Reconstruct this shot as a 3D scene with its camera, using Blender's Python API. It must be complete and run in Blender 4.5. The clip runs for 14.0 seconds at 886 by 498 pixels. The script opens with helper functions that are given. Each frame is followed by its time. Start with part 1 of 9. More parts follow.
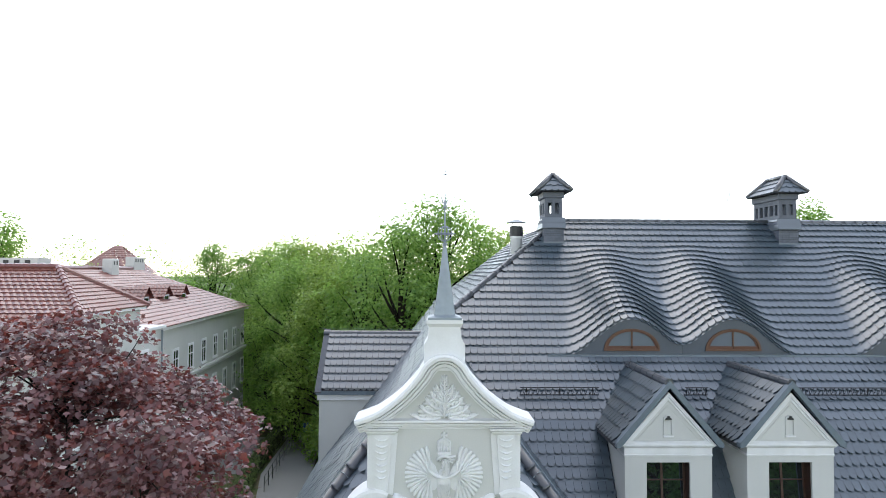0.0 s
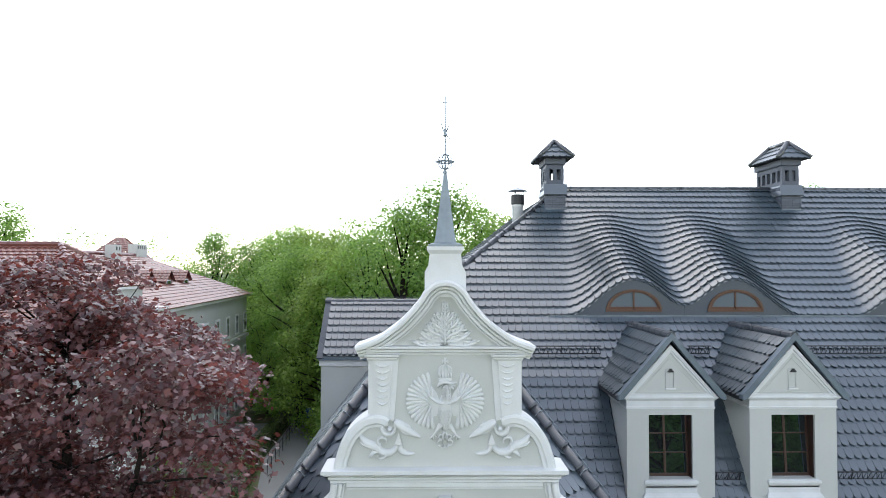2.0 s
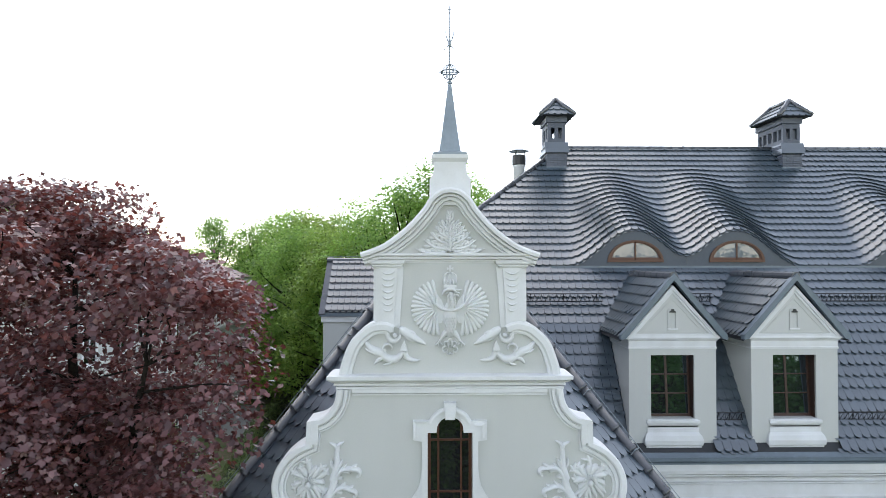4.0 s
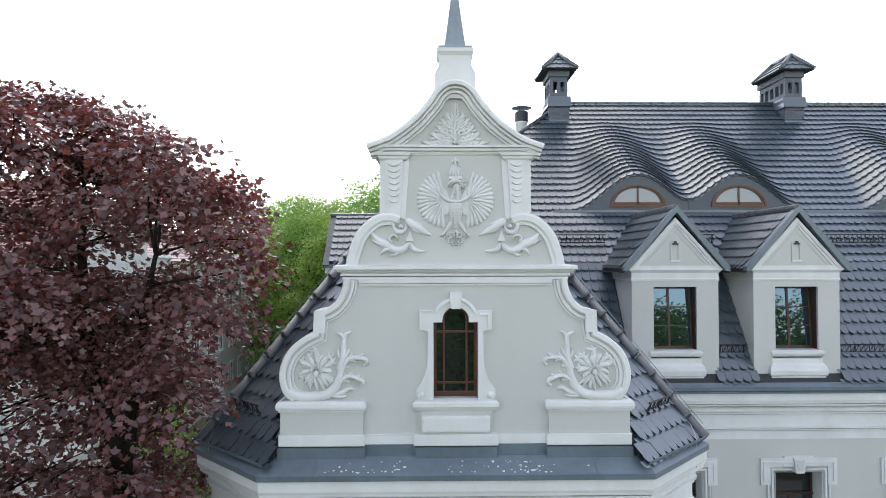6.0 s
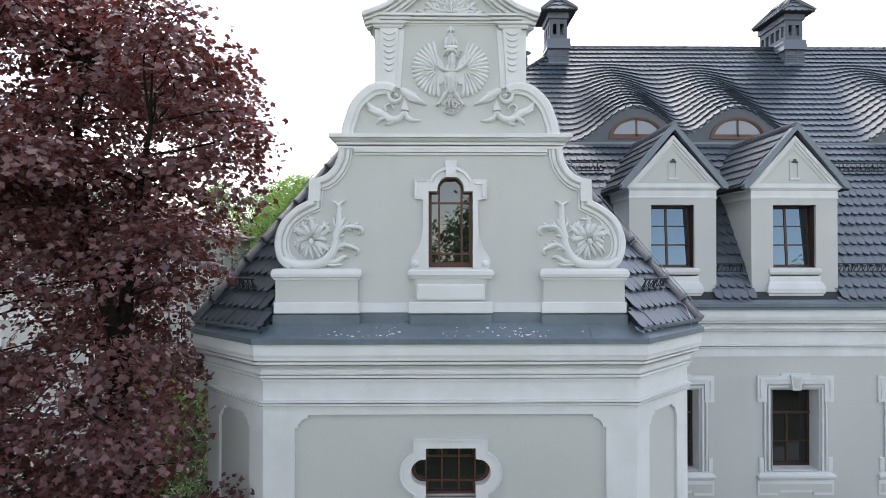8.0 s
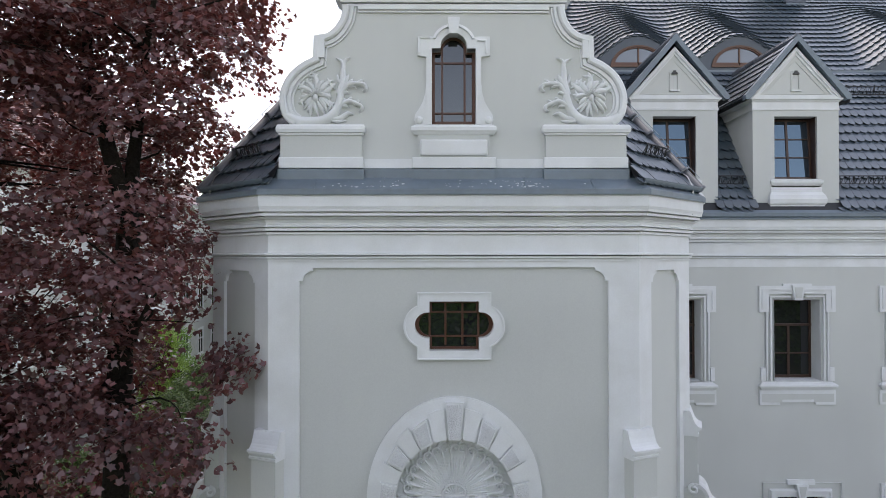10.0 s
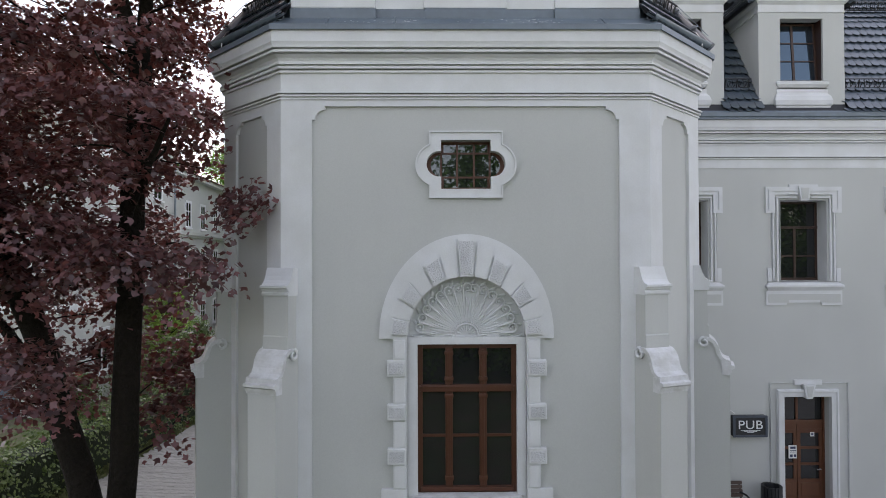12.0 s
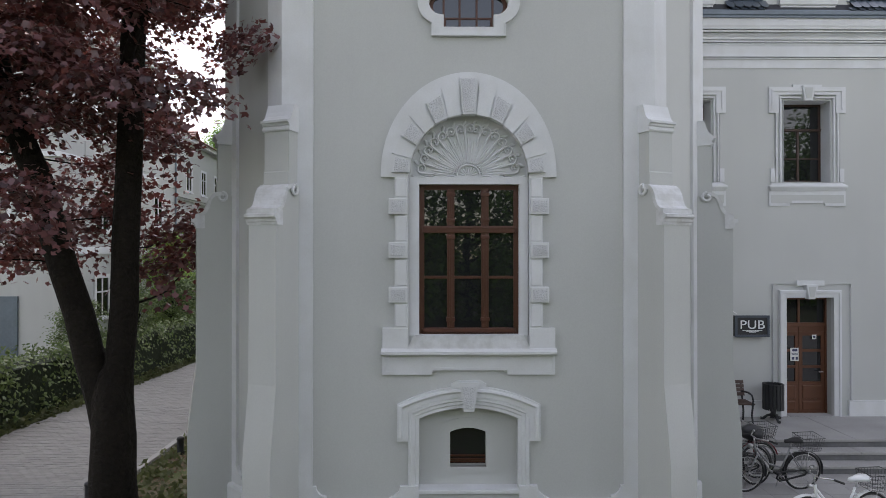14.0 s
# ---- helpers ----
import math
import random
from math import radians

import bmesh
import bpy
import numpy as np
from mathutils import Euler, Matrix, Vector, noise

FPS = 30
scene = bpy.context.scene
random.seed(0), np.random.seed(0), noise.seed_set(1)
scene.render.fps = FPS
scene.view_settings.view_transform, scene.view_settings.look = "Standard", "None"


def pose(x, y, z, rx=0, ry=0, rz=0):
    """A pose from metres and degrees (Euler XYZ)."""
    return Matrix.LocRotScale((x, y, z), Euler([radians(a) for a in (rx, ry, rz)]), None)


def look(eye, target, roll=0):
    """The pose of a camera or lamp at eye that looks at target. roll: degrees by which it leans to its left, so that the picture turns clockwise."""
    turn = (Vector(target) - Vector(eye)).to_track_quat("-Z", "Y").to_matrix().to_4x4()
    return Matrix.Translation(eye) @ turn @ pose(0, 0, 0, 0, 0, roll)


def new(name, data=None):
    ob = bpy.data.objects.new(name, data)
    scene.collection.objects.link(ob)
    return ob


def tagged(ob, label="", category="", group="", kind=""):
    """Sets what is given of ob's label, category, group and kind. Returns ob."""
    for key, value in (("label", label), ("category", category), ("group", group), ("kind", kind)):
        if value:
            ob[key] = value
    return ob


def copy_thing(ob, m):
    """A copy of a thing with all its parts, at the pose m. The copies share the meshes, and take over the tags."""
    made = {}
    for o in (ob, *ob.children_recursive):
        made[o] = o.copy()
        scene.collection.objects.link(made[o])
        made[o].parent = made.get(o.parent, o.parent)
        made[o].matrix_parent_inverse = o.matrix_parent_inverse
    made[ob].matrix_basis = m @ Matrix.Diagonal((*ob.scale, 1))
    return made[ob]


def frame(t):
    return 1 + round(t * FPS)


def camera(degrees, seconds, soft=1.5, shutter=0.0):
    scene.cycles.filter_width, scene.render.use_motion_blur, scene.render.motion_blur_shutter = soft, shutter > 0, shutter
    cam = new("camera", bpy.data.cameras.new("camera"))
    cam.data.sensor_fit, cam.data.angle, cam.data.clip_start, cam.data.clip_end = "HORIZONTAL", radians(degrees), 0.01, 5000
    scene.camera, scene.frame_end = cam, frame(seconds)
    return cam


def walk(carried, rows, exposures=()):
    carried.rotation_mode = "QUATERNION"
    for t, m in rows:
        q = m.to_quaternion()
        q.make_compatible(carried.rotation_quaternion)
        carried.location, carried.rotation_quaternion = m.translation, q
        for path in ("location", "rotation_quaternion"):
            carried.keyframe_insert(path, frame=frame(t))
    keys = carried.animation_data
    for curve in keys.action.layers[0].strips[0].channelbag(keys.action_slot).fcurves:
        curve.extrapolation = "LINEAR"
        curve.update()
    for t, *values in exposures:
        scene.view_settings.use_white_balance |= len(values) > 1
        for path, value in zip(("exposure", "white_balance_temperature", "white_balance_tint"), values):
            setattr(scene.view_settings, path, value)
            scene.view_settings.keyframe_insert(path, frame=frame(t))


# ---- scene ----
cam = camera(70.6, 14.0, soft=0.5)
PATH = [
    (0, (-0.06, -0.039, 16.176), (-0.017, 1.959, 16.247), 0.3),
    (0.5, (-0.054, -0.01, 15.97), (-0.012, 1.988, 16.037), 0.2),
    (1, (-0.036, 0.028, 15.71), (0.004, 2.026, 15.774), 0.2),
    (1.5, (-0.046, 0.002, 15.53), (-0.006, 2.001, 15.584), 0.1),
    (2, (-0.031, 0.02, 15.21), (0.005, 2.019, 15.269), 0.1),
    (4.5, (-0.118, 0.028, 13.663), (-0.079, 2.027, 13.702), -0.0),
    (5, (-0.078, -0.002, 13.273), (-0.043, 1.997, 13.312), -0.1),
    (5.5, (-0.141, -0.01, 12.923), (-0.104, 1.989, 12.961), -0.1),
    (6, (-0.165, -0.037, 12.531), (-0.131, 1.962, 12.567), -0.1),
    (6.5, (-0.164, -0.042, 12.128), (-0.13, 1.958, 12.162), -0.1),
    (7, (-0.137, -0.063, 11.668), (-0.105, 1.937, 11.697), -0.1),
    (7.5, (-0.098, -0.044, 11.244), (-0.068, 1.956, 11.269), -0.1),
    (8, (-0.076, -0.021, 10.786), (-0.047, 1.978, 10.805), -0.0),
    (10.5, (-0.108, -0.106, 8.203), (-0.086, 1.893, 8.226), -0.1),
    (11, (-0.127, -0.132, 7.633), (-0.105, 1.867, 7.658), -0.1),
    (11.5, (-0.176, -0.147, 7.102), (-0.156, 1.853, 7.127), -0.0),
    (12, (-0.267, -0.089, 6.497), (-0.244, 1.911, 6.524), -0.2),
    (12.5, (-0.321, -0.01, 5.989), (-0.301, 1.989, 6.011), -0.0),
    (13, (-0.259, 0.067, 5.45), (-0.239, 2.067, 5.467), -0.0),
    (13.5, (-0.26, 0.048, 4.899), (-0.239, 2.048, 4.916), -0.0),
    (14, (-0.288, -0.013, 4.329), (-0.267, 1.987, 4.342), 0.0),
]
walk(cam, [(t, look(eye, target, roll)) for t, eye, target, roll in PATH],
     exposures=[(0, 1.68, 7050, 10), (7, 1.68, 7150, 13), (10.5, 1.55, 7350, 17), (14, 1.47, 7550, 18)])

# ---- world and sun ----
SUN_EL, SUN_AZ = 58.0, -14.0     # the sun stands behind the building, almost due north of the camera
world = bpy.data.worlds.new("sky")
scene.world = world
world.use_nodes = True
wn, wl = world.node_tree.nodes, world.node_tree.links
wn.clear()
w_out = wn.new("ShaderNodeOutputWorld")
w_bg = wn.new("ShaderNodeBackground")
w_sky = wn.new("ShaderNodeTexSky")
w_sky.sky_type = "NISHITA"
w_sky.sun_disc = False
w_sky.sun_elevation = radians(SUN_EL)
w_sky.sun_rotation = radians(SUN_AZ)
w_sky.altitude = 200.0
w_sky.air_density = 1.0
w_sky.dust_density = 0.2
w_sky.ozone_density = 1.0
w_bg.inputs["Strength"].default_value = 0.15
w_haze = wn.new("ShaderNodeHueSaturation")         # thin high cloud pales the sky
w_haze.inputs["Saturation"].default_value = 0.57
wl.new(w_sky.outputs["Color"], w_haze.inputs["Color"])
wl.new(w_haze.outputs["Color"], w_bg.inputs["Color"])
wl.new(w_bg.outputs["Background"], w_out.inputs["Surface"])

sun_data = bpy.data.lights.new("sun", "SUN")
sun_data.energy, sun_data.angle, sun_data.color = 0.3, radians(50), (1.0, 0.96, 0.9)
sun = new("sun", sun_data)
sun_dir = Vector((math.sin(radians(SUN_AZ)) * math.cos(radians(SUN_EL)), math.cos(radians(SUN_AZ)) * math.cos(radians(SUN_EL)), math.sin(radians(SUN_EL))))
sun.matrix_world = look(sun_dir * 100, (0, 0, 0))


# ---- materials ----
def material(name, base, rough=0.8, metal=0.0, vary=0.12, grain=40.0, stain=1.2, bump=0.15, bump_scale=80.0, piece=0.0, island=0.0, spec=0.5, second=None, streak=0.0, depth=0.01):
    """A surface with colour variation at two scales (fine grain, broad stains), bump, and a shift from piece to piece."""
    m = bpy.data.materials.new(name)
    m.use_nodes = True
    n, l = m.node_tree.nodes, m.node_tree.links
    b = n["Principled BSDF"]
    b.inputs["Roughness"].default_value = rough
    b.inputs["Metallic"].default_value = metal
    b.inputs["Specular IOR Level"].default_value = spec
    geo = n.new("ShaderNodeNewGeometry")
    place = geo.outputs["Position"]

    def noise_at(scale, detail=4.0, squash=None):
        t = n.new("ShaderNodeTexNoise")
        t.inputs["Scale"].default_value = scale
        t.inputs["Detail"].default_value = detail
        if squash:
            mp = n.new("ShaderNodeMapping")
            mp.inputs["Scale"].default_value = squash
            l.new(place, mp.inputs["Vector"])
            l.new(mp.outputs["Vector"], t.inputs["Vector"])
        else:
            l.new(place, t.inputs["Vector"])
        return t.outputs["Fac"]

    def math_node(op, a, c):
        t = n.new("ShaderNodeMath")
        t.operation = op
        for k, v in enumerate((a, c)):
            if hasattr(v, "links"):
                l.new(v, t.inputs[k])
            else:
                t.inputs[k].default_value = v
        return t.outputs[0]

    fine, broad = noise_at(grain), noise_at(stain, 6.0)
    total = math_node("ADD", math_node("MULTIPLY", math_node("SUBTRACT", fine, 0.5), vary * 1.2), math_node("MULTIPLY", math_node("SUBTRACT", broad, 0.5), vary * 2.0))
    if streak:
        total = math_node("ADD", total, math_node("MULTIPLY", math_node("SUBTRACT", noise_at(1.0, 5.0, (4.0, 4.0, 0.3)), 0.5), streak * 2.0))
    if piece:
        info = n.new("ShaderNodeObjectInfo")
        total = math_node("ADD", total, math_node("MULTIPLY", math_node("SUBTRACT", info.outputs["Random"], 0.5), piece))
    if island:
        total = math_node("ADD", total, math_node("MULTIPLY", math_node("SUBTRACT", geo.outputs["Random Per Island"], 0.5), island))
    gain = math_node("ADD", total, 1.0)
    tone = n.new("ShaderNodeMix")
    tone.data_type, tone.blend_type = "RGBA", "MULTIPLY"
    tone.inputs[0].default_value = 1.0
    if second:
        mixer = n.new("ShaderNodeMix")
        mixer.data_type = "RGBA"
        ramp = n.new("ShaderNodeMapRange")
        ramp.inputs["From Min"].default_value, ramp.inputs["From Max"].default_value = 0.4, 0.62
        l.new(geo.outputs["Random Per Island"] if island else noise_at(stain * 1.7, 6.0), ramp.inputs["Value"])
        if island:
            ramp.inputs["From Min"].default_value, ramp.inputs["From Max"].default_value = 0.0, 1.0
        l.new(ramp.outputs[0], mixer.inputs[0])
        mixer.inputs[6].default_value = (*base, 1)
        mixer.inputs[7].default_value = (*second, 1)
        l.new(mixer.outputs[2], tone.inputs[6])
    else:
        tone.inputs[6].default_value = (*base, 1)
    comb = n.new("ShaderNodeCombineColor")
    for k in range(3):
        l.new(gain, comb.inputs[k])
    l.new(comb.outputs[0], tone.inputs[7])
    l.new(tone.outputs[2], b.inputs["Base Color"])
    if rough > 0.15:
        l.new(math_node("ADD", math_node("MULTIPLY", math_node("SUBTRACT", broad, 0.5), 0.25), rough), b.inputs["Roughness"])
    if bump:
        bp = n.new("ShaderNodeBump")
        bp.inputs["Strength"].default_value = bump
        bp.inputs["Distance"].default_value = depth
        l.new(noise_at(bump_scale, 5.0), bp.inputs["Height"])
        l.new(bp.outputs[0], b.inputs["Normal"])
    return m


def glass_material(name, tint=(0.014, 0.015, 0.016), rough=0.02, spec=0.6, sky_tint=(1, 1, 1), ior=1.52):
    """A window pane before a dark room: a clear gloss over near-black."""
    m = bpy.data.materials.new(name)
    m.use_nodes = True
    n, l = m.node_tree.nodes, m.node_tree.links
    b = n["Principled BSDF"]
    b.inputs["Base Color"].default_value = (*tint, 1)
    b.inputs["Roughness"].default_value = rough
    b.inputs["IOR"].default_value = ior
    # the tint paints the blue of the sky into the reflection
    b.inputs["Specular Tint"].default_value = (*sky_tint, 1)
    b.inputs["Specular IOR Level"].default_value = spec
    wave = n.new("ShaderNodeTexNoise")
    wave.inputs["Scale"].default_value = 1.6
    bp = n.new("ShaderNodeBump")
    bp.inputs["Strength"].default_value, bp.inputs["Distance"].default_value = 0.05, 0.02
    geo = n.new("ShaderNodeNewGeometry")
    l.new(geo.outputs["Position"], wave.inputs["Vector"])
    l.new(wave.outputs["Fac"], bp.inputs["Height"])
    l.new(bp.outputs[0], b.inputs["Normal"])
    return m


def leaf_material(name, dark, light, through_light=0.35, rough=0.5, glow=None):
    """Leaves: colour from leaf to leaf, and light that comes through them."""
    m = bpy.data.materials.new(name)
    m.use_nodes = True
    n, l = m.node_tree.nodes, m.node_tree.links
    b, out = n["Principled BSDF"], n["Material Output"]
    geo = n.new("ShaderNodeNewGeometry")
    mixer = n.new("ShaderNodeMix")
    mixer.data_type = "RGBA"
    mixer.inputs[6].default_value, mixer.inputs[7].default_value = (*dark, 1), (*light, 1)
    spots = n.new("ShaderNodeTexNoise")
    spots.inputs["Scale"].default_value = 0.55
    l.new(geo.outputs["Position"], spots.inputs["Vector"])
    add = n.new("ShaderNodeMath")
    add.operation = "MULTIPLY_ADD"
    l.new(geo.outputs["Random Per Island"], add.inputs[0])
    add.inputs[1].default_value = 0.75
    mid = n.new("ShaderNodeMath")
    mid.operation = "SUBTRACT"
    l.new(spots.outputs["Fac"], mid.inputs[0])
    mid.inputs[1].default_value = 0.38
    l.new(mid.outputs[0], add.inputs[2])
    add.use_clamp = True
    l.new(add.outputs[0], mixer.inputs[0])
    l.new(mixer.outputs[2], b.inputs["Base Color"])
    b.inputs["Roughness"].default_value = rough
    tl = n.new("ShaderNodeBsdfTranslucent")
    if glow:                           # what shines through is another hue than the face
        warm = n.new("ShaderNodeMix")
        warm.data_type = "RGBA"
        warm.inputs[6].default_value, warm.inputs[7].default_value = (*[c * 0.35 for c in glow], 1), (*glow, 1)
        l.new(add.outputs[0], warm.inputs[0])
        l.new(warm.outputs[2], tl.inputs["Color"])
    else:
        l.new(mixer.outputs[2], tl.inputs["Color"])
    mx = n.new("ShaderNodeMixShader")
    mx.inputs[0].default_value = through_light
    l.new(b.outputs[0], mx.inputs[1])
    l.new(tl.outputs[0], mx.inputs[2])
    l.new(mx.outputs[0], out.inputs["Surface"])
    return m


M_WALL = material("grey_render", (0.502, 0.515, 0.495), 0.9, vary=0.12, grain=60, stain=0.45, bump=0.35, bump_scale=140, streak=0.03, depth=0.004)
M_TRIM = material("white_stucco", (0.66, 0.675, 0.68), 0.85, vary=0.09, grain=45, stain=1.6, bump=0.35, bump_scale=90, streak=0.06, depth=0.004, second=(0.625, 0.637, 0.632))
M_WORN = material("weathered_stucco", (0.645, 0.655, 0.66), 0.9, vary=0.14, grain=28, stain=3.5, bump=0.6, bump_scale=45, streak=0.1, depth=0.008, second=(0.55, 0.555, 0.545))
M_ROUGH = material("rough_stucco", (0.58, 0.59, 0.60), 0.95, vary=0.25, grain=45, stain=3, bump=1.0, bump_scale=55, depth=0.02)
M_TILE = material("slate_tile", (0.038, 0.060, 0.080), 0.33, vary=0.12, grain=30, stain=0.8, bump=0.12, bump_scale=60, island=0.2, spec=0.9)
M_TILE.node_tree.nodes["Principled BSDF"].inputs["IOR"].default_value = 1.75
M_CAP = material("slate_ridge_cap", (0.05, 0.056, 0.066), 0.3, vary=0.25, bump=0.1, spec=0.9)
M_SHEET = material("slate_grey_sheet", (0.115, 0.15, 0.18), 0.36, vary=0.3, grain=9, stain=1.2, bump=0.05, spec=0.6, streak=0.15)
M_SLATE = material("dark_slate_sheet", (0.055, 0.07, 0.09), 0.45, vary=0.2, grain=12, stain=1.5, bump=0.08)
M_ZINC = material("weathered_zinc", (0.22, 0.26, 0.29), 0.45, metal=0.4, vary=0.25, grain=15, stain=2.5, bump=0.05, streak=0.1)
M_DARK = material("black_metal", (0.02, 0.021, 0.023), 0.45, vary=0.2, bump=0.05)
M_UNDER = material("roof_felt", (0.03, 0.032, 0.036), 0.8, vary=0.2)
M_BRICK = material("slate_brick", (0.085, 0.10, 0.13), 0.6, vary=0.15, island=0.35, bump=0.3, bump_scale=90)
M_JOINT = material("dark_mortar", (0.05, 0.055, 0.06), 0.9, vary=0.2)
M_WOOD = material("brown_window_wood", (0.08, 0.026, 0.012), 0.45, vary=0.25, grain=25, stain=4, bump=0.1, streak=0.1)
M_OAK = material("golden_window_wood", (0.09, 0.037, 0.018), 0.45, vary=0.25, grain=25, stain=4, bump=0.1)
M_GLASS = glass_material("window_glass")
# these two panes carry reflected sky blue in their specular tint
M_BRIGHT = glass_material("bright_sky_tinted_glass", spec=0.75, sky_tint=(0.85, 0.93, 1.0), ior=1.58)
M_COATED = glass_material("coated_sky_tinted_glass", spec=0.9, sky_tint=(0.5, 0.76, 1.0), ior=1.75)
M_BROWN = material("dark_brown_window_wood", (0.045, 0.02, 0.012), 0.45, vary=0.25, grain=25, stain=4, bump=0.1, streak=0.1)
M_BLIND = glass_material("pane_before_white_blind", (0.13, 0.15, 0.18), spec=0.8)
# near-black colour stands in for the shade of unlit rooms
M_ROOM = material("unlit_room_black", (0.02, 0.02, 0.02), 0.9, vary=0.3)


# ---- building blocks ----
def thing(name, label="", category="", group="", kind="", at=(0, 0, 0)):
    ob = new(name)
    ob.location = at
    ob.empty_display_size = 0.2
    return tagged(ob, label, category, group, kind)


def part(name, bm, mat, parent=None, label="", smooth=False):
    """Links a bmesh as one mesh object under a thing or a part; its points are world places."""
    me = bpy.data.meshes.new(name)
    bmesh.ops.recalc_face_normals(bm, faces=bm.faces)
    bm.to_mesh(me)
    bm.free()
    me.materials.append(mat)
    if smooth:
        me.shade_smooth()
    ob = new(name, me)
    if parent:
        ob.parent = parent
        base, p = Matrix(), parent
        while p:
            base = p.matrix_basis @ base
            p = p.parent
        ob.matrix_parent_inverse = base.inverted()
    return tagged(ob, label)


def raw(name, verts, faces, mat, parent=None, label="", smooth=False):
    """The same from arrays of points and faces."""
    me = bpy.data.meshes.new(name)
    me.from_pydata(verts, [], faces)
    me.materials.append(mat)
    me.update()
    if smooth:
        me.shade_smooth()
    ob = new(name, me)
    if parent:
        ob.parent = parent
        base, p = Matrix(), parent
        while p:
            base = p.matrix_basis @ base
            p = p.parent
        ob.matrix_parent_inverse = base.inverted()
    return tagged(ob, label)


def box(bm, x0, x1, y0, y1, z0, z1, m=None, bevel=0.0):
    vs = [bm.verts.new(v) for v in ((x0, y0, z0), (x1, y0, z0), (x1, y1, z0), (x0, y1, z0), (x0, y0, z1), (x1, y0, z1), (x1, y1, z1), (x0, y1, z1))]
    fs = [bm.faces.new([vs[i] for i in f]) for f in ((0, 3, 2, 1), (4, 5, 6, 7), (0, 1, 5, 4), (1, 2, 6, 5), (2, 3, 7, 6), (3, 0, 4, 7))]
    if bevel:
        es = list({e for f in fs for e in f.edges})
        vs = list({v for r in [bmesh.ops.bevel(bm, geom=es, offset=bevel, segments=2, affect="EDGES", profile=0.6)] for v in r["verts"]} | {v for v in vs if v.is_valid})
    if m:
        bmesh.ops.transform(bm, matrix=m, verts=[v for v in vs if v.is_valid])
    return bm


def slab(bm, pts, y0, y1, m=None):
    """A polygon of (x, z) from the depth y0 (front) to y1 (back)."""
    a = [bm.verts.new((x, y0, z)) for x, z in pts]
    b = [bm.verts.new((x, y1, z)) for x, z in pts]
    k = len(pts)
    bm.faces.new(a)
    bm.faces.new(b[::-1])
    for i in range(k):
        bm.faces.new((a[i], a[(i + 1) % k], b[(i + 1) % k], b[i]))
    if m:
        bmesh.ops.transform(bm, matrix=m, verts=a + b)
    return bm


def inside(p, poly):
    hit, k = False, len(poly)
    for i in range(k):
        (x1, z1), (x2, z2) = poly[i], poly[(i + 1) % k]
        if (z1 > p[1]) != (z2 > p[1]) and p[0] < (x2 - x1) * (p[1] - z1) / (z2 - z1) + x1:
            hit = not hit
    return hit


def plate(bm, outer, holes, y0, y1, m=None):
    """A wall of outline `outer` (x, z) with openings right through it, from y0 (front) to y1 (back)."""
    loops, edges, verts = [], [], []
    for pts in (outer, *holes):
        vs = [bm.verts.new((x, y0, z)) for x, z in pts]
        edges += [bm.edges.new((vs[i], vs[(i + 1) % len(vs)])) for i in range(len(vs))]
        loops.append(vs)
        verts += vs
    made = bmesh.ops.triangle_fill(bm, use_beauty=True, use_dissolve=False, edges=edges)
    faces = [g for g in made["geom"] if isinstance(g, bmesh.types.BMFace)]
    keep = []
    for f in faces:
        c = f.calc_center_median()
        if inside((c.x, c.z), outer) and not any(inside((c.x, c.z), h) for h in holes):
            keep.append(f)
        else:
            bm.faces.remove(f)
    twin = {v: bm.verts.new((v.co.x, y1, v.co.z)) for v in verts}
    for f in keep:
        bm.faces.new([twin[v] for v in reversed(f.verts)])
    for vs in loops:
        for i in range(len(vs)):
            a, b = vs[i], vs[(i + 1) % len(vs)]
            bm.faces.new((a, b, twin[b], twin[a]))
    if m:
        bmesh.ops.transform(bm, matrix=m, verts=verts + list(twin.values()))
    return bm


def sweep(bm, path, profile, m=None, closed=False, flat=False):
    """A moulding: the profile (across, out) carried along a path with mitred corners. The path lies in the wall (x, z), `across`
    to the left of its way and `out` towards -y; or, when flat, in plan (x, y), with `across` outwards to its right and `out` upwards."""
    k = len(path)
    rings = []
    for i, p in enumerate(path):
        p = Vector(p)
        a = (p - Vector(path[i - 1])).normalized() if (i or closed) else None
        b = (Vector(path[(i + 1) % k]) - p).normalized() if (i < k - 1 or closed) else None
        a, b = a or b, b or a
        na, nb = Vector((-a.y, a.x)), Vector((-b.y, b.x))
        nn = (na + nb)
        nn = nn / max(nn.dot(na), 0.25)
        if flat:
            rings.append([bm.verts.new((p.x - nn.x * s, p.y - nn.y * s, h)) for s, h in profile])
        else:
            rings.append([bm.verts.new((p.x + nn.x * s, -h, p.y + nn.y * s)) for s, h in profile])
    q = len(profile)
    for i in range(k if closed else k - 1):
        r, s = rings[i], rings[(i + 1) % k]
        for j in range(q):
            bm.faces.new((r[j], r[(j + 1) % q], s[(j + 1) % q], s[j]))
    if not closed:
        bm.faces.new(rings[0])
        bm.faces.new(rings[-1][::-1])
    if m:
        bmesh.ops.transform(bm, matrix=m, verts=[v for r in rings for v in r])
    return bm


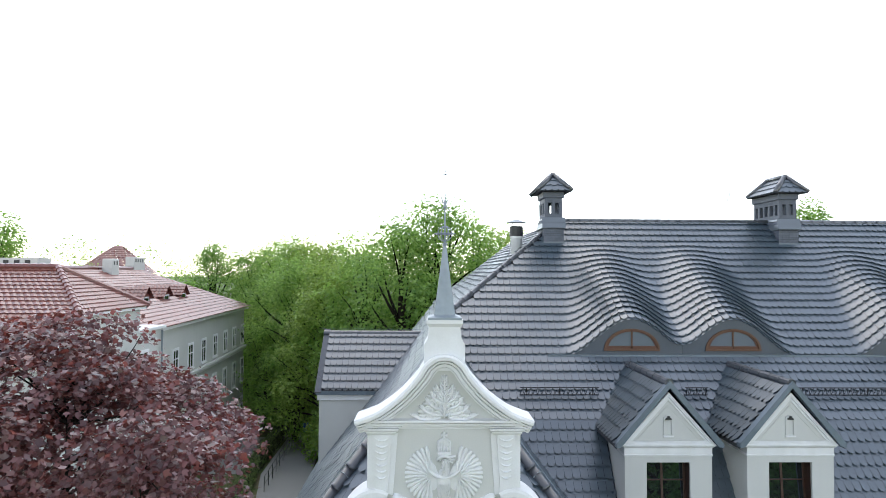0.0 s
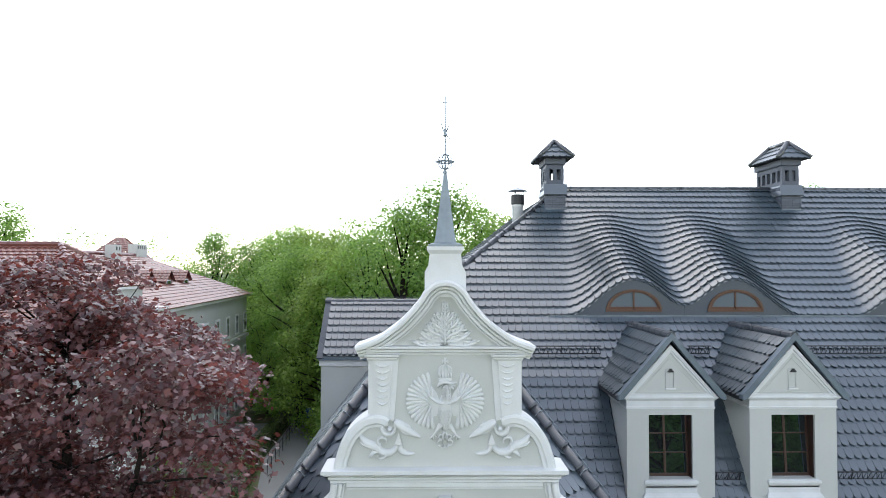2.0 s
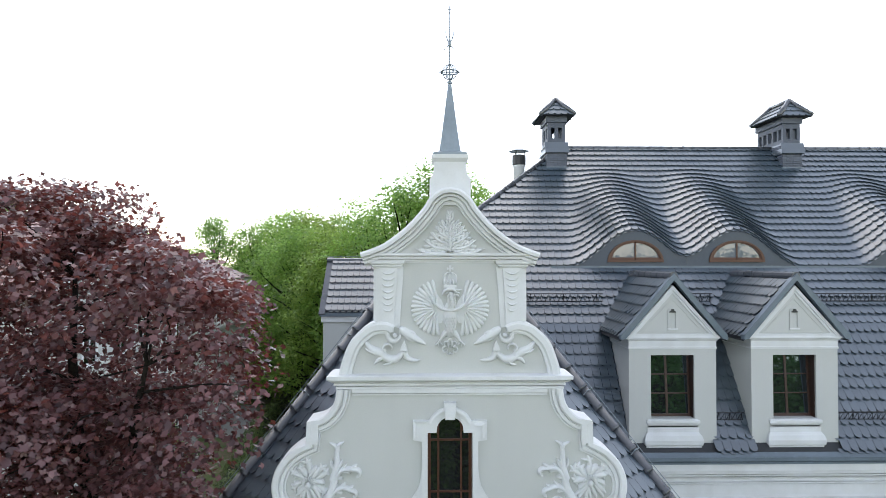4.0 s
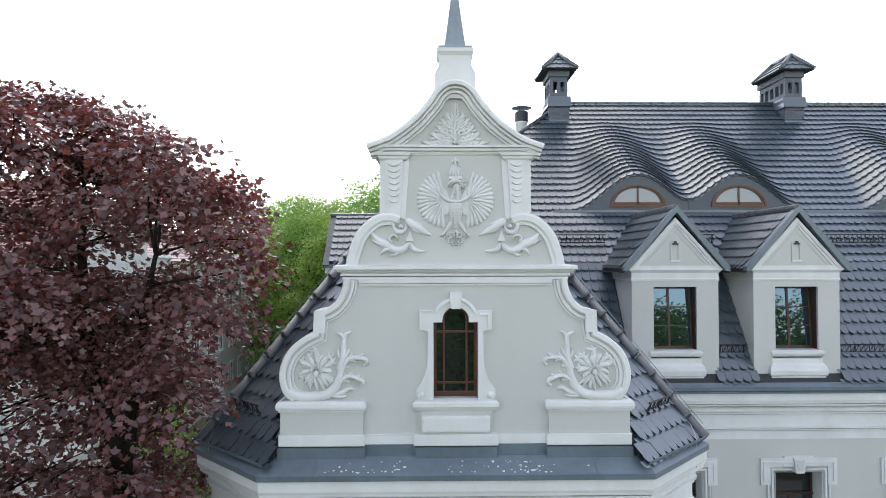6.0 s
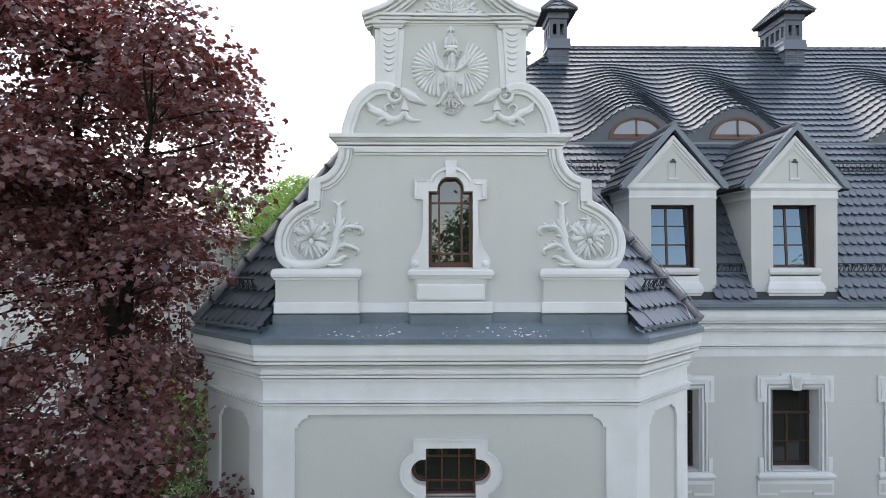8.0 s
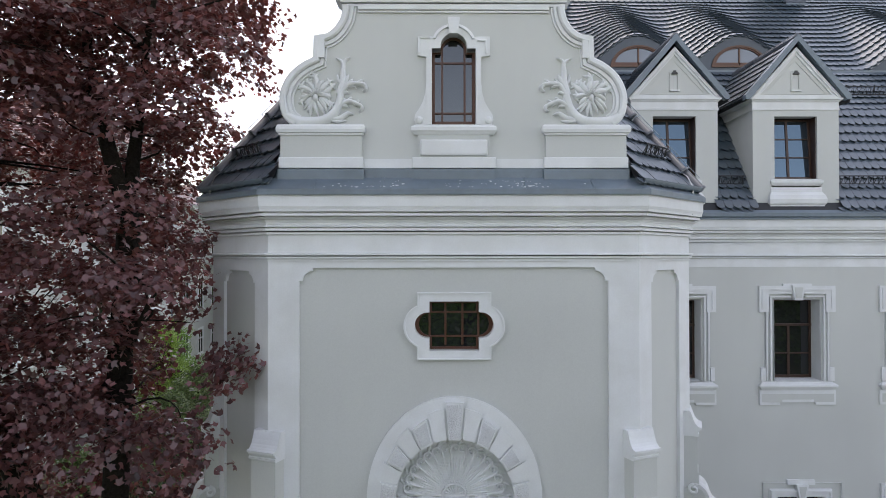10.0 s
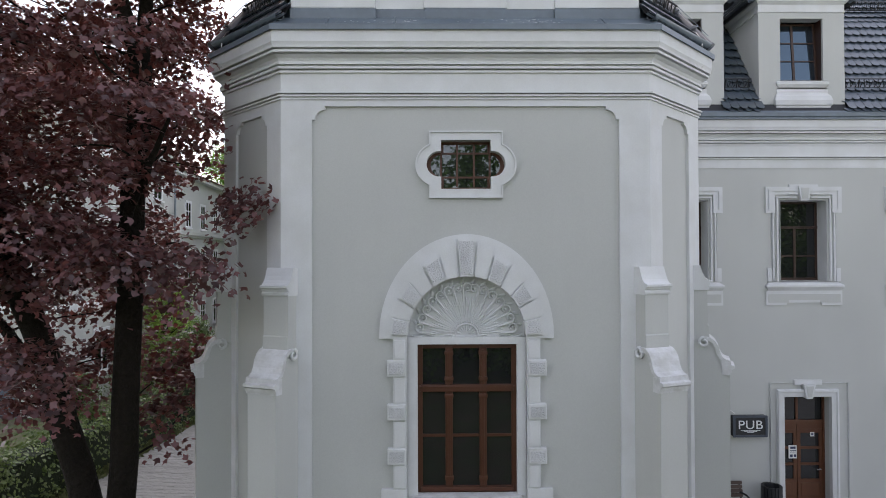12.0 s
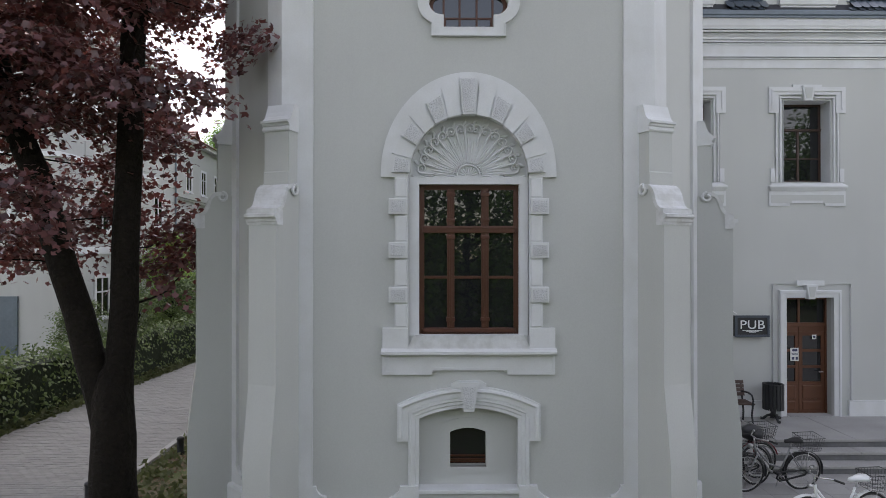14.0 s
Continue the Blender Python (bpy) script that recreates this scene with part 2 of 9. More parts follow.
def tube(bm, pts, radius, sides=8, m=None, caps=True):
    """A round bar through points; radius a number or one for each point."""
    pts = [Vector(p) for p in pts]
    rs = radius if isinstance(radius, (list, tuple)) else [radius] * len(pts)
    rings, side = [], None
    for i, p in enumerate(pts):
        d = (pts[min(i + 1, len(pts) - 1)] - pts[max(i - 1, 0)]).normalized()
        if side is None:
            side = d.cross(Vector((0, 0, 1)) if abs(d.z) < 0.9 else Vector((1, 0, 0))).normalized()
        side = (side - d * side.dot(d)).normalized()
        up = d.cross(side)
        rings.append([bm.verts.new(p + (side * math.cos(t) + up * math.sin(t)) * rs[i]) for t in (2 * math.pi * j / sides for j in range(sides))])
    for r, s in zip(rings, rings[1:]):
        for j in range(sides):
            bm.faces.new((r[j], r[(j + 1) % sides], s[(j + 1) % sides], s[j]))
    if caps:
        bm.faces.new(rings[0][::-1])
        bm.faces.new(rings[-1])
    if m:
        bmesh.ops.transform(bm, matrix=m, verts=[v for r in rings for v in r])
    return bm


def lathe(bm, profile, centre=(0, 0, 0), sides=16, m=None):
    """A turned form from (radius, z)."""
    c = Vector(centre)
    rings = [[bm.verts.new(c + Vector((r * math.cos(2 * math.pi * j / sides), r * math.sin(2 * math.pi * j / sides), z))) for j in range(sides)] for r, z in profile]
    for r, s in zip(rings, rings[1:]):
        for j in range(sides):
            bm.faces.new((r[j], r[(j + 1) % sides], s[(j + 1) % sides], s[j]))
    bm.faces.new(rings[0][::-1])
    bm.faces.new(rings[-1])
    if m:
        bmesh.ops.transform(bm, matrix=m, verts=[v for r in rings for v in r])
    return bm


def blob(bm, outline, height, m=None, y=0.0, ridge=0.5):
    """A pillowed relief: an outline (x, z) that swells towards -y to `height` at its middle line."""
    k = len(outline)
    cx, cz = sum(p[0] for p in outline) / k, sum(p[1] for p in outline) / k
    foot = [bm.verts.new((x, y + 0.004, z)) for x, z in outline]
    rim = [bm.verts.new((cx + (x - cx) * 0.9, y - height * 0.6, cz + (z - cz) * 0.9)) for x, z in outline]
    top = [bm.verts.new((cx + (x - cx) * ridge, y - height, cz + (z - cz) * ridge)) for x, z in outline]
    for a, b in ((foot, rim), (rim, top)):
        for i in range(k):
            bm.faces.new((a[i], a[(i + 1) % k], b[(i + 1) % k], b[i]))
    bm.faces.new(top)
    if m:
        bmesh.ops.transform(bm, matrix=m, verts=foot + rim + top)
    return bm


def ribbon(bm, pts, widths, height, y=0.0, m=None):
    """A raised band of relief along (x, z) points, rounded across, tapering by widths."""
    rows = []
    k = len(pts)
    for i, (x, z) in enumerate(pts):
        a, b = pts[max(i - 1, 0)], pts[min(i + 1, k - 1)]
        d = Vector((b[0] - a[0], b[1] - a[1])).normalized()
        n = Vector((-d.y, d.x)) * widths[i] / 2
        rows.append([bm.verts.new((x + n.x * s, y - h * height * min(1.0, widths[i] / max(widths) + 0.3), z + n.y * s)) for s, h in ((-1, -0.15), (-0.75, 0.6), (0, 1), (0.75, 0.6), (1, -0.15))])
    for r, s in zip(rows, rows[1:]):
        for j in range(4):
            bm.faces.new((r[j], r[j + 1], s[j + 1], s[j]))
    if m:
        bmesh.ops.transform(bm, matrix=m, verts=[v for r in rows for v in r])
    return bm


def arc(cx, cz, r, a0, a1, k=16, rz=None):
    return [(cx + r * math.cos(radians(a0 + (a1 - a0) * i / k)), cz + (rz or r) * math.sin(radians(a0 + (a1 - a0) * i / k))) for i in range(k + 1)]


def mirror(half):
    """A closed symmetrical outline from a right half (u, z) listed upwards."""
    return [(u, z) for u, z in half] + [(-u, z) for u, z in reversed(half) if u > 1e-6]


def notched(x0, x1, z0, z1, r=0.13):
    """A panel with rounded corners, each set back by a small step."""
    s, out = 0.045, []
    for cx, cz, sx, sz, a0 in ((x0, z0, 1, 1, 180), (x1, z0, -1, 1, 270), (x1, z1, -1, -1, 0), (x0, z1, 1, -1, 90)):
        c = (cx + sx * (s + r), cz + sz * (s + r))
        if sx * sz > 0:
            out += [(cx, c[1]), (cx + sx * s, c[1])] + arc(*c, r, a0, a0 + 90, 6)[1:-1] + [(c[0], cz + sz * s), (c[0], cz)]
        else:
            out += [(c[0], cz), (c[0], cz + sz * s)] + arc(*c, r, a0, a0 + 90, 6)[1:-1] + [(cx + sx * s, c[1]), (cx, c[1])]
    return out


def frame_at(x, y, turn=0.0):
    """The place of a wall: x along it, y into it, z up."""
    return pose(x, y, 0, 0, 0, turn)


def casement(name, parent_label, m, opening, columns, rows, depth, mat=M_WOOD, bar=0.03, rim=0.06, group="", heavy=(), transom=None, single_top=False, glass=M_GLASS):
    """A window: rim, glazing bars, panes and a dark reveal, set `depth` into the wall; opening (x0, x1, z0, z1)."""
    x0, x1, z0, z1 = opening
    w = thing(name, parent_label, "window", group, "structure")
    bm = bmesh.new()
    for a in ((x0, x0 + rim, z0, z1), (x1 - rim, x1, z0, z1), (x0 + rim, x1 - rim, z0, z0 + rim * 1.3), (x0 + rim, x1 - rim, z1 - rim, z1)):
        box(bm, a[0], a[1], depth, depth + 0.07, a[2], a[3], m, 0.006)
    part("window_frame", bm, mat, w)
    for i, c in enumerate(columns):
        t = bar * (1.8 if i in heavy else 1)
        part("glazing_bar", box(bmesh.new(), c - t / 2, c + t / 2, depth + 0.004, depth + 0.06, z0 + rim, transom if single_top else z1 - rim, m, 0.005), mat, w)
    if transom:
        bm = box(bmesh.new(), x0 + 0.01, x1 - 0.01, depth - 0.03, depth + 0.065, transom - bar * 0.9, transom + bar * 0.9, m, 0.006)
        box(bm, x0 + 0.01, x1 - 0.01, depth - 0.045, depth, transom + bar * 0.35, transom + bar * 0.75, m, 0.004)
        part("transom", bm, mat, w)
    for r in rows:
        if r == transom:
            continue
        part("glazing_bar", box(bmesh.new(), x0 + rim, x1 - rim, depth + 0.008, depth + 0.056, r - bar / 2, r + bar / 2, m, 0.005), mat, w)
    xs, zs = [x0 + rim, *columns, x1 - rim], [z0 + rim * 1.3, *sorted(rows), z1 - rim]
    for i in range(len(xs) - 1):
        for j in range(len(zs) - 1):
            if single_top and j == len(zs) - 2 and i:
                continue
            x_next = xs[-1] if single_top and j == len(zs) - 2 else xs[i + 1]
            tilt = pose(0, 0, 0, random.uniform(-0.25, 0.25), 0, random.uniform(-0.25, 0.25))
            c = Vector(((xs[i] + x_next) / 2, depth + 0.03, (zs[j] + zs[j + 1]) / 2))
            a, b = (x_next - xs[i]) / 2 + 0.004, (zs[j + 1] - zs[j]) / 2 + 0.004
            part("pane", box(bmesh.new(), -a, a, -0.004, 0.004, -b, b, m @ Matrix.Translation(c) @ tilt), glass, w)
    return w


# ---- the tower: a projecting bay with chamfered corners ----
XC, YF, HALF, CH = 0.157, 8.58, 2.567, 1.17    # axis, front plane, half width of the front, chamfer
WING_Y = 14.0
G = 0.17                                       # height of the ground
FRONT = frame_at(XC, YF)
EAVE = 9.72
# plan of the tower's outer face, from the west side round to the east
PLAN = [(XC - HALF - CH, WING_Y + 0.3), (XC - HALF - CH, YF + CH), (XC - HALF, YF), (XC + HALF, YF), (XC + HALF + CH, YF + CH), (XC + HALF + CH, WING_Y + 0.3)]

tower = thing("wall_tower", "pale grey rendered wall of the projecting bay", "wall", "", "structure")

# openings in the front wall, about its axis
quatre = [(-0.345, 7.45), (0.345, 7.45), (0.345, 7.62)] + arc(0.37, 7.80, 0.18, -90, 90, 10)[1:-1] + [(0.345, 7.98), (0.345, 8.13), (-0.345, 8.13), (-0.345, 7.98)] + arc(-0.37, 7.80, 0.18, 90, 270, 10)[1:-1] + [(-0.345, 7.62)]
big_open = [(-0.83, 3.19), (0.83, 3.19)] + arc(0, 5.42, 0.83, 0, 180, 28)
niche = [(-0.683, 1.08), (0.683, 1.08)] + arc(0, 0.53, 1.67, 65.87, 114.13, 14)
PT = 0.045                                     # the sunk panel lies this deep behind the pilasters
panel = notched(-2.14, 2.14, 0.95, 8.6, 0.14)
bm = bmesh.new()
plate(bm, [(-HALF, 0.0), (HALF, 0.0), (HALF, 9.6), (-HALF, 9.6)], [panel], 0.0, PT, FRONT)
part("pilaster_frame", bm, M_TRIM, tower, "white rendered strips framing the sunk panel")
bm = bmesh.new()
plate(bm, [(-HALF, 0.0), (HALF, 0.0), (HALF, 9.6), (-HALF, 9.6)], [quatre, big_open, niche], PT, 0.55, FRONT)
part("front_wall", bm, M_WALL, tower)

CL = CH * math.sqrt(2)
for side in (-1, 1):
    m = frame_at(XC + side * (HALF + CH / 2), YF + CH / 2, 45 * side)
    bm = bmesh.new()
    plate(bm, [(-CL / 2, 0), (CL / 2, 0), (CL / 2, 9.6), (-CL / 2, 9.6)], [notched(-0.46, 0.46, 0.95, 8.55, 0.12)], 0.0, PT, m)
    part("pilaster_frame", bm, M_TRIM, tower)
    bm = bmesh.new()
    box(bm, -CL / 2, CL / 2, PT, 0.5, 0, 9.6, m)
    part("chamfer_wall", bm, M_WALL, tower)
    bm = bmesh.new()
    x = XC + side * (HALF + CH)
    box(bm, min(x, x - side * 0.4), max(x, x - side * 0.4), YF + CH, WING_Y + 0.3, 0, 9.6)
    part("side_wall", bm, M_WALL, tower)

# stepped profiles with drip grooves under each fillet
CORNICE = [(-0.05, 9.06), (0.03, 9.06), (0.03, 9.092), (0.0, 9.094), (0.0, 9.108), (0.06, 9.11), (0.06, 9.145), (0.02, 9.147), (0.02, 9.162), (0.075, 9.165), (0.045, 9.185), (0.045, 9.22), (0.07, 9.255), (0.13, 9.288), (0.08, 9.29), (0.08, 9.306), (0.155, 9.31), (0.155, 9.343), (0.10, 9.345), (0.10, 9.362), (0.178, 9.366), (0.183, 9.40), (0.198, 9.44), (0.198, 9.60), (-0.05, 9.60)]
COURSE = [(-0.05, 8.69), (0.02, 8.69), (0.02, 8.712), (-0.02, 8.714), (-0.02, 8.727), (0.04, 8.73), (0.04, 8.754), (0.0, 8.756), (0.0, 8.768), (0.06, 8.772), (0.06, 8.795), (-0.05, 8.81)]

# cornice, frieze moulding and base, swept round the plan
bm = bmesh.new()
sweep(bm, PLAN, CORNICE, flat=True)
part("cornice", bm, M_TRIM, tower, "white stepped main cornice")
bm = bmesh.new()
sweep(bm, PLAN, COURSE, flat=True)
part("string_course", bm, M_TRIM, tower)
bm = bmesh.new()
sweep(bm, PLAN, [(-0.05, 0.0), (0.06, 0.0), (0.06, 0.80), (0.04, 0.84), (-0.05, 0.86)], flat=True)
part("plinth", bm, M_TRIM, tower)

# lead-grey sheet over the cornice, with folds
bm = bmesh.new()
sweep(bm, PLAN, [(-0.4, 9.60), (0.215, 9.602), (0.225, 9.59), (0.232, 9.59), (0.232, 9.665), (0.21, 9.685), (-0.03, 9.845), (-0.4, 9.87)], flat=True)
part("cornice_sheet", bm, M_SHEET, tower, "blue-grey sheet metal covering over the cornice")
for u in (-0.98, 0.98, -1.9, 1.9):
    bm = bmesh.new()
    sweep(bm, [(XC + u - 0.012, YF), (XC + u + 0.012, YF)], [(-0.05, 9.70), (0.234, 9.6), (0.238, 9.672), (0.214, 9.697), (-0.03, 9.857), (-0.05, 9.857)], flat=True)
    part("sheet_fold", bm, M_SHEET, tower)


def moulded_frame(path, width, steps, m, closed=False):
    """The profile of a surround: stepped fasciae, `width` across, inner edge on the path's right."""
    prof = [(0.0, -0.08), (0.0, steps[0])]
    for k, h in enumerate(steps):
        a, b = width * k / len(steps), width * (k + 1) / len(steps)
        prof += [(a + 0.004, h), (b - 0.008, h)]
    prof += [(width, steps[-1] - 0.01), (width, -0.08)]
    return sweep(bmesh.new(), path, prof, m, closed)


# the oval light over the great window
oval = thing("window_1", "small lobed window with brown wooden bars in a white surround", "window", "", "structure")
path = [(0.345, 7.45), (0.345, 7.62)] + arc(0.37, 7.80, 0.18, -75, 75, 10) + [(0.345, 7.98), (0.345, 8.13), (-0.345, 8.13), (-0.345, 7.98)] + arc(-0.37, 7.80, 0.18, 105, 255, 10) + [(-0.345, 7.62), (-0.345, 7.45)]
S1 = FRONT @ Matrix.Translation((0, PT, 0))
outer = [(0.513, 7.322), (0.513, 7.51)] + arc(0.40, 7.79, 0.305, -65, 65, 14) + [(0.513, 8.07), (0.513, 8.257), (-0.513, 8.257), (-0.513, 8.07)] + arc(-0.40, 7.79, 0.305, 115, 245, 14) + [(-0.513, 7.51), (-0.513, 7.322)]
inner = [(0.345, 7.45), (0.345, 7.62)] + arc(0.37, 7.80, 0.18, -75, 75, 10) + [(0.345, 7.98), (0.345, 8.13), (-0.345, 8.13), (-0.345, 7.98)] + arc(-0.37, 7.80, 0.18, 105, 255, 10) + [(-0.345, 7.62), (-0.345, 7.45)]
part("surround", plate(bmesh.new(), outer, [inner], -0.035, 0.05, S1), M_TRIM, oval, "white lobed stucco surround")
mid = [(x * 1.0 + (0.12 if x > 0 else -0.12) * 0.55, 7.79 + (z - 7.79) * 1.19) for x, z in inner]
outer_rim = [(x * 0.965, 7.79 + (z - 7.79) * 0.955) for x, z in outer]
part("surround_rim", plate(bmesh.new(), outer, [outer_rim], -0.055, -0.03, S1), M_TRIM, oval)
part("frame", plate(bmesh.new(), inner, [[(x * 0.9, 7.79 + (z - 7.79) * 0.9) for x, z in inner]], 0.13, 0.19, S1), M_WOOD, oval)
for c in (-0.345, -0.12, 0.12, 0.345):
    part("glazing_bar", box(bmesh.new(), c - 0.014, c + 0.014, 0.14, 0.18, 7.5, 8.1, S1), M_WOOD, oval)
for r in (7.63, 7.97):
    part("glazing_bar", box(bmesh.new(), -0.35, 0.35, 0.145, 0.178, r - 0.013, r + 0.013, S1), M_WOOD, oval)
part("pane", plate(bmesh.new(), inner, [], 0.158, 0.166, S1), M_BRIGHT, oval)

# the great window
TYM = 0.12                                    # depth of the recessed arch field
great = casement("window_2", "tall brown timber window with twelve lights under a carved arch", S1, (-0.685, 0.705, 3.194, 5.284), [-0.245, 0.235], [3.99, 4.66], 0.13, bar=0.04, rim=0.07, heavy=(0, 1), transom=4.66)
for z, h in ((4.66, 0.10), (3.25, 0.06)):
    part("transom", box(bmesh.new(), -0.64, 0.66, 0.09, 0.16, z - h / 2, z + h / 2, S1, 0.012), M_WOOD, great)
for c in (-0.245, 0.235):
    part("mullion", box(bmesh.new(), c - 0.052, c + 0.052, 0.112, 0.17, 3.26, 5.24, S1, 0.012), M_WOOD, great)
    part("mullion_bead", box(bmesh.new(), c - 0.018, c + 0.018, 0.098, 0.13, 3.30, 5.2, S1, 0.008), M_WOOD, great)
    for z in (4.55, 4.79, 5.15, 3.4):
        part("mullion_block", box(bmesh.new(), c - 0.062, c + 0.062, 0.095, 0.15, z - 0.03, z + 0.03, S1, 0.01), M_WOOD, great)
part("lining", plate(bmesh.new(), [(-0.86, 3.1), (0.86, 3.1), (0.86, 5.385), (-0.86, 5.385)], [[(-0.685, 3.194), (0.705, 3.194), (0.705, 5.284), (-0.685, 5.284)]], 0.03, 0.30, S1), M_TRIM, great, "white stucco jambs and lintel")
part("tympanum", slab(bmesh.new(), [(0.86, 5.38)] + arc(0, 5.42, 0.86, 0, 180, 28) + [(-0.86, 5.38)], TYM, 0.30, S1), M_TRIM, great, "recessed stucco ground of the arch")

arch = thing("arch_surround", "white stucco arch with rough and smooth blocks round the great window", "stone surround", "", "structure")
band = arc(0, 5.42, 1.209, 0, 180, 36, rz=1.40)
ring_in = arc(0, 5.42, 0.83, 180, 0, 30)
bm = bmesh.new()
slab(bm, [(1.209, 5.375)] + band + [(-1.209, 5.375), (-0.83, 5.375)] + ring_in + [(0.83, 5.375)], -0.05, 0.06, S1)
part("arch_band", bm, M_TRIM, arch)
for k in range(13):
    a0, a1 = 180 * k / 13, 180 * (k + 1) / 13
    rough = k % 2 == 0
    key = k == 6
    r0, r1 = 0.815, (1.17 if key else 1.05 if rough else 1.10)
    def at_ang(r, a):
        return (r * math.cos(radians(a)), 5.42 + r * (1 + (0.14 * math.sin(radians(a)) ** 2 if r > 1 else 0)) * math.sin(radians(a)))
    g = 0.8
    outline = [at_ang(r0, a0 + g), at_ang(r1, a0 + g), at_ang(r1, (a0 + a1) / 2), at_ang(r1, a1 - g), at_ang(r0, a1 - g), at_ang(r0, (a0 + a1) / 2)]
    lift = -0.105 if rough else -0.075
    part("voussoir", slab(bmesh.new(), outline, lift, 0.03, S1), M_TRIM, arch)
    if rough:
        outline = [at_ang(r0 + 0.03, a0 + 1.9), at_ang(r1 - 0.025, a0 + 1.7), at_ang(r1 - 0.025, a1 - 1.7), at_ang(r0 + 0.03, a1 - 1.9)]
        part("rough_face", slab(bmesh.new(), outline, lift - 0.008, lift + 0.02, S1), M_ROUGH, arch, "rough-cast grey block face")
for side in (-1, 1):
    def sx(a, b):
        return (min(side * a, side * b), max(side * a, side * b))
    part("jamb", box(bmesh.new(), *sx(0.83, 1.02), -0.05, 0.06, 3.3, 5.375, S1), M_TRIM, arch)
    for z0, z1 in ((4.86, 5.08), (4.26, 4.475), (3.65, 3.865)):
        part("jamb_block", box(bmesh.new(), *sx(0.845, 1.10), -0.09, 0.03, z0, z1, S1, 0.012), M_TRIM, arch)
        part("rough_face", box(bmesh.new(), *sx(0.875, 1.07), -0.10, -0.05, z0 + 0.035, z1 - 0.035, S1), M_ROUGH, arch)
    for z0, z1 in ((5.10, 5.36), (4.495, 4.84), (3.885, 4.24), (3.32, 3.63)):
        part("jamb_block", box(bmesh.new(), *sx(0.85, 1.005), -0.068, 0.03, z0, z1, S1, 0.012), M_TRIM, arch)
    part("foot_block", box(bmesh.new(), *sx(0.83, 1.187), -0.06, 0.06, 2.98, 3.303, S1, 0.01), M_TRIM, arch)
part("sill", sweep(bmesh.new(), [(1.20, 0.0), (-1.20, 0.0)][::-1], [(3.02, -0.03), (2.93, 0.10), (2.95, 0.13), (2.985, 0.13), (3.0, 0.10), (3.02, 0.085)], S1), M_TRIM, arch)
part("sill_top", slab(bmesh.new(), [(-0.86, 3.0), (0.86, 3.0), (0.75, 3.2), (-0.75, 3.2)], -0.07, 0.12, S1), M_WORN, arch)
apron = [(-1.187, 2.66), (-0.50, 2.66), (-0.50, 2.72), (0.53, 2.72), (0.53, 2.66), (1.187, 2.66), (1.187, 2.94), (-1.187, 2.94)]
part("apron", slab(bmesh.new(), apron, -0.03, 0.05, S1), M_TRIM, arch)
part("apron_rim", plate(bmesh.new(), apron, [[(-1.15, 2.70), (-0.46, 2.70), (-0.46, 2.76), (0.49, 2.76), (0.49, 2.70), (1.15, 2.70), (1.15, 2.92), (-1.15, 2.92)]], -0.045, -0.02, S1), M_TRIM, arch)

# carved shell in the tympanum: wavy ribs that end in curled hooks, and a beaded inner arch
shell = thing("tympanum_relief", "white carved sunray and scroll relief over the great window", "relief")
SZ = 5.41
def shell_at(r, a):
    return (r * math.cos(a), SZ + r * math.sin(a))
for k in range(45):
    a = radians(5 + 170 * k / 44)
    w = 0.03 * math.sin(k * 1.9)
    reach = 0.52 + 0.03 * math.sin(k * 2.7)
    pts = [shell_at(r, a + w * math.sin((r - 0.2) * 11)) for r in (0.19, 0.26, 0.33, 0.40, 0.46, reach)]
    part("rib", ribbon(bmesh.new(), pts, [0.012, 0.018, 0.024, 0.028, 0.028, 0.014], 0.022, TYM, S1), M_TRIM, shell, "", True)
for k in range(15):
    bm = bmesh.new()
    deg = 7 + 166 * k / 14
    a = radians(deg)
    flip = 1 if k < 7 else -1
    c = shell_at(0.655, a + flip * 0.035)
    hook = []
    for j in range(14):                     # a hook that turns in upon a knob
        t = j / 13
        ang = a - flip * radians(95) + flip * radians(330) * t
        r = 0.072 * (1 - 0.5 * t)
        hook.append((c[0] + r * math.cos(ang), c[1] + r * math.sin(ang)))
    lead = [shell_at(r, a - flip * (0.075 + 0.35 * (0.62 - r) ** 2)) for r in (0.42, 0.50, 0.57)]
    ribbon(bm, lead + hook, [0.012, 0.024, 0.034] + [0.038 - 0.014 * j / 13 for j in range(14)], 0.062, TYM, S1)
    blob(bm, [(c[0] + 0.019 * math.cos(q), c[1] + 0.019 * math.sin(q)) for q in [2 * math.pi * i / 10 for i in range(10)]], 0.055, S1, TYM)
    part("tendril", bm, M_TRIM, shell, "", True)
    if k < 14:
        b = radians(7 + 166 * (k + 0.5) / 14)
        part("flame_leaf", ribbon(bmesh.new(), [shell_at(r, b + 0.05 * math.sin((r - 0.6) * 25)) for r in (0.70, 0.72, 0.745, 0.77, 0.79)], [0.02, 0.045, 0.055, 0.045, 0.02], 0.030, TYM, S1), M_TRIM, shell, "", True)
part("inner_arch", ribbon(bmesh.new(), arc(0, SZ - 0.01, 0.165, 4, 176, 20, rz=0.16), [0.03] * 21, 0.045, TYM, S1), M_TRIM, shell, "", True)
for k in range(15):
    a = radians(12 + 156 * k / 14)
    part("bead", blob(bmesh.new(), [(0.192 * math.cos(a) + 0.012 * math.cos(q), SZ + 0.185 * math.sin(a) + 0.012 * math.sin(q)) for q in [2 * math.pi * i / 8 for i in range(8)]], 0.045, S1, TYM), M_TRIM, shell, "", True)
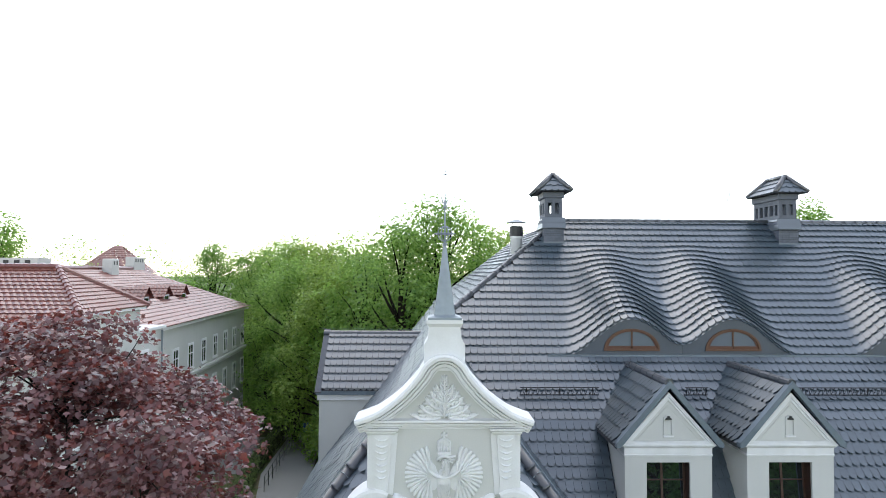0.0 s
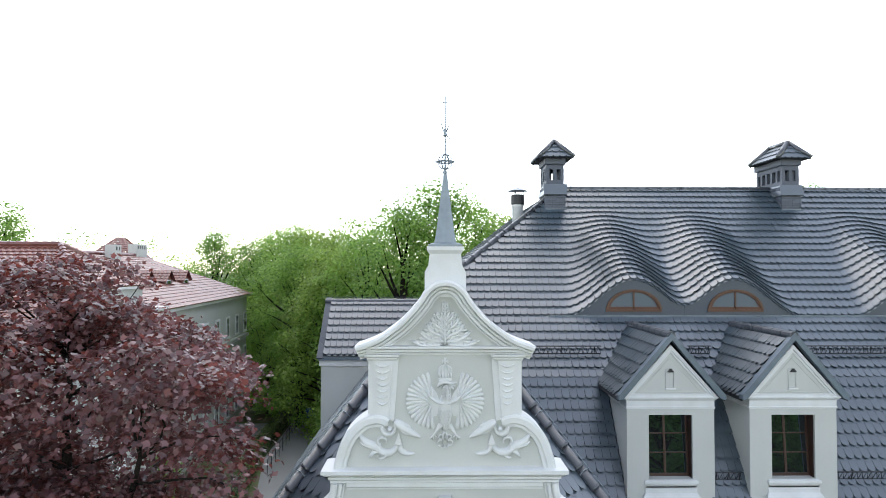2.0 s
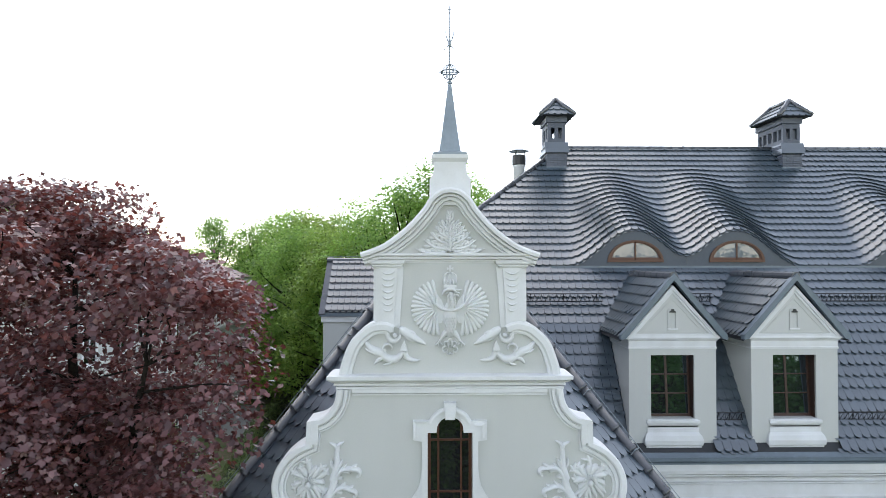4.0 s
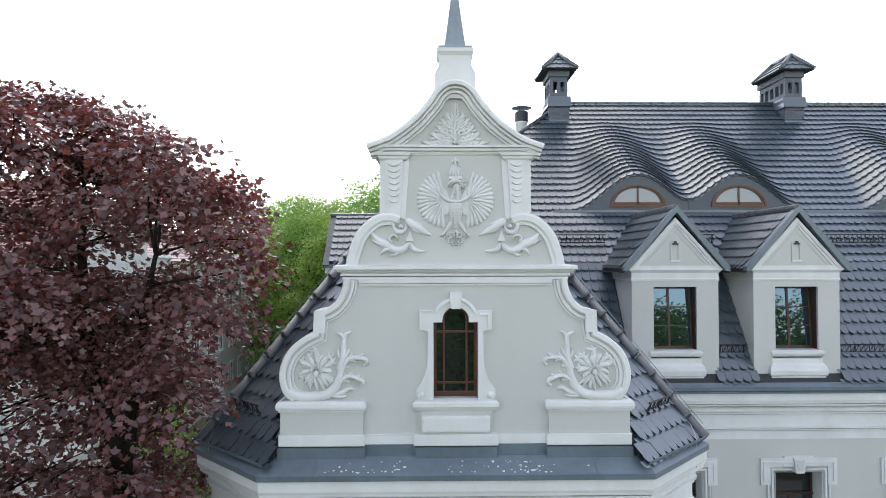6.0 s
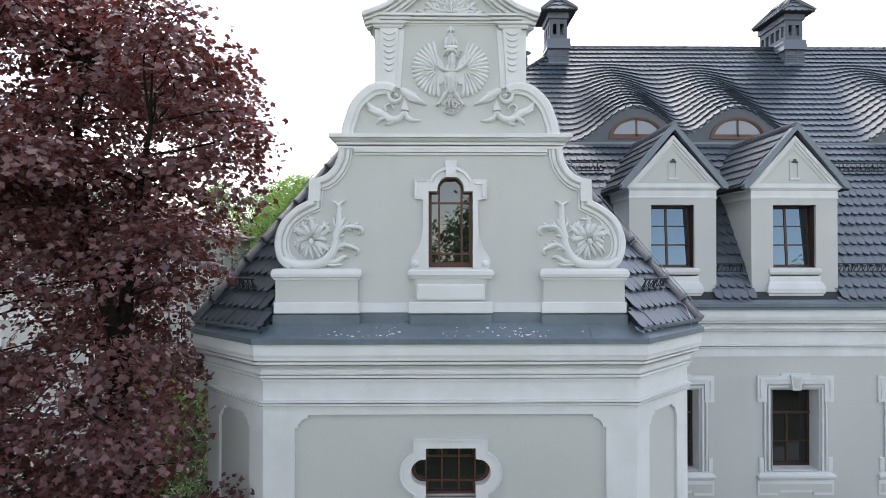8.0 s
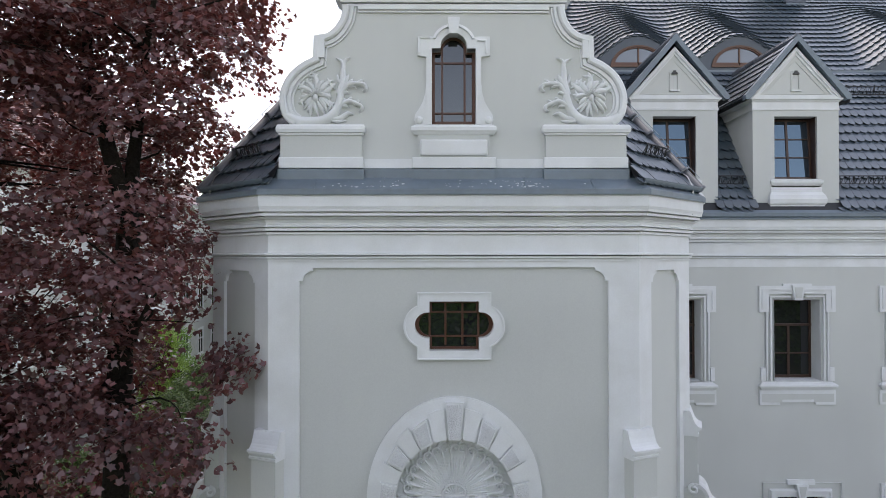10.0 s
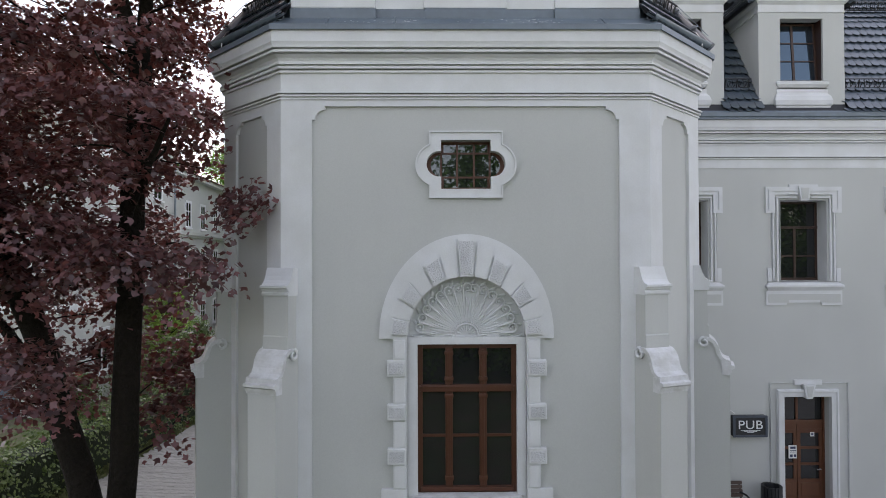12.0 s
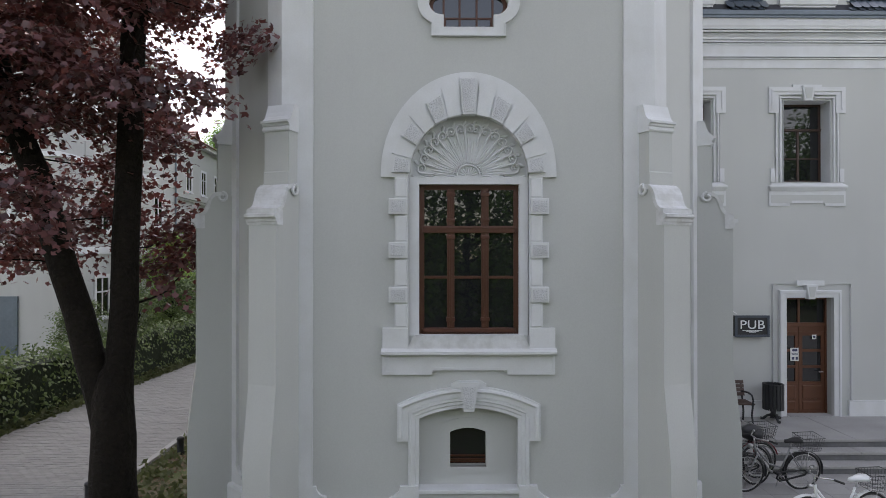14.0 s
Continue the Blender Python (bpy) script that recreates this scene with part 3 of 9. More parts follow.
for k in range(9):
    a = radians(18 + 144 * k / 8)
    part("fan_rib", ribbon(bmesh.new(), [(r * math.cos(a), SZ - 0.01 + r * math.sin(a)) for r in (0.03, 0.08, 0.14)], [0.006, 0.02, 0.03], 0.022, TYM, S1), M_TRIM, shell, "", True)
for side in (-1, 1):
    lace = [(side * (0.17 + 0.62 * t), SZ - 0.02 + 0.018 * math.sin(t * 13) + 0.012 * t) for t in [i / 14 for i in range(15)]]
    part("base_scroll", ribbon(bmesh.new(), lace, [0.035 - 0.012 * abs(math.sin(i * 1.1)) for i in range(15)], 0.04, TYM, S1), M_TRIM, shell, "", True)

# the walled-up door below, with a small window in it
niche_t = thing("blind_niche", "grey recessed niche with a segmental hood and keystone", "niche", "", "structure")
hood_in = [(0.683, 1.0), (0.683, 2.055)] + arc(0, 0.53, 1.67, 65.87, 114.13, 14)[1:-1] + [(-0.683, 2.055), (-0.683, 1.0)]
part("surround", moulded_frame(hood_in[::-1], 0.15, [0.02, 0.035, 0.05], S1), M_TRIM, niche_t)
ears = [(0.83, 1.75), (0.984, 1.75), (0.984, 2.25)] + arc(0, 0.44, 2.06, 61.5, 118.5, 16)[1:-1] + [(-0.984, 2.25), (-0.984, 1.75), (-0.83, 1.75), (-0.83, 2.13)] + arc(0, 0.53, 1.82, 117, 63, 14) + [(0.83, 2.13)]
part("hood", slab(bmesh.new(), ears, -0.055, 0.04, S1), M_TRIM, niche_t)
rim = [(0.93, 1.80), (0.93, 2.22)] + arc(0, 0.40, 2.04, 63, 117, 16)[1:-1] + [(-0.93, 2.22), (-0.93, 1.80)]
part("hood_moulding", sweep(bmesh.new(), rim, [(-0.03, 0.04), (-0.03, 0.075), (0.0, 0.085), (0.025, 0.07), (0.025, 0.04)], S1), M_TRIM, niche_t)
part("keystone", slab(bmesh.new(), [(-0.07, 2.17), (0.07, 2.17), (0.13, 2.56), (-0.13, 2.56)], -0.12, 0.04, S1), M_TRIM, niche_t)
part("keystone_face", slab(bmesh.new(), [(-0.045, 2.21), (0.045, 2.21), (0.095, 2.51), (-0.095, 2.51)], -0.13, -0.1, S1), M_ROUGH, niche_t)
part("keystone_cap", slab(bmesh.new(), [(-0.24, 2.46), (0.24, 2.46), (0.24, 2.53), (0.16, 2.58), (-0.16, 2.58), (-0.24, 2.53)], -0.05, 0.04, S1), M_TRIM, niche_t)
pan_hole = [(-0.253, 1.335), (0.253, 1.335), (0.253, 1.82)] + arc(0, 1.30, 0.58, 64, 116, 8) + [(-0.253, 1.82)]
part("infill", plate(bmesh.new(), [(-0.7, 1.0), (0.7, 1.0), (0.7, 2.06)] + arc(0, 0.53, 1.69, 65, 115, 14) + [(-0.7, 2.06)], [pan_hole], 0.16, 0.42, S1), M_WALL, niche_t)
part("infill_frame", plate(bmesh.new(), [(-0.40, 1.25), (0.40, 1.25), (0.40, 1.93)] + arc(0, 1.1, 0.92, 64, 116, 8) + [(-0.40, 1.93)], [pan_hole], 0.148, 0.2, S1), M_WALL, niche_t)
part("ledge", box(bmesh.new(), -0.75, 0.75, -0.06, 0.2, 1.03, 1.085, S1, 0.01), M_TRIM, niche_t)
part("apron", box(bmesh.new(), -0.70, 0.70, 0.02, 0.3, 0.0, 1.03, S1), M_WALL, niche_t)
for side in (-1, 1):
    part("foot", slab(bmesh.new(), [(side * a, b) for a, b in ((0.69, 0.0), (1.15, 0.0), (1.12, 0.95), (1.03, 1.0), (0.96, 1.06), (0.94, 1.14), (0.69, 1.14))], -0.075, 0.06, S1), M_TRIM, niche_t)
hatch = thing("window_3", "small dark barred window in the walled niche", "window", "", "structure")
part("pane", plate(bmesh.new(), pan_hole, [], 0.30, 0.31, S1), M_GLASS, hatch)
for z in (1.365, 1.40, 1.45):
    part("glazing_bar", box(bmesh.new(), -0.25, 0.25, 0.27, 0.30, z - 0.011, z + 0.011, S1), M_WOOD, hatch)

# corner buttresses in two stages with scrolled caps
BW = 0.22
def buttress(m, label):
    b = thing("buttress", label, "buttress", "corner buttresses", "structure")
    b.matrix_world = m
    def prof(pts, w):
        bm = bmesh.new()
        a = [bm.verts.new((-w, -p, z)) for p, z in pts]
        c = [bm.verts.new((w, -p, z)) for p, z in pts]
        bm.faces.new(a)
        bm.faces.new(c[::-1])
        for i in range(len(pts)):
            bm.faces.new((a[i], a[(i + 1) % len(pts)], c[(i + 1) % len(pts)], c[i]))
        return bm
    def add(name, bm, mat, lab=""):
        o = part(name, bm, mat, None, lab)
        o.parent = b
        return o
    curl = [(0.03, 5.255), (0.08, 5.262), (0.15, 5.25), (0.215, 5.20), (0.26, 5.12), (0.285, 5.03), (0.32, 4.96), (0.37, 4.925), (0.425, 4.915)]
    under = [(max(-0.05, p - 0.055 * q), z - 0.06 * (1.2 - q)) for (p, z), q in zip(curl, (0.1, 0.1, 0.3, 0.6, 0.9, 1.0, 0.9, 0.5, 0.2))]
    add("shaft", prof([(-0.1, 0), (0.53, 0), (0.53, 1.55), (0.515, 1.75), (0.46, 2.2), (0.41, 2.6), (0.41, 4.86)] + under[::-1] + [(-0.1, 5.2)], BW), M_WALL)
    add("cap", prof(curl + [(0.43, 4.85)] + under[::-1], BW + 0.02), M_WORN, "white scrolled stucco cap")
    add("lip", prof([(0.3, 4.70), (0.42, 4.70), (0.425, 4.735), (0.44, 4.74), (0.445, 4.775), (0.455, 4.785), (0.485, 4.80), (0.485, 4.835), (0.43, 4.85), (0.428, 4.90), (0.3, 4.90)], BW + 0.025), M_WORN)
    add("upper_shaft", prof([(-0.1, 5.2), (0.125, 5.2), (0.125, 5.42), (0.11, 5.44), (0.11, 6.05), (-0.1, 6.05)], BW - 0.02), M_WALL)
    cap2 = [(-0.1, 5.98), (0.122, 5.98), (0.135, 6.0), (0.135, 6.025), (0.12, 6.03), (0.12, 6.045), (0.13, 6.05), (0.14, 6.055), (0.145, 6.08), (0.175, 6.09), (0.175, 6.12), (0.13, 6.13), (0.10, 6.155), (0.075, 6.19), (0.05, 6.25), (0.03, 6.31), (0.012, 6.36), (-0.1, 6.36)]
    add("upper_cap", prof(cap2, BW), M_TRIM)
    for s in (-1, 1):
        bm = bmesh.new()
        pts = [(s * (BW + 0.03), -p, z) for p, z in [(0.055 + 0.075 * (1 - 0.6 * t) * math.cos(math.pi / 2 + t * 6.5), 5.18 + 0.075 * (1 - 0.6 * t) * math.sin(math.pi / 2 + t * 6.5)) for t in [j / 16 for j in range(17)]]]
        tube(bm, pts, [0.028 - 0.010 * j / 16 for j in range(17)], 6)
        add("volute", bm, M_TRIM)
    return b


buttress(frame_at(XC - HALF, YF, -22.5), "grey rendered corner buttress with white scrolled caps")
buttress(frame_at(XC + HALF, YF, 22.5), "grey rendered corner buttress with white scrolled caps")
buttress(frame_at(XC - HALF - CH, YF + CH, -67.5), "grey rendered corner buttress with white scrolled caps")
buttress(frame_at(XC + HALF + CH, YF + CH, 67.5), "grey rendered corner buttress with white scrolled caps")


# ---- the scrolled gable ----
YG = 8.70
GAB = frame_at(XC, YG)
gable = thing("gable", "pale grey baroque gable with white scrolled edges", "gable", "", "structure")


def smooth_line(pts, k=4):
    """A softer line through points (Catmull-Rom)."""
    out = []
    for i in range(len(pts) - 1):
        p0, p1, p2, p3 = (Vector(pts[max(0, min(len(pts) - 1, j))]) for j in (i - 1, i, i + 1, i + 2))
        for j in range(k):
            t = j / k
            v = 0.5 * ((2 * p1) + (p2 - p0) * t + (2 * p0 - 5 * p1 + 4 * p2 - p3) * t * t + (3 * p1 - p0 - 3 * p2 + p3) * t ** 3)
            out.append((v.x, v.y))
    return out + [tuple(pts[-1])]


volute = smooth_line([(2.24, 10.58), (2.34, 10.657), (2.405, 10.775), (2.43, 10.97), (2.38, 11.168), (2.28, 11.325), (2.12, 11.459), (1.967, 11.537)], 3)
flank = smooth_line([(1.951, 11.829), (1.77, 11.876), (1.653, 11.971), (1.574, 12.113), (1.55, 12.271)], 3)
shoulder = smooth_line([(1.512, 12.46), (1.50, 12.56), (1.465, 12.681), (1.40, 12.86), (1.308, 12.996), (1.15, 13.131), (1.02, 13.178), (0.91, 13.185), (0.82, 13.165), (0.76, 13.13)], 3)
ogee = smooth_line([(1.229, 14.129), (1.03, 14.20), (0.866, 14.281), (0.597, 14.489), (0.374, 14.736), (0.279, 14.88), (0.144, 14.992), (0.0, 15.025)], 4)
half_low = [(2.38, 9.70), (2.38, 10.58)] + volute[1:] + flank + [(1.51, 12.36)]
gw = [(-0.308, 10.61), (0.308, 10.61), (0.308, 11.67), (0.185, 11.67)] + arc(0, 11.70, 0.185, 0, 180, 12) + [(-0.185, 11.67), (-0.308, 11.67)]
part("lower_wall", plate(bmesh.new(), mirror(half_low), [gw], 0.0, 0.42, GAB), M_WALL, gable)
half_up = [(1.49, 12.40)] + shoulder[1:-10] + [(1.03, 13.17), (1.03, 14.05)]
part("upper_wall", slab(bmesh.new(), mirror(half_up), 0.0, 0.40, GAB), M_WALL, gable)
part("pediment_wall", slab(bmesh.new(), mirror([(1.1, 14.03), (1.15, 14.12)] + [(u * 0.97, z - 0.03) for u, z in ogee[2:-1]] + [(0, 14.99)]), 0.03, 0.40, GAB), M_WALL, gable)

EDGE = [(-0.005, -0.42), (-0.005, 0.06), (0.015, 0.085), (0.07, 0.09), (0.09, 0.07), (0.095, 0.03), (0.105, 0.03), (0.11, 0.05), (0.15, 0.05), (0.155, 0.012), (0.163, 0.012), (0.167, 0.025), (0.185, 0.025), (0.185, -0.05), (0.06, -0.42)]
for side in (-1, 1):
    def edge(line, name, prof=EDGE):
        pts = [(side * u, z) for u, z in line]
        if side == -1:
            pts = pts[::-1]
        part(name, sweep(bmesh.new(), pts, prof, GAB), M_TRIM, gable, "white moulded edge")
    edge(volute + flank, "volute_edge")
    edge(shoulder, "shoulder_edge", [(-0.005, -0.40), (-0.005, 0.07), (0.03, 0.085), (0.10, 0.08), (0.125, 0.05), (0.16, 0.045), (0.165, 0.01), (0.165, -0.05), (0.06, -0.40)])
    part("corner_block", slab(bmesh.new(), [(side * a, z) for a, z in ((1.80, 11.53), (1.962, 11.53), (1.953, 11.835), (1.80, 11.86))], -0.088, 0.1, GAB), M_TRIM, gable)
    # pedestals
    def sx(a, b):
        return (min(side * a, side * b), max(side * a, side * b))
    part("pedestal_base", box(bmesh.new(), *sx(1.255, 2.435), -0.10, 0.4, 9.98, 10.135, GAB, 0.015), M_TRIM, gable)
    part("pedestal", box(bmesh.new(), *sx(1.285, 2.415), -0.07, 0.4, 10.13, 10.45, GAB), M_WALL, gable)
    xs = [side * 1.285, side * 2.415]
    cap = [(-0.02, 10.44), (0.02, 10.445), (0.025, 10.47), (0.045, 10.48), (0.055, 10.52), (0.05, 10.56), (0.03, 10.59), (-0.02, 10.60)]
    plan = [(min(xs), 0.4), (min(xs), -0.07), (max(xs), -0.07), (max(xs), 0.4)]
    part("pedestal_cap", sweep(bmesh.new(), plan, cap, GAB, flat=True), M_TRIM, gable)
    part("pedestal_top", box(bmesh.new(), min(xs), max(xs), -0.07, 0.4, 10.45, 10.59, GAB), M_TRIM, gable)
    # upper pilasters with hanging swags
    part("pilaster", slab(bmesh.new(), [(side * a, z) for a, z in ((0.78, 13.05), (0.93, 13.05), (0.985, 13.95), (0.725, 13.95))], -0.06, 0.05, GAB), M_TRIM, gable)
    part("pilaster_backing", slab(bmesh.new(), [(side * a, z) for a, z in ((0.70, 13.1), (1.055, 13.2), (1.055, 13.947), (0.64, 13.947))], -0.025, 0.05, GAB), M_TRIM, gable)
    for k in range(7):
        z = 13.88 - 0.085 * k
        w = 0.088 - 0.004 * k
        part("swag", ribbon(bmesh.new(), [(side * 0.855 + w * t, z + 0.035 * (t * t) - 0.035) for t in (-1, -0.6, -0.2, 0.2, 0.6, 1)], [0.008, 0.02, 0.028, 0.028, 0.02, 0.008], 0.03, -0.06, GAB), M_TRIM, gable, "", True)
    prof = [(-0.02, 13.93), (0.0, 13.93), (0.02, 13.955), (0.02, 13.975), (0.05, 13.99), (0.055, 14.02), (-0.02, 14.02)]
    plan = [(side * 0.68, 0.1), (side * 0.68, -0.06), (side * 1.055, -0.06), (side * 1.10, 0.4)]
    if side == -1:
        plan = [(-1.10, 0.4), (-1.055, -0.06), (-0.68, -0.06), (-0.68, 0.1)]
    part("capital", sweep(bmesh.new(), plan, prof, GAB, flat=True), M_TRIM, gable)
    part("capital_core", box(bmesh.new(), *sx(0.68, 1.06), -0.06, 0.3, 13.93, 14.02, GAB), M_TRIM, gable)

# base course of the gable
part("base_course", box(bmesh.new(), -2.42, 2.42, -0.04, 0.4, 9.70, 9.985, GAB), M_SHEET, gable, "blue-grey flashing strip under the gable")
part("base_band", box(bmesh.new(), -1.26, 1.26, -0.035, 0.1, 9.99, 10.12, GAB), M_TRIM, gable)
for u0, u1 in ((-2.44, -1.25), (1.25, 2.44), (-0.56, 0.56)):
    part("base_flashing", box(bmesh.new(), u0, u1, -0.125, 0.1, 9.74, 9.965, GAB), M_SHEET, gable)

# string course between the storeys
plan = [(-1.56, 0.42), (-1.56, -0.02), (1.56, -0.02), (1.56, 0.42)]
part("string_course", sweep(bmesh.new(), plan, [(-0.1, 12.265), (0.01, 12.265), (0.01, 12.30), (0.0, 12.304), (0.0, 12.312), (0.035, 12.316), (0.035, 12.345), (0.022, 12.35), (0.022, 12.36), (0.06, 12.365), (0.095, 12.39), (0.082, 12.394), (0.082, 12.402), (0.12, 12.406), (0.12, 12.455), (0.09, 12.465), (-0.1, 12.48)], GAB, flat=True), M_TRIM, gable)
part("string_core", box(bmesh.new(), -1.56, 1.56, -0.02, 0.42, 12.27, 12.47, GAB), M_TRIM, gable)
part("frieze_line", sweep(bmesh.new(), [(-1.34, 12.18), (1.34, 12.18)], [(0.0, -0.02), (0.0, 0.03), (0.022, 0.03), (0.025, 0.012), (0.033, 0.012), (0.036, 0.05), (0.09, 0.05), (0.09, -0.02)], GAB), M_TRIM, gable)

# pediment: ogee mouldings and the flat cornice under it
full = [(-u, z) for u, z in ogee] + [(u, z) for u, z in reversed(ogee)][1:]
part("pediment_edge", sweep(bmesh.new(), full[::-1], [(-0.01, -0.42), (-0.01, 0.15), (0.02, 0.17), (0.06, 0.165), (0.07, 0.10), (0.078, 0.10), (0.082, 0.125), (0.105, 0.12), (0.112, 0.06), (0.12, 0.06), (0.125, 0.08), (0.16, 0.075), (0.165, 0.02), (0.172, 0.02), (0.175, 0.035), (0.195, 0.035), (0.195, -0.05), (0.05, -0.42)], GAB), M_TRIM, gable, "white moulded ogee edge")
plan = [(-1.13, 0.4), (-1.13, -0.02), (-0.62, -0.02), (-0.62, 0.0), (0.62, 0.0), (0.62, -0.02), (1.13, -0.02), (1.13, 0.4)]
part("pediment_cornice", sweep(bmesh.new(), plan, [(-0.1, 14.02), (0.03, 14.02), (0.035, 14.04), (0.02, 14.045), (0.02, 14.052), (0.065, 14.055), (0.07, 14.085), (0.05, 14.09), (0.05, 14.097), (0.10, 14.10), (0.10, 14.13), (-0.1, 14.135)], GAB, flat=True), M_TRIM, gable)
part("pediment_core", box(bmesh.new(), -1.13, 1.13, -0.01, 0.4, 14.0, 14.13, GAB), M_TRIM, gable)

# gable window
gwin = thing("window_4", "arched brown wooden window in a white eared surround", "window", "", "structure")
frame_in = [(0.308, 10.6), (0.308, 11.67), (0.185, 11.67)] + arc(0, 11.70, 0.185, 0, 180, 12) + [(-0.185, 11.67), (-0.308, 11.67), (-0.308, 10.6)]
outer = [(0.385, 10.6), (0.385, 11.55), (0.506, 11.57), (0.506, 11.836), (0.33, 11.836)] + arc(0, 11.70, 0.32, 24, 156, 14) + [(-0.33, 11.836), (-0.506, 11.836), (-0.506, 11.57), (-0.385, 11.55), (-0.385, 10.6)]
ring = outer + frame_in[::-1]
part("surround", slab(bmesh.new(), ring, -0.05, 0.06, GAB), M_TRIM, gwin)
part("ear_moulding", sweep(bmesh.new(), [(-0.33, 11.80), (-0.47, 11.80), (-0.47, 11.60)][::-1], [(0, -0.02), (0, 0.065), (0.03, 0.075), (0.04, -0.02)], GAB), M_TRIM, gwin)
part("ear_moulding", sweep(bmesh.new(), [(0.47, 11.60), (0.47, 11.80), (0.33, 11.80)][::-1], [(-0.04, -0.02), (-0.03, 0.075), (0, 0.065), (0, -0.02)], GAB), M_TRIM, gwin)
part("hood_moulding", sweep(bmesh.new(), arc(0, 11.70, 0.275, 20, 160, 14), [(-0.045, -0.02), (-0.035, 0.07), (0, 0.08), (0.01, -0.02)], GAB), M_TRIM, gwin)
part("keystone", slab(bmesh.new(), [(-0.065, 11.86), (0.065, 11.86), (0.085, 12.09), (-0.085, 12.09)], -0.11, 0.04, GAB), M_TRIM, gwin)
for side in (-1, 1):
    pts = [(side * a, z) for a, z in ((0.385, 11.2), (0.40, 11.05), (0.435, 10.92), (0.485, 10.83), (0.54, 10.75), (0.555, 10.67), (0.53, 10.60), (0.46, 10.575), (0.36, 10.57), (0.36, 11.2))]
    part("side_scroll", slab(bmesh.new(), pts, -0.035, 0.03, GAB), M_TRIM, gwin)
    part("scroll_eye", lathe(bmesh.new(), [(0.055, -0.02), (0.05, 0.02), (0.02, 0.035)], (0, 0, 0), 12, GAB @ pose(side * 0.485, -0.04, 10.665, 90)), M_TRIM, gwin)
part("sill", sweep(bmesh.new(), [(-0.56, 0.05), (-0.56, -0.06), (0.56, -0.06), (0.56, 0.05)], [(-0.1, 10.45), (0.0, 10.455), (0.02, 10.49), (0.035, 10.51), (0.035, 10.56), (0.01, 10.58), (-0.1, 10.60)], GAB, flat=True), M_TRIM, gwin)
part("sill_core", box(bmesh.new(), -0.56, 0.56, -0.06, 0.2, 10.455, 10.595, GAB), M_TRIM, gwin)
part("apron", box(bmesh.new(), -0.50, 0.50, -0.05, 0.1, 10.12, 10.46, GAB), M_WALL, gwin)
part("apron_panel", box(bmesh.new(), -0.473, 0.473, -0.10, 0.0, 10.16, 10.385, GAB, 0.03), M_TRIM, gwin)
part("apron_base", box(bmesh.new(), -0.585, 0.585, -0.10, 0.1, 9.98, 10.135, GAB, 0.012), M_TRIM, gwin)
part("frame", plate(bmesh.new(), gw, [[(x * 0.86, 11.15 + (z - 11.15) * 0.955) for x, z in gw]], 0.14, 0.21, GAB), M_WOOD, gwin)
for c in (-0.16, 0.16):
    part("glazing_bar", box(bmesh.new(), c - 0.014, c + 0.014, 0.15, 0.20, 10.65, 11.75, GAB), M_WOOD, gwin)
for r in (11.52, 10.80):
    part("glazing_bar", box(bmesh.new(), -0.28, 0.28, 0.155, 0.195, r - 0.014, r + 0.014, GAB), M_WOOD, gwin)
part("bottom_rail", box(bmesh.new(), -0.29, 0.29, 0.13, 0.2, 10.615, 10.68, GAB, 0.008), M_WOOD, gwin)
part("pane", plate(bmesh.new(), gw, [], 0.172, 0.18, GAB), M_BRIGHT, gwin)


# ---- roofs ----
ROW, TW = 0.298, 0.19         # rows up the slope, width of a tile
LIP = [(-0.5, 0.50), (-0.45, 0.26), (-0.27, 0.06), (0.0, 0.0), (0.27, 0.06), (0.45, 0.26), (0.5, 0.50)]


def tile_rows(surface, width, length, clip, mats, parent, name, row=ROW, tw=TW, single=False, label=""):
    """Beaver-tail tiles in double courses: under each course's scalloped edge a second row peeps out, half a tile aside.
    surface(a, s) gives the place a along the eave and s up the slope; clip(a, s) says where tiles lie."""
    verts, faces = [], []
    k = len(LIP)
    for j in range(int(length / row) + 1):
        for i in range(-1, int(width / tw) + 2):
            for layer in (0, 1):
                a, s = (i + 0.5 + 0.5 * layer) * tw, j * row + 0.05 * layer
                if not clip(a, j * row + row * 0.5):
                    continue
                p0, p1, p2 = surface(a, s), surface(a + 0.05, s), surface(a, s + 0.05)
                nn = (p1 - p0).cross(p2 - p0).normalized()
                if nn.z < 0:
                    nn = -nn
                wob, tilt = random.uniform(-0.003, 0.003), random.uniform(-0.005, 0.005)
                top = row * 1.02 if layer else row * 0.4
                rise = (0.070 if layer else 0.038) + wob
                pts = [(x * 0.965 * tw, z * tw) for x, z in LIP] + [(0.482 * tw, top), (-0.482 * tw, top)]
                here = []
                for x, z in pts:
                    here.append(surface(a + x, s + z) + nn * (rise - 0.135 * z - 0.008 * (abs(x) / tw) ** 2 + tilt * x / tw))
                for x, z in pts[:k]:
                    here.append(surface(a + x * 0.90, s + z + 0.022) + nn * (rise - 0.135 * z - 0.034))
                shape = [list(range(k + 2))] + [[q, k + 2 + q, k + 3 + q, q + 1] for q in range(k - 1)]
                if single and layer:
                    raw("tile", here, shape, mats, parent)
                    continue
                base = len(verts)
                verts += here
                faces += [[base + q for q in f] for f in shape]
    return tagged(raw(name, verts, faces, mats, parent, label), kind="stuff")


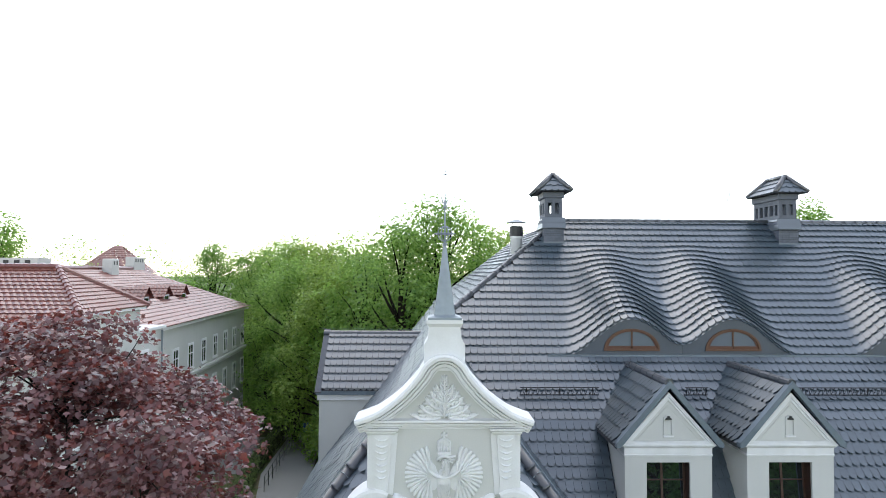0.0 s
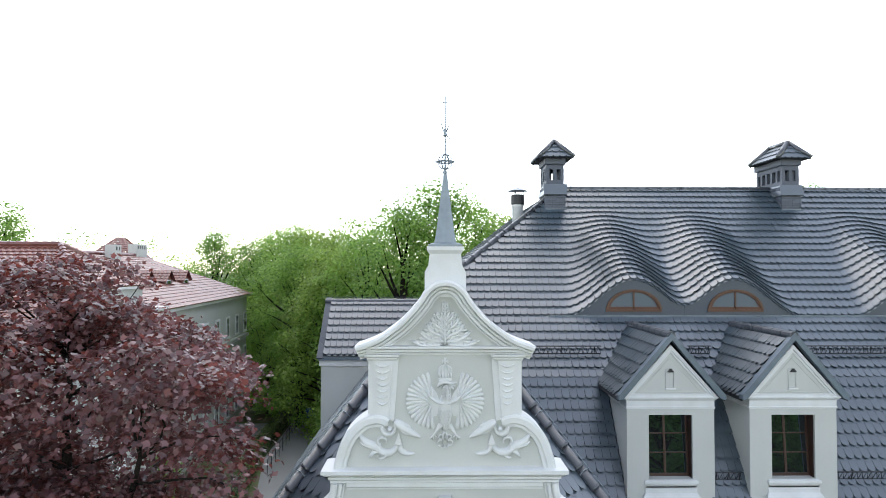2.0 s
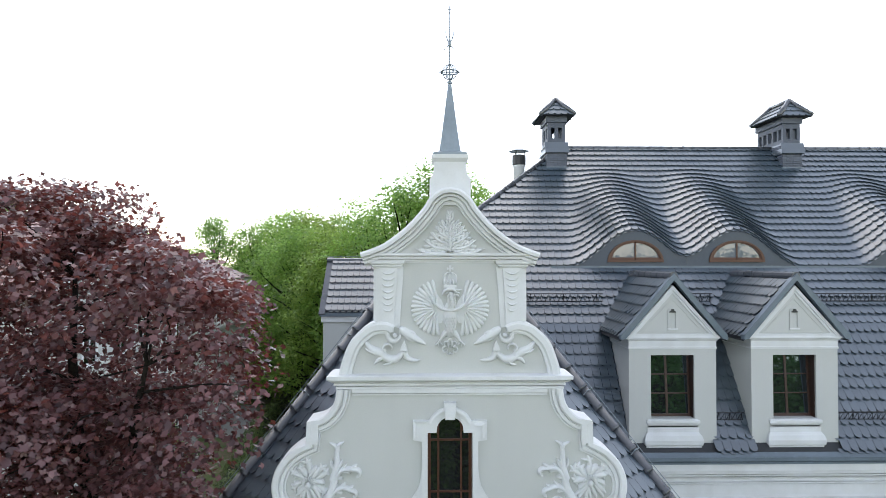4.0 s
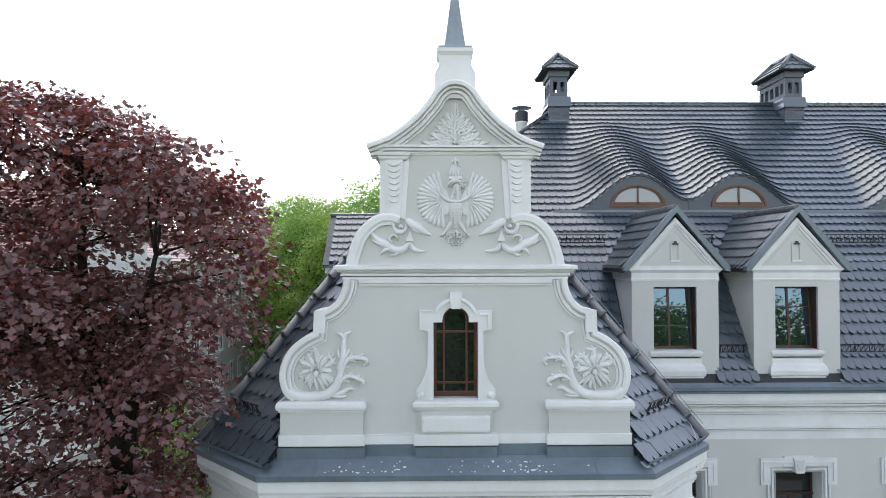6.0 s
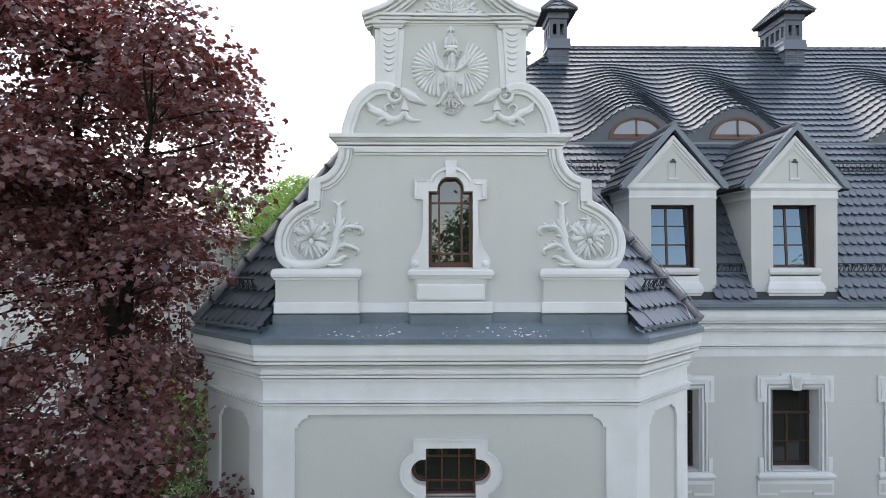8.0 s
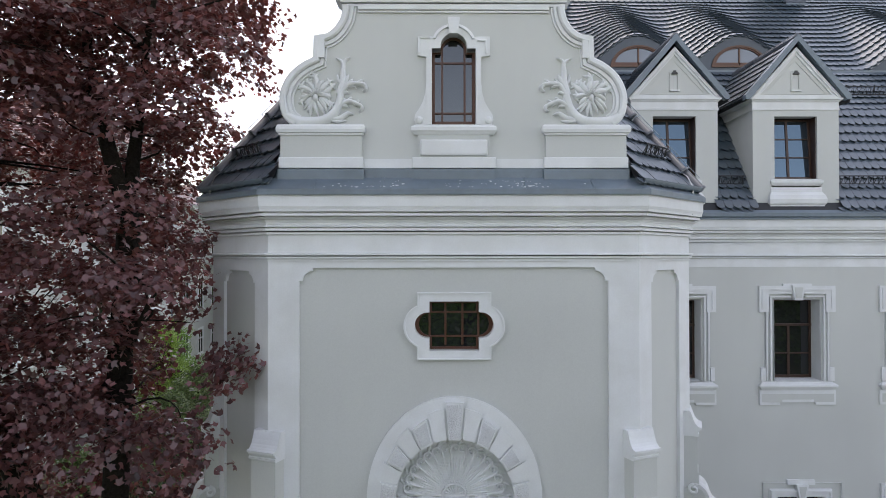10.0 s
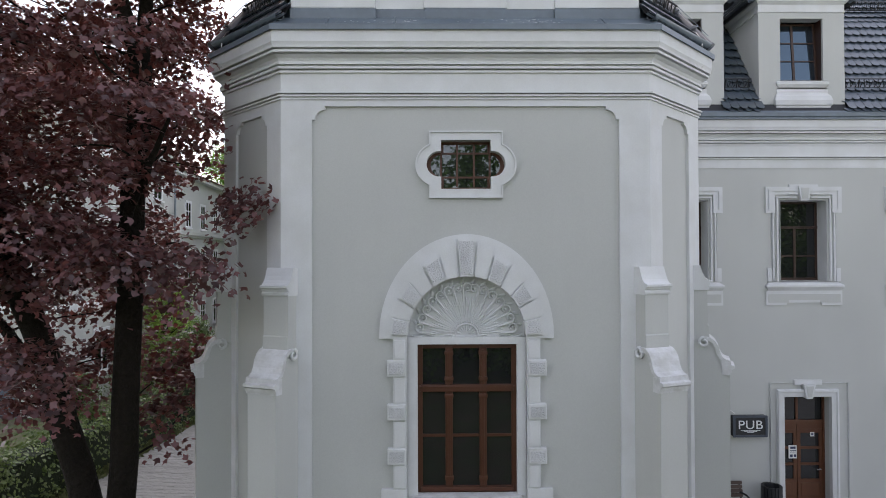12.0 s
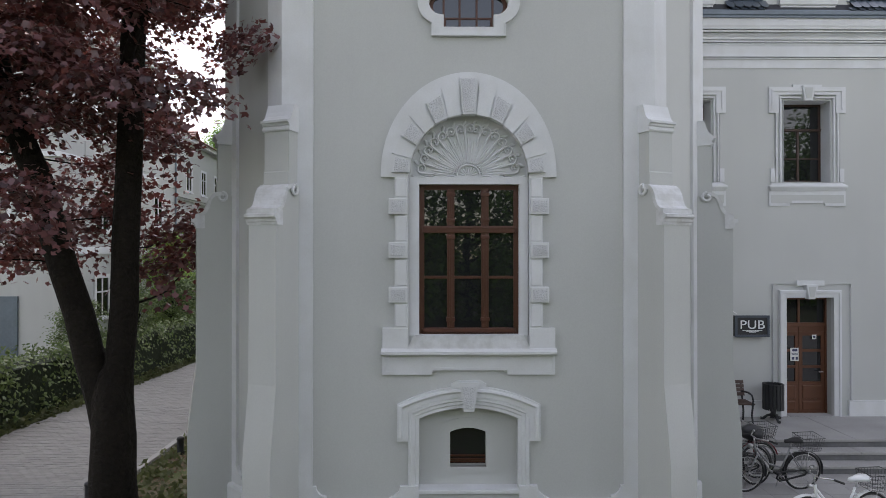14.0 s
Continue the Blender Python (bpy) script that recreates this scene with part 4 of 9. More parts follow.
# main roof: a mansard over the wing, hipped at its west end
BRK_Y, BRK_Z, EAVE_Y, EAVE_Z = 15.70, 12.40, 13.86, 9.74
RID_Y, RID_Z, RID_X = 21.45, 17.92, 4.35
UP = (RID_Z - BRK_Z) / (RID_Y - BRK_Y)
LOWS = (BRK_Z - EAVE_Z) / (BRK_Y - EAVE_Y)
EAST = 24.0
EYES = (5.55, 8.38, 13.6)
EYE_Y, EYE_H, EYE_L, EYE_W = 17.30, 1.0, 3.35, 3.8


def bump_at(x, y):
    if y < EYE_Y - 0.25:
        return 0.0
    total = 0.0
    for c in EYES:
        t = (x - c) / (EYE_W * (1 - 0.42 * min(1.0, max(0.0, (y - EYE_Y) / EYE_L))))
        if abs(t) < 0.5:
            total += math.cos(math.pi * t) ** 2
    fade = min(1.0, max(0.0, 1 - (y - EYE_Y) / EYE_L))
    return EYE_H * min(total, 1.0) * fade ** 1.15


def up_z(y):
    return BRK_Z + (y - BRK_Y) * UP


TE, TEZ, WS = XC - HALF - CH - 0.16, 9.72, 1.27     # west eave and the slope over the tower
TR_Z = TEZ + (XC - TE) * WS                       # height of the tower's ridge
WS2 = (RID_Z - TR_Z) / (RID_X - XC)               # flatter slope above it


def west_z(x):
    return TEZ + (x - TE) * WS if x < XC else TR_Z + (x - XC) * WS2


def hip_x(y):
    """The west hip's x at a depth y."""
    z = up_z(y) if y >= BRK_Y else EAVE_Z + (y - EAVE_Y) * LOWS
    return TE + (z - TEZ) / WS if z < TR_Z else XC + (z - TR_Z) / WS2


main_roof = thing("roof_main", "dark slate-grey hipped mansard roof of scalloped tiles", "roof", "", "structure")
cu, cl = 1 / math.hypot(1, UP), 1 / math.hypot(1, LOWS)


def upper(a, s):
    y = BRK_Y + s * cu
    x = -3.0 + a
    return Vector((x, y, up_z(y) + bump_at(x, y)))


def lower(a, s):
    y = EAVE_Y + s * cl
    return Vector((-3.0 + a, y, EAVE_Z + s * cl * LOWS))


def in_upper(a, s):
    y, x = BRK_Y + s * cu, -3.0 + a
    return x > hip_x(y) + 0.1 and y < RID_Y - 0.05 and x < EAST - 0.2


DORM = (5.32, 8.09)
def in_lower(a, s):
    y, x = EAVE_Y + s * cl, -3.0 + a
    z = EAVE_Z + (y - EAVE_Y) * LOWS
    if x < 3.9 + (12.6 - z) * -0.0 and x < XC + (HALF + CH + 0.2) - (z - EAVE) / 1.15 - 0.1:
        return False
    return x < EAST - 0.2 and y < BRK_Y + 0.1 and not any(abs(x - c) < 0.95 and y < 16.0 for c in DORM)


# boarding under the tiles
bm = bmesh.new()
NX, NS = 110, 24
grid = []
for j in range(NS + 1):
    y = EYE_Y - 0.02 + (RID_Y - EYE_Y + 0.02) * j / NS
    x0 = hip_x(y)
    grid.append([bm.verts.new((x0 + (EAST - x0) * i / NX, y, up_z(y) + bump_at(x0 + (EAST - x0) * i / NX, y) - 0.03)) for i in range(NX + 1)])
for r, s in zip(grid, grid[1:]):
    for i in range(NX):
        bm.faces.new((r[i], r[i + 1], s[i + 1], s[i]))
part("upper_boarding", bm, M_UNDER, main_roof)
bm = bmesh.new()
def quad(bm, *pts):
    return bm.faces.new([bm.verts.new(p) for p in pts])
quad(bm, (hip_x(BRK_Y), BRK_Y, BRK_Z - 0.03), (EAST, BRK_Y, BRK_Z - 0.03), (EAST, EYE_Y, up_z(EYE_Y) - 0.03), (hip_x(EYE_Y), EYE_Y, up_z(EYE_Y) - 0.03))
quad(bm, (-3.4, EAVE_Y, EAVE_Z - 0.03), (EAST, EAVE_Y, EAVE_Z - 0.03), (EAST, BRK_Y, BRK_Z - 0.03), (hip_x(BRK_Y), BRK_Y, BRK_Z - 0.03))
# north slope and east end close the roof
quad(bm, (RID_X, RID_Y, RID_Z - 0.03), (EAST, RID_Y, RID_Z - 0.03), (EAST, 29.0, 10.5), (-3.0, 29.0, 10.5))
quad(bm, (EAST, EAVE_Y, 9.0), (EAST, 29.0, 9.0), (EAST, RID_Y, RID_Z - 0.03))
part("lower_boarding", bm, M_UNDER, main_roof)
S_EYE = (EYE_Y - 0.10 - BRK_Y) / cu               # slope length up to the eyebrow line
tile_rows(lambda a, s: Vector((-3.0 + a, BRK_Y + s * cu, up_z(BRK_Y + s * cu))), EAST + 3, S_EYE - 0.22, in_upper, M_TILE, main_roof, "roof_tiles")
tile_rows(lambda a, s: upper(a, s + S_EYE), EAST + 3, (RID_Y - BRK_Y) / cu - S_EYE, lambda a, s: in_upper(a, s + S_EYE), M_TILE, main_roof, "roof_tiles")
tile_rows(lower, EAST + 3, (BRK_Y - EAVE_Y) / cl, in_lower, M_TILE, main_roof, "roof_tiles")

# west slope: one plane over tower and wing
tower_roof = thing("roof_tower", "steep slate-grey tiled roof behind the gable", "roof", "", "structure")
cw = 1 / math.hypot(1, WS)


def west(a, s):
    x = TE + s * cw
    return Vector((x, 30.0 - a, west_z(x)))


HX0, HY0 = XC - HALF - CH - 0.16, YF + CH - 0.07   # hip corner between chamfer and side
def hip_y(x):
    """Depth of the hip between chamfer and side slopes at a distance from the side eave."""
    return HY0 + abs(x - HX0) * math.tan(radians(22.5))


def in_west(a, s):
    x, y = TE + s * cw, 30.0 - a
    if y < hip_y(x) + 0.05:
        return False
    if x < XC:
        return y < 29
    z = west_z(x)
    return z < RID_Z - 0.1 and y > BRK_Y + (z - BRK_Z) / UP


def east(a, s):
    x = 2 * XC - TE - s * cw
    return Vector((x, HY0 - 0.2 + a, TEZ + s * cw * WS))


def in_east(a, s):
    x, y = 2 * XC - TE - s * cw, HY0 - 0.2 + a
    z = TEZ + s * cw * WS
    if x < XC or y < hip_y(2 * XC - x) + 0.05:
        return False
    y_main = EAVE_Y + (z - EAVE_Z) / LOWS if z < BRK_Z else BRK_Y + (z - BRK_Z) / UP
    return y < y_main + 0.15


tile_rows(west, 24, 14.0, in_west, M_TILE, tower_roof, "roof_tiles")
tile_rows(east, 10, 6.5, in_east, M_TILE, tower_roof, "roof_tiles")
bm = bmesh.new()
top_w = RID_Z - 0.05
quad(bm, (TE, HY0, TEZ - 0.03), (TE, 29.0, TEZ - 0.03), (XC, 29.0, TR_Z - 0.03), (XC, hip_y(XC), TR_Z - 0.03))
quad(bm, (XC, hip_y(XC), TR_Z - 0.03), (2 * XC - TE, HY0, TEZ - 0.03), (2 * XC - TE, 15.5, TEZ - 0.03), (XC, 18.0, TR_Z - 0.03))
xr = XC + (top_w - TR_Z) / WS2
quad(bm, (XC, BRK_Y + (TR_Z - BRK_Z) / UP, TR_Z - 0.03), (XC, 29.0, TR_Z - 0.03), (xr, 29.0, top_w), (xr, RID_Y, top_w))
CE = (HALF + 0.06, YF - 0.15)                      # the chamfer's eave starts here
for side in (-1, 1):
    def on_chamfer(u, y, side=side):
        return (XC + side * u, y, TEZ - 0.03 + WS * 0.7071 * (CE[0] - u + y - CE[1]))
    quad(bm, on_chamfer(XC - TE, HY0), on_chamfer(0.0, hip_y(XC)), on_chamfer(0.0, YG + 0.38), on_chamfer(2.40, YG + 0.38), on_chamfer(2.46, CE[1] + 0.02), on_chamfer(*CE))
part("boarding", bm, M_UNDER, tower_roof)

# chamfer slopes beside the gable
for side in (-1, 1):
    e0 = Vector((XC + side * (HALF + 0.06), YF - 0.15, TEZ))
    e1 = Vector((XC + side * (HALF + CH + 0.16), HY0, TEZ))
    along = (e1 - e0)
    wid = along.length
    along.normalize()
    inn = Vector((-side * 0.7071, 0.7071, 0))
    def chamfer(a, s, e0=e0, along=along, inn=inn):
        return e0 + along * a + (inn + Vector((0, 0, WS))) * (s * cw)
    def in_ch(a, s, e0=e0, along=along, inn=inn, side=side):
        p = e0 + along * a + inn * (s * cw)
        u = side * (p.x - XC)
        if u < 0.1 or p.y > hip_y(XC - u) + 0.02:
            return False
        return p.y > YG + 0.36 or u > 2.47
    tile_rows(chamfer, wid + 6, 5.5, in_ch, M_TILE, tower_roof, "roof_tiles", single=True)
    tile_rows(lambda a, s, c=chamfer: c(-a, s), 6, 5.5, lambda a, s, c=in_ch: a > 0.25 and c(-a, s), M_TILE, tower_roof, "roof_tiles")


def cap_row(points, parent, radius=0.095, step=0.38, name="ridge_cap", collar=1.03):
    """Round cap tiles along a line, each a short tapering shell with a thicker collar over its neighbour."""
    for p, q in zip(points, points[1:]):
        p, q = Vector(p), Vector(q)
        d = q - p
        k = max(1, int(d.length / step))
        for i in range(k):
            a = [p + d * ((i + f) / k) for f in (0.0, 0.012, 0.10, 0.12, 1.05)]
            part(name, tube(bmesh.new(), a, [radius * f for f in (collar - 0.05, collar, collar, 0.98, 0.94)], 12), M_CAP, parent, "", True)


cap_row([(RID_X, RID_Y, RID_Z), (EAST, RID_Y, RID_Z)], main_roof)
y_meet = BRK_Y + (TR_Z - BRK_Z) / UP
cap_row([(XC, y_meet, TR_Z + 0.02), (RID_X, RID_Y, RID_Z)], main_roof)
for side in (-1, 1):
    cap_row([(XC + side * (XC - TE), HY0, TEZ + 0.04), (XC + side * 0.1, hip_y(XC), TR_Z + 0.02)], tower_roof, 0.1, name="hip_cap", collar=1.12)
cap_row([(XC, hip_y(XC), TR_Z), (XC, y_meet, TR_Z)], tower_roof)


# ---- the wing: long rendered front with two storeys of windows ----
WING = frame_at(0, WING_Y)
X0, X1 = XC + HALF + CH - 0.2, EAST
wing = thing("wall_wing", "grey rendered front wall of the long wing", "wall", "", "structure")
WX = (5.35, 8.06, 10.80, 13.5)                    # axes of the bays
win_up = [(c - 0.53, c + 0.53, 5.93, 7.76) for c in WX]
door_open = (7.57, 8.64, 0.665, 3.33)
low_open = [(c - 0.53, c + 0.53, 1.6, 3.3) for c in WX[2:]]


def rect(o):
    return [(o[0], o[2]), (o[1], o[2]), (o[1], o[3]), (o[0], o[3])]


part("front_wall", plate(bmesh.new(), [(X0, 0), (X1, 0), (X1, 9.6), (X0, 9.6)], [rect(o) for o in (*win_up, door_open, *low_open)], 0.0, 0.45, WING), M_WALL, wing)
wp = [(X0, 0.0), (X1, 0.0)]
part("cornice", sweep(bmesh.new(), wp, [(o, z - 0.04) for o, z in CORNICE], WING, flat=True), M_TRIM, wing, "white stepped eaves cornice")
part("string_course", sweep(bmesh.new(), wp, [(o, z - 0.03) for o, z in COURSE], WING, flat=True), M_TRIM, wing)
part("frieze", box(bmesh.new(), X0, X1, -0.012, 0.1, 8.765, 9.05, WING), M_TRIM, wing)
part("top_strip", plate(bmesh.new(), [(X0, 8.50), (X1, 8.50), (X1, 8.68), (X0, 8.68)], [], -0.012, 0.1, WING), M_TRIM, wing)
part("plinth", box(bmesh.new(), X0, 7.25, -0.05, 0.1, 0, 1.02, WING), M_TRIM, wing)
part("plinth", box(bmesh.new(), 8.98, X1, -0.05, 0.1, 0, 1.02, WING), M_TRIM, wing)
part("gutter_board", box(bmesh.new(), X0, X1, -0.24, 0.1, 9.56, 9.60, WING), M_SHEET, wing)
part("gutter", sweep(bmesh.new(), wp, [(0.10, 9.60), (0.22, 9.60), (0.25, 9.63), (0.25, 9.71), (0.235, 9.71), (0.235, 9.64), (0.21, 9.615), (0.10, 9.615)], WING, flat=True), M_SHEET, wing, "blue-grey sheet gutter")
part("eave_sheet", sweep(bmesh.new(), wp, [(-0.15, 9.62), (0.20, 9.66), (0.20, 9.67), (0.12, 9.78), (-0.15, 9.80)], WING, flat=True), M_SHEET, wing)


def window_surround(w, c, z0, z1, half, m, key=True):
    part("surround", plate(bmesh.new(), [(c - half - 0.20, z0), (c + half + 0.20, z0), (c + half + 0.20, z1 + 0.20), (c - half - 0.20, z1 + 0.20)], [[(c - half + 0.004, z0 - 0.01), (c + half - 0.004, z0 - 0.01), (c + half - 0.004, z1 - 0.004), (c - half + 0.004, z1 - 0.004)]], -0.03, 0.06, m), M_TRIM, w)
    ear = [(c - half - 0.335, z1 - 0.28), (c - half - 0.12, z1 - 0.28), (c - half - 0.12, z1 + 0.13), (c + half + 0.12, z1 + 0.13), (c + half + 0.12, z1 - 0.28), (c + half + 0.335, z1 - 0.28), (c + half + 0.335, z1 + 0.31), (c + 0.33, z1 + 0.31), (c + 0.33, z1 + 0.36), (c - 0.33, z1 + 0.36), (c - 0.33, z1 + 0.31), (c - half - 0.335, z1 + 0.31)]
    part("eared_frame", slab(bmesh.new(), ear, -0.045, 0.04, m), M_TRIM, w)
    ear2 = [(c - half - 0.28, z1 - 0.2), (c - half - 0.24, z1 - 0.2), (c - half - 0.24, z1 + 0.21), (c + half + 0.24, z1 + 0.21), (c + half + 0.24, z1 - 0.2), (c + half + 0.28, z1 - 0.2), (c + half + 0.28, z1 + 0.25), (c - half - 0.28, z1 + 0.25)]
    part("ear_fillet", slab(bmesh.new(), ear2, -0.065, 0.0, m), M_TRIM, w)
    for sd in (-1, 1):
        xa, xb = sorted((c + sd * (half + 0.20), c + sd * (half + 0.30)))
        part("foot", box(bmesh.new(), xa, xb, -0.042, 0.04, z0, z0 + 0.30, m), M_TRIM, w)
        xa, xb = sorted((c + sd * (half + 0.055), c + sd * (half + 0.095)))
        part("jamb_fillet", box(bmesh.new(), xa, xb, -0.05, 0.0, z0, z1 + 0.05, m, 0.006), M_TRIM, w)
        xa, xb = sorted((c + sd * (half + 0.15), c + sd * (half + 0.185)))
        part("jamb_fillet", box(bmesh.new(), xa, xb, -0.046, 0.0, z0, z1 - 0.28, m, 0.006), M_TRIM, w)
        xa, xb = sorted((c + sd * 0.16, c + sd * (half + 0.095)))
        part("head_fillet", box(bmesh.new(), xa, xb, -0.06, 0.0, z1 + 0.05, z1 + 0.085, m, 0.006), M_TRIM, w)
        xa, xb = sorted((c + sd * 0.16, c + sd * 0.36))
        part("head_fillet", box(bmesh.new(), xa, xb, -0.062, 0.0, z1 + 0.13, z1 + 0.165, m, 0.006), M_TRIM, w)
    if key:
        part("keystone", slab(bmesh.new(), [(c - 0.09, z1 - 0.01), (c + 0.09, z1 - 0.01), (c + 0.14, z1 + 0.33), (c - 0.14, z1 + 0.33)], -0.10, 0.02, m), M_TRIM, w)
        part("keystone_face", slab(bmesh.new(), [(c - 0.055, z1 + 0.04), (c + 0.055, z1 + 0.04), (c + 0.095, z1 + 0.28), (c - 0.095, z1 + 0.28)], -0.112, -0.08, m), M_WALL, w)


for c, o in zip(WX, win_up):
    w = casement("window_5" if c == WX[0] else "window_5", "brown wooden casement in a white eared stucco surround", WING, o, [c], [6.5, 7.16], 0.33, group="upper wing windows", rim=0.055, heavy=(0,), transom=7.16, single_top=True, mat=M_BROWN)
    window_surround(w, c, 5.93, 7.76, 0.53, WING)
    part("sill", sweep(bmesh.new(), [(c - 0.8, 0.02), (c - 0.8, -0.02), (c + 0.8, -0.02), (c + 0.8, 0.02)], [(-0.05, 5.72), (0.02, 5.72), (0.06, 5.78), (0.08, 5.80), (0.08, 5.84), (0.03, 5.88), (-0.05, 5.93)], WING, flat=True), M_TRIM, w)
    part("sill_core", box(bmesh.new(), c - 0.8, c + 0.8, -0.02, 0.2, 5.72, 5.92, WING), M_TRIM, w)
    part("apron", slab(bmesh.new(), [(c - 0.865, 5.39), (c - 0.4, 5.39), (c - 0.4, 5.45), (c + 0.4, 5.45), (c + 0.4, 5.39), (c + 0.865, 5.39), (c + 0.865, 5.72), (c - 0.865, 5.72)], -0.03, 0.04, WING), M_TRIM, w)
    part("apron_panel", slab(bmesh.new(), [(c - 0.82, 5.45), (c - 0.36, 5.45), (c - 0.36, 5.51), (c + 0.36, 5.51), (c + 0.36, 5.45), (c + 0.82, 5.45), (c + 0.82, 5.64), (c - 0.82, 5.64)], -0.036, 0.0, WING), M_WALL, w)
    part("reveal", plate(bmesh.new(), [(c - 0.54, 5.92), (c + 0.54, 5.92), (c + 0.54, 7.77), (c - 0.54, 7.77)], [[(c - 0.524, 5.936), (c + 0.524, 5.936), (c + 0.524, 7.754), (c - 0.524, 7.754)]], 0.0, 0.34, WING), M_TRIM, w, "white plastered reveal")
    # plain board, the room's darkness is in its colour
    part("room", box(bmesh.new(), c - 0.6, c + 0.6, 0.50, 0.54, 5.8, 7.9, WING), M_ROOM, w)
for c, o in zip(WX[2:], low_open):
    w = casement("window_6", "brown wooden casement in a white eared stucco surround", WING, o, [c], [2.5], 0.20, group="lower wing windows")
    window_surround(w, c, 1.6, 3.3, 0.53, WING)

# ---- wall dormers ----
def dormer(c):
    d = thing("dormer", "white-grey rendered dormer with a pediment and a slate-tiled roof", "dormer", "dormers", "structure")
    m = frame_at(c, WING_Y + 0.03)
    half = 0.985
    hole = [(-0.49, 10.50), (0.49, 10.50), (0.49, 11.92), (-0.49, 11.92)]
    part("front", plate(bmesh.new(), [(-half, 9.70), (half, 9.70), (half, 12.3), (0.0, 13.42), (-half, 12.3)], [hole], 0.0, 0.25, m), M_WALL, d)
    for s in (-1, 1):
        bm = bmesh.new()
        x = s * half
        pts = [(0.2, 9.70), (0.2, 12.32), (2.2, 12.32), (2.0, 12.3), (-0.0 + 1.85, 12.30)]
        a = [bm.verts.new((x - s * 0.02, y, z)) for y, z in ((0.25, 9.70), (0.25, 12.30), (2.1, 12.30), (1.7, 12.30))[:3]]
        b = [bm.verts.new((x - s * 0.16, y, z)) for y, z in ((0.25, 9.70), (0.25, 12.30), (2.1, 12.30))]
        bm.faces.new(a); bm.faces.new(b[::-1])
        for i in range(3):
            bm.faces.new((a[i], a[(i + 1) % 3], b[(i + 1) % 3], b[i]))
        bmesh.ops.transform(bm, matrix=m, verts=bm.verts)
        part("cheek", bm, M_WALL if s < 0 else M_WALL, d)
    plan = [(-half, 1.6), (-half, 0.0), (half, 0.0), (half, 1.6)]
    part("cornice", sweep(bmesh.new(), plan, [(-0.05, 12.06), (0.015, 12.06), (0.02, 12.10), (0.006, 12.105), (0.006, 12.24), (0.03, 12.26), (0.05, 12.29), (0.07, 12.30), (0.07, 12.335), (-0.05, 12.34)], m, flat=True), M_TRIM, d)
    part("pediment_frame", sweep(bmesh.new(), [(1.06, 12.32), (0.0, 13.49), (-1.06, 12.32)], [(0.0, -0.1), (0.0, 0.05), (0.03, 0.06), (0.07, 0.06), (0.08, 0.03), (0.12, 0.025), (0.13, -0.1)], m), M_TRIM, d)
    part("pediment_sill", box(bmesh.new(), -1.0, 1.0, -0.05, 0.1, 12.335, 12.40, m), M_TRIM, d)
    part("tympanum_panel", plate(bmesh.new(), [(-0.72, 12.42), (0.72, 12.42), (0.0, 13.2)], [[(-0.68, 12.438), (0.68, 12.438), (0.0, 13.165)]], -0.012, 0.02, m), M_WALL, d)
    part("slot_surround", plate(bmesh.new(), [(-0.105, 12.50), (0.105, 12.50), (0.105, 12.93), (0.05, 12.97), (-0.05, 12.97), (-0.105, 12.93)], [[(-0.07, 12.545), (0.07, 12.545), (0.07, 12.88), (-0.07, 12.88)]], -0.022, 0.03, m), M_WALL, d)
    part("slot_ledge", box(bmesh.new(), -0.115, 0.115, -0.04, 0.02, 12.485, 12.52, m, 0.006), M_TRIM, d)
    part("slot_hood", slab(bmesh.new(), [(-0.07, 12.875), (0.07, 12.875), (0.07, 12.90), (0.03, 12.925), (0.03, 12.955), (-0.03, 12.955), (-0.03, 12.925), (-0.07, 12.90)], -0.045, 0.02, m), M_DARK, d)
    # roof: two tiled slopes, sheet verge and a half-round ridge
    rise = (13.62 - 12.30) / 1.13
    for s in (-1, 1):
        part("verge", slab(bmesh.new(), [(s * 1.20, 12.28), (s * 1.20, 12.38), (0.0, 13.76), (0.0, 13.60), (s * 1.10, 12.29)], -0.14, 0.03, m), M_SHEET, d, "blue-grey sheet verge")
        bm = bmesh.new()
        a = [(s * 1.20, -0.1, 12.30), (0, -0.1, 13.66), (0, 3.0, 13.66), (s * 1.20, 1.7, 12.30)]
        quad(bm, *a)
        quad(bm, *[(x, y, z - 0.06) for x, y, z in a])
        bmesh.ops.transform(bm, matrix=m, verts=bm.verts)
        part("roof_boarding", bm, M_UNDER, d)
        ln = math.hypot(1.20, 1.36)
        def srf(a, t, s=s, ln=ln):
            k = t / ln
            return m @ Vector((s * 1.20 * (1 - k), a, 12.31 + 1.36 * k))
        def inn(a, t, s=s, ln=ln):
            z = 12.31 + 1.36 * t / ln
            y_main = (EAVE_Y + (z - EAVE_Z) / LOWS if z < BRK_Z else BRK_Y + (z - BRK_Z) / UP) - WING_Y
            return 0.0 < a < y_main + 0.1 and t < ln - 0.1
        o = tile_rows(srf, 3.4, ln, inn, M_TILE, d, "roof_tiles", row=0.28)
    for i in range(7):
        part("ridge_cap", tube(bmesh.new(), [(0, -0.1 + 0.42 * i, 13.70), (0, -0.1 + 0.42 * i + 0.46, 13.70)], [0.095, 0.085], 10, m), M_CAP, d)
    for s in (-1, 1):
        part("valley", tube(bmesh.new(), [(s * 1.2, 1.75, 12.35), (0.0, 3.05, 13.62)], 0.045, 6, m), M_SHEET, d)
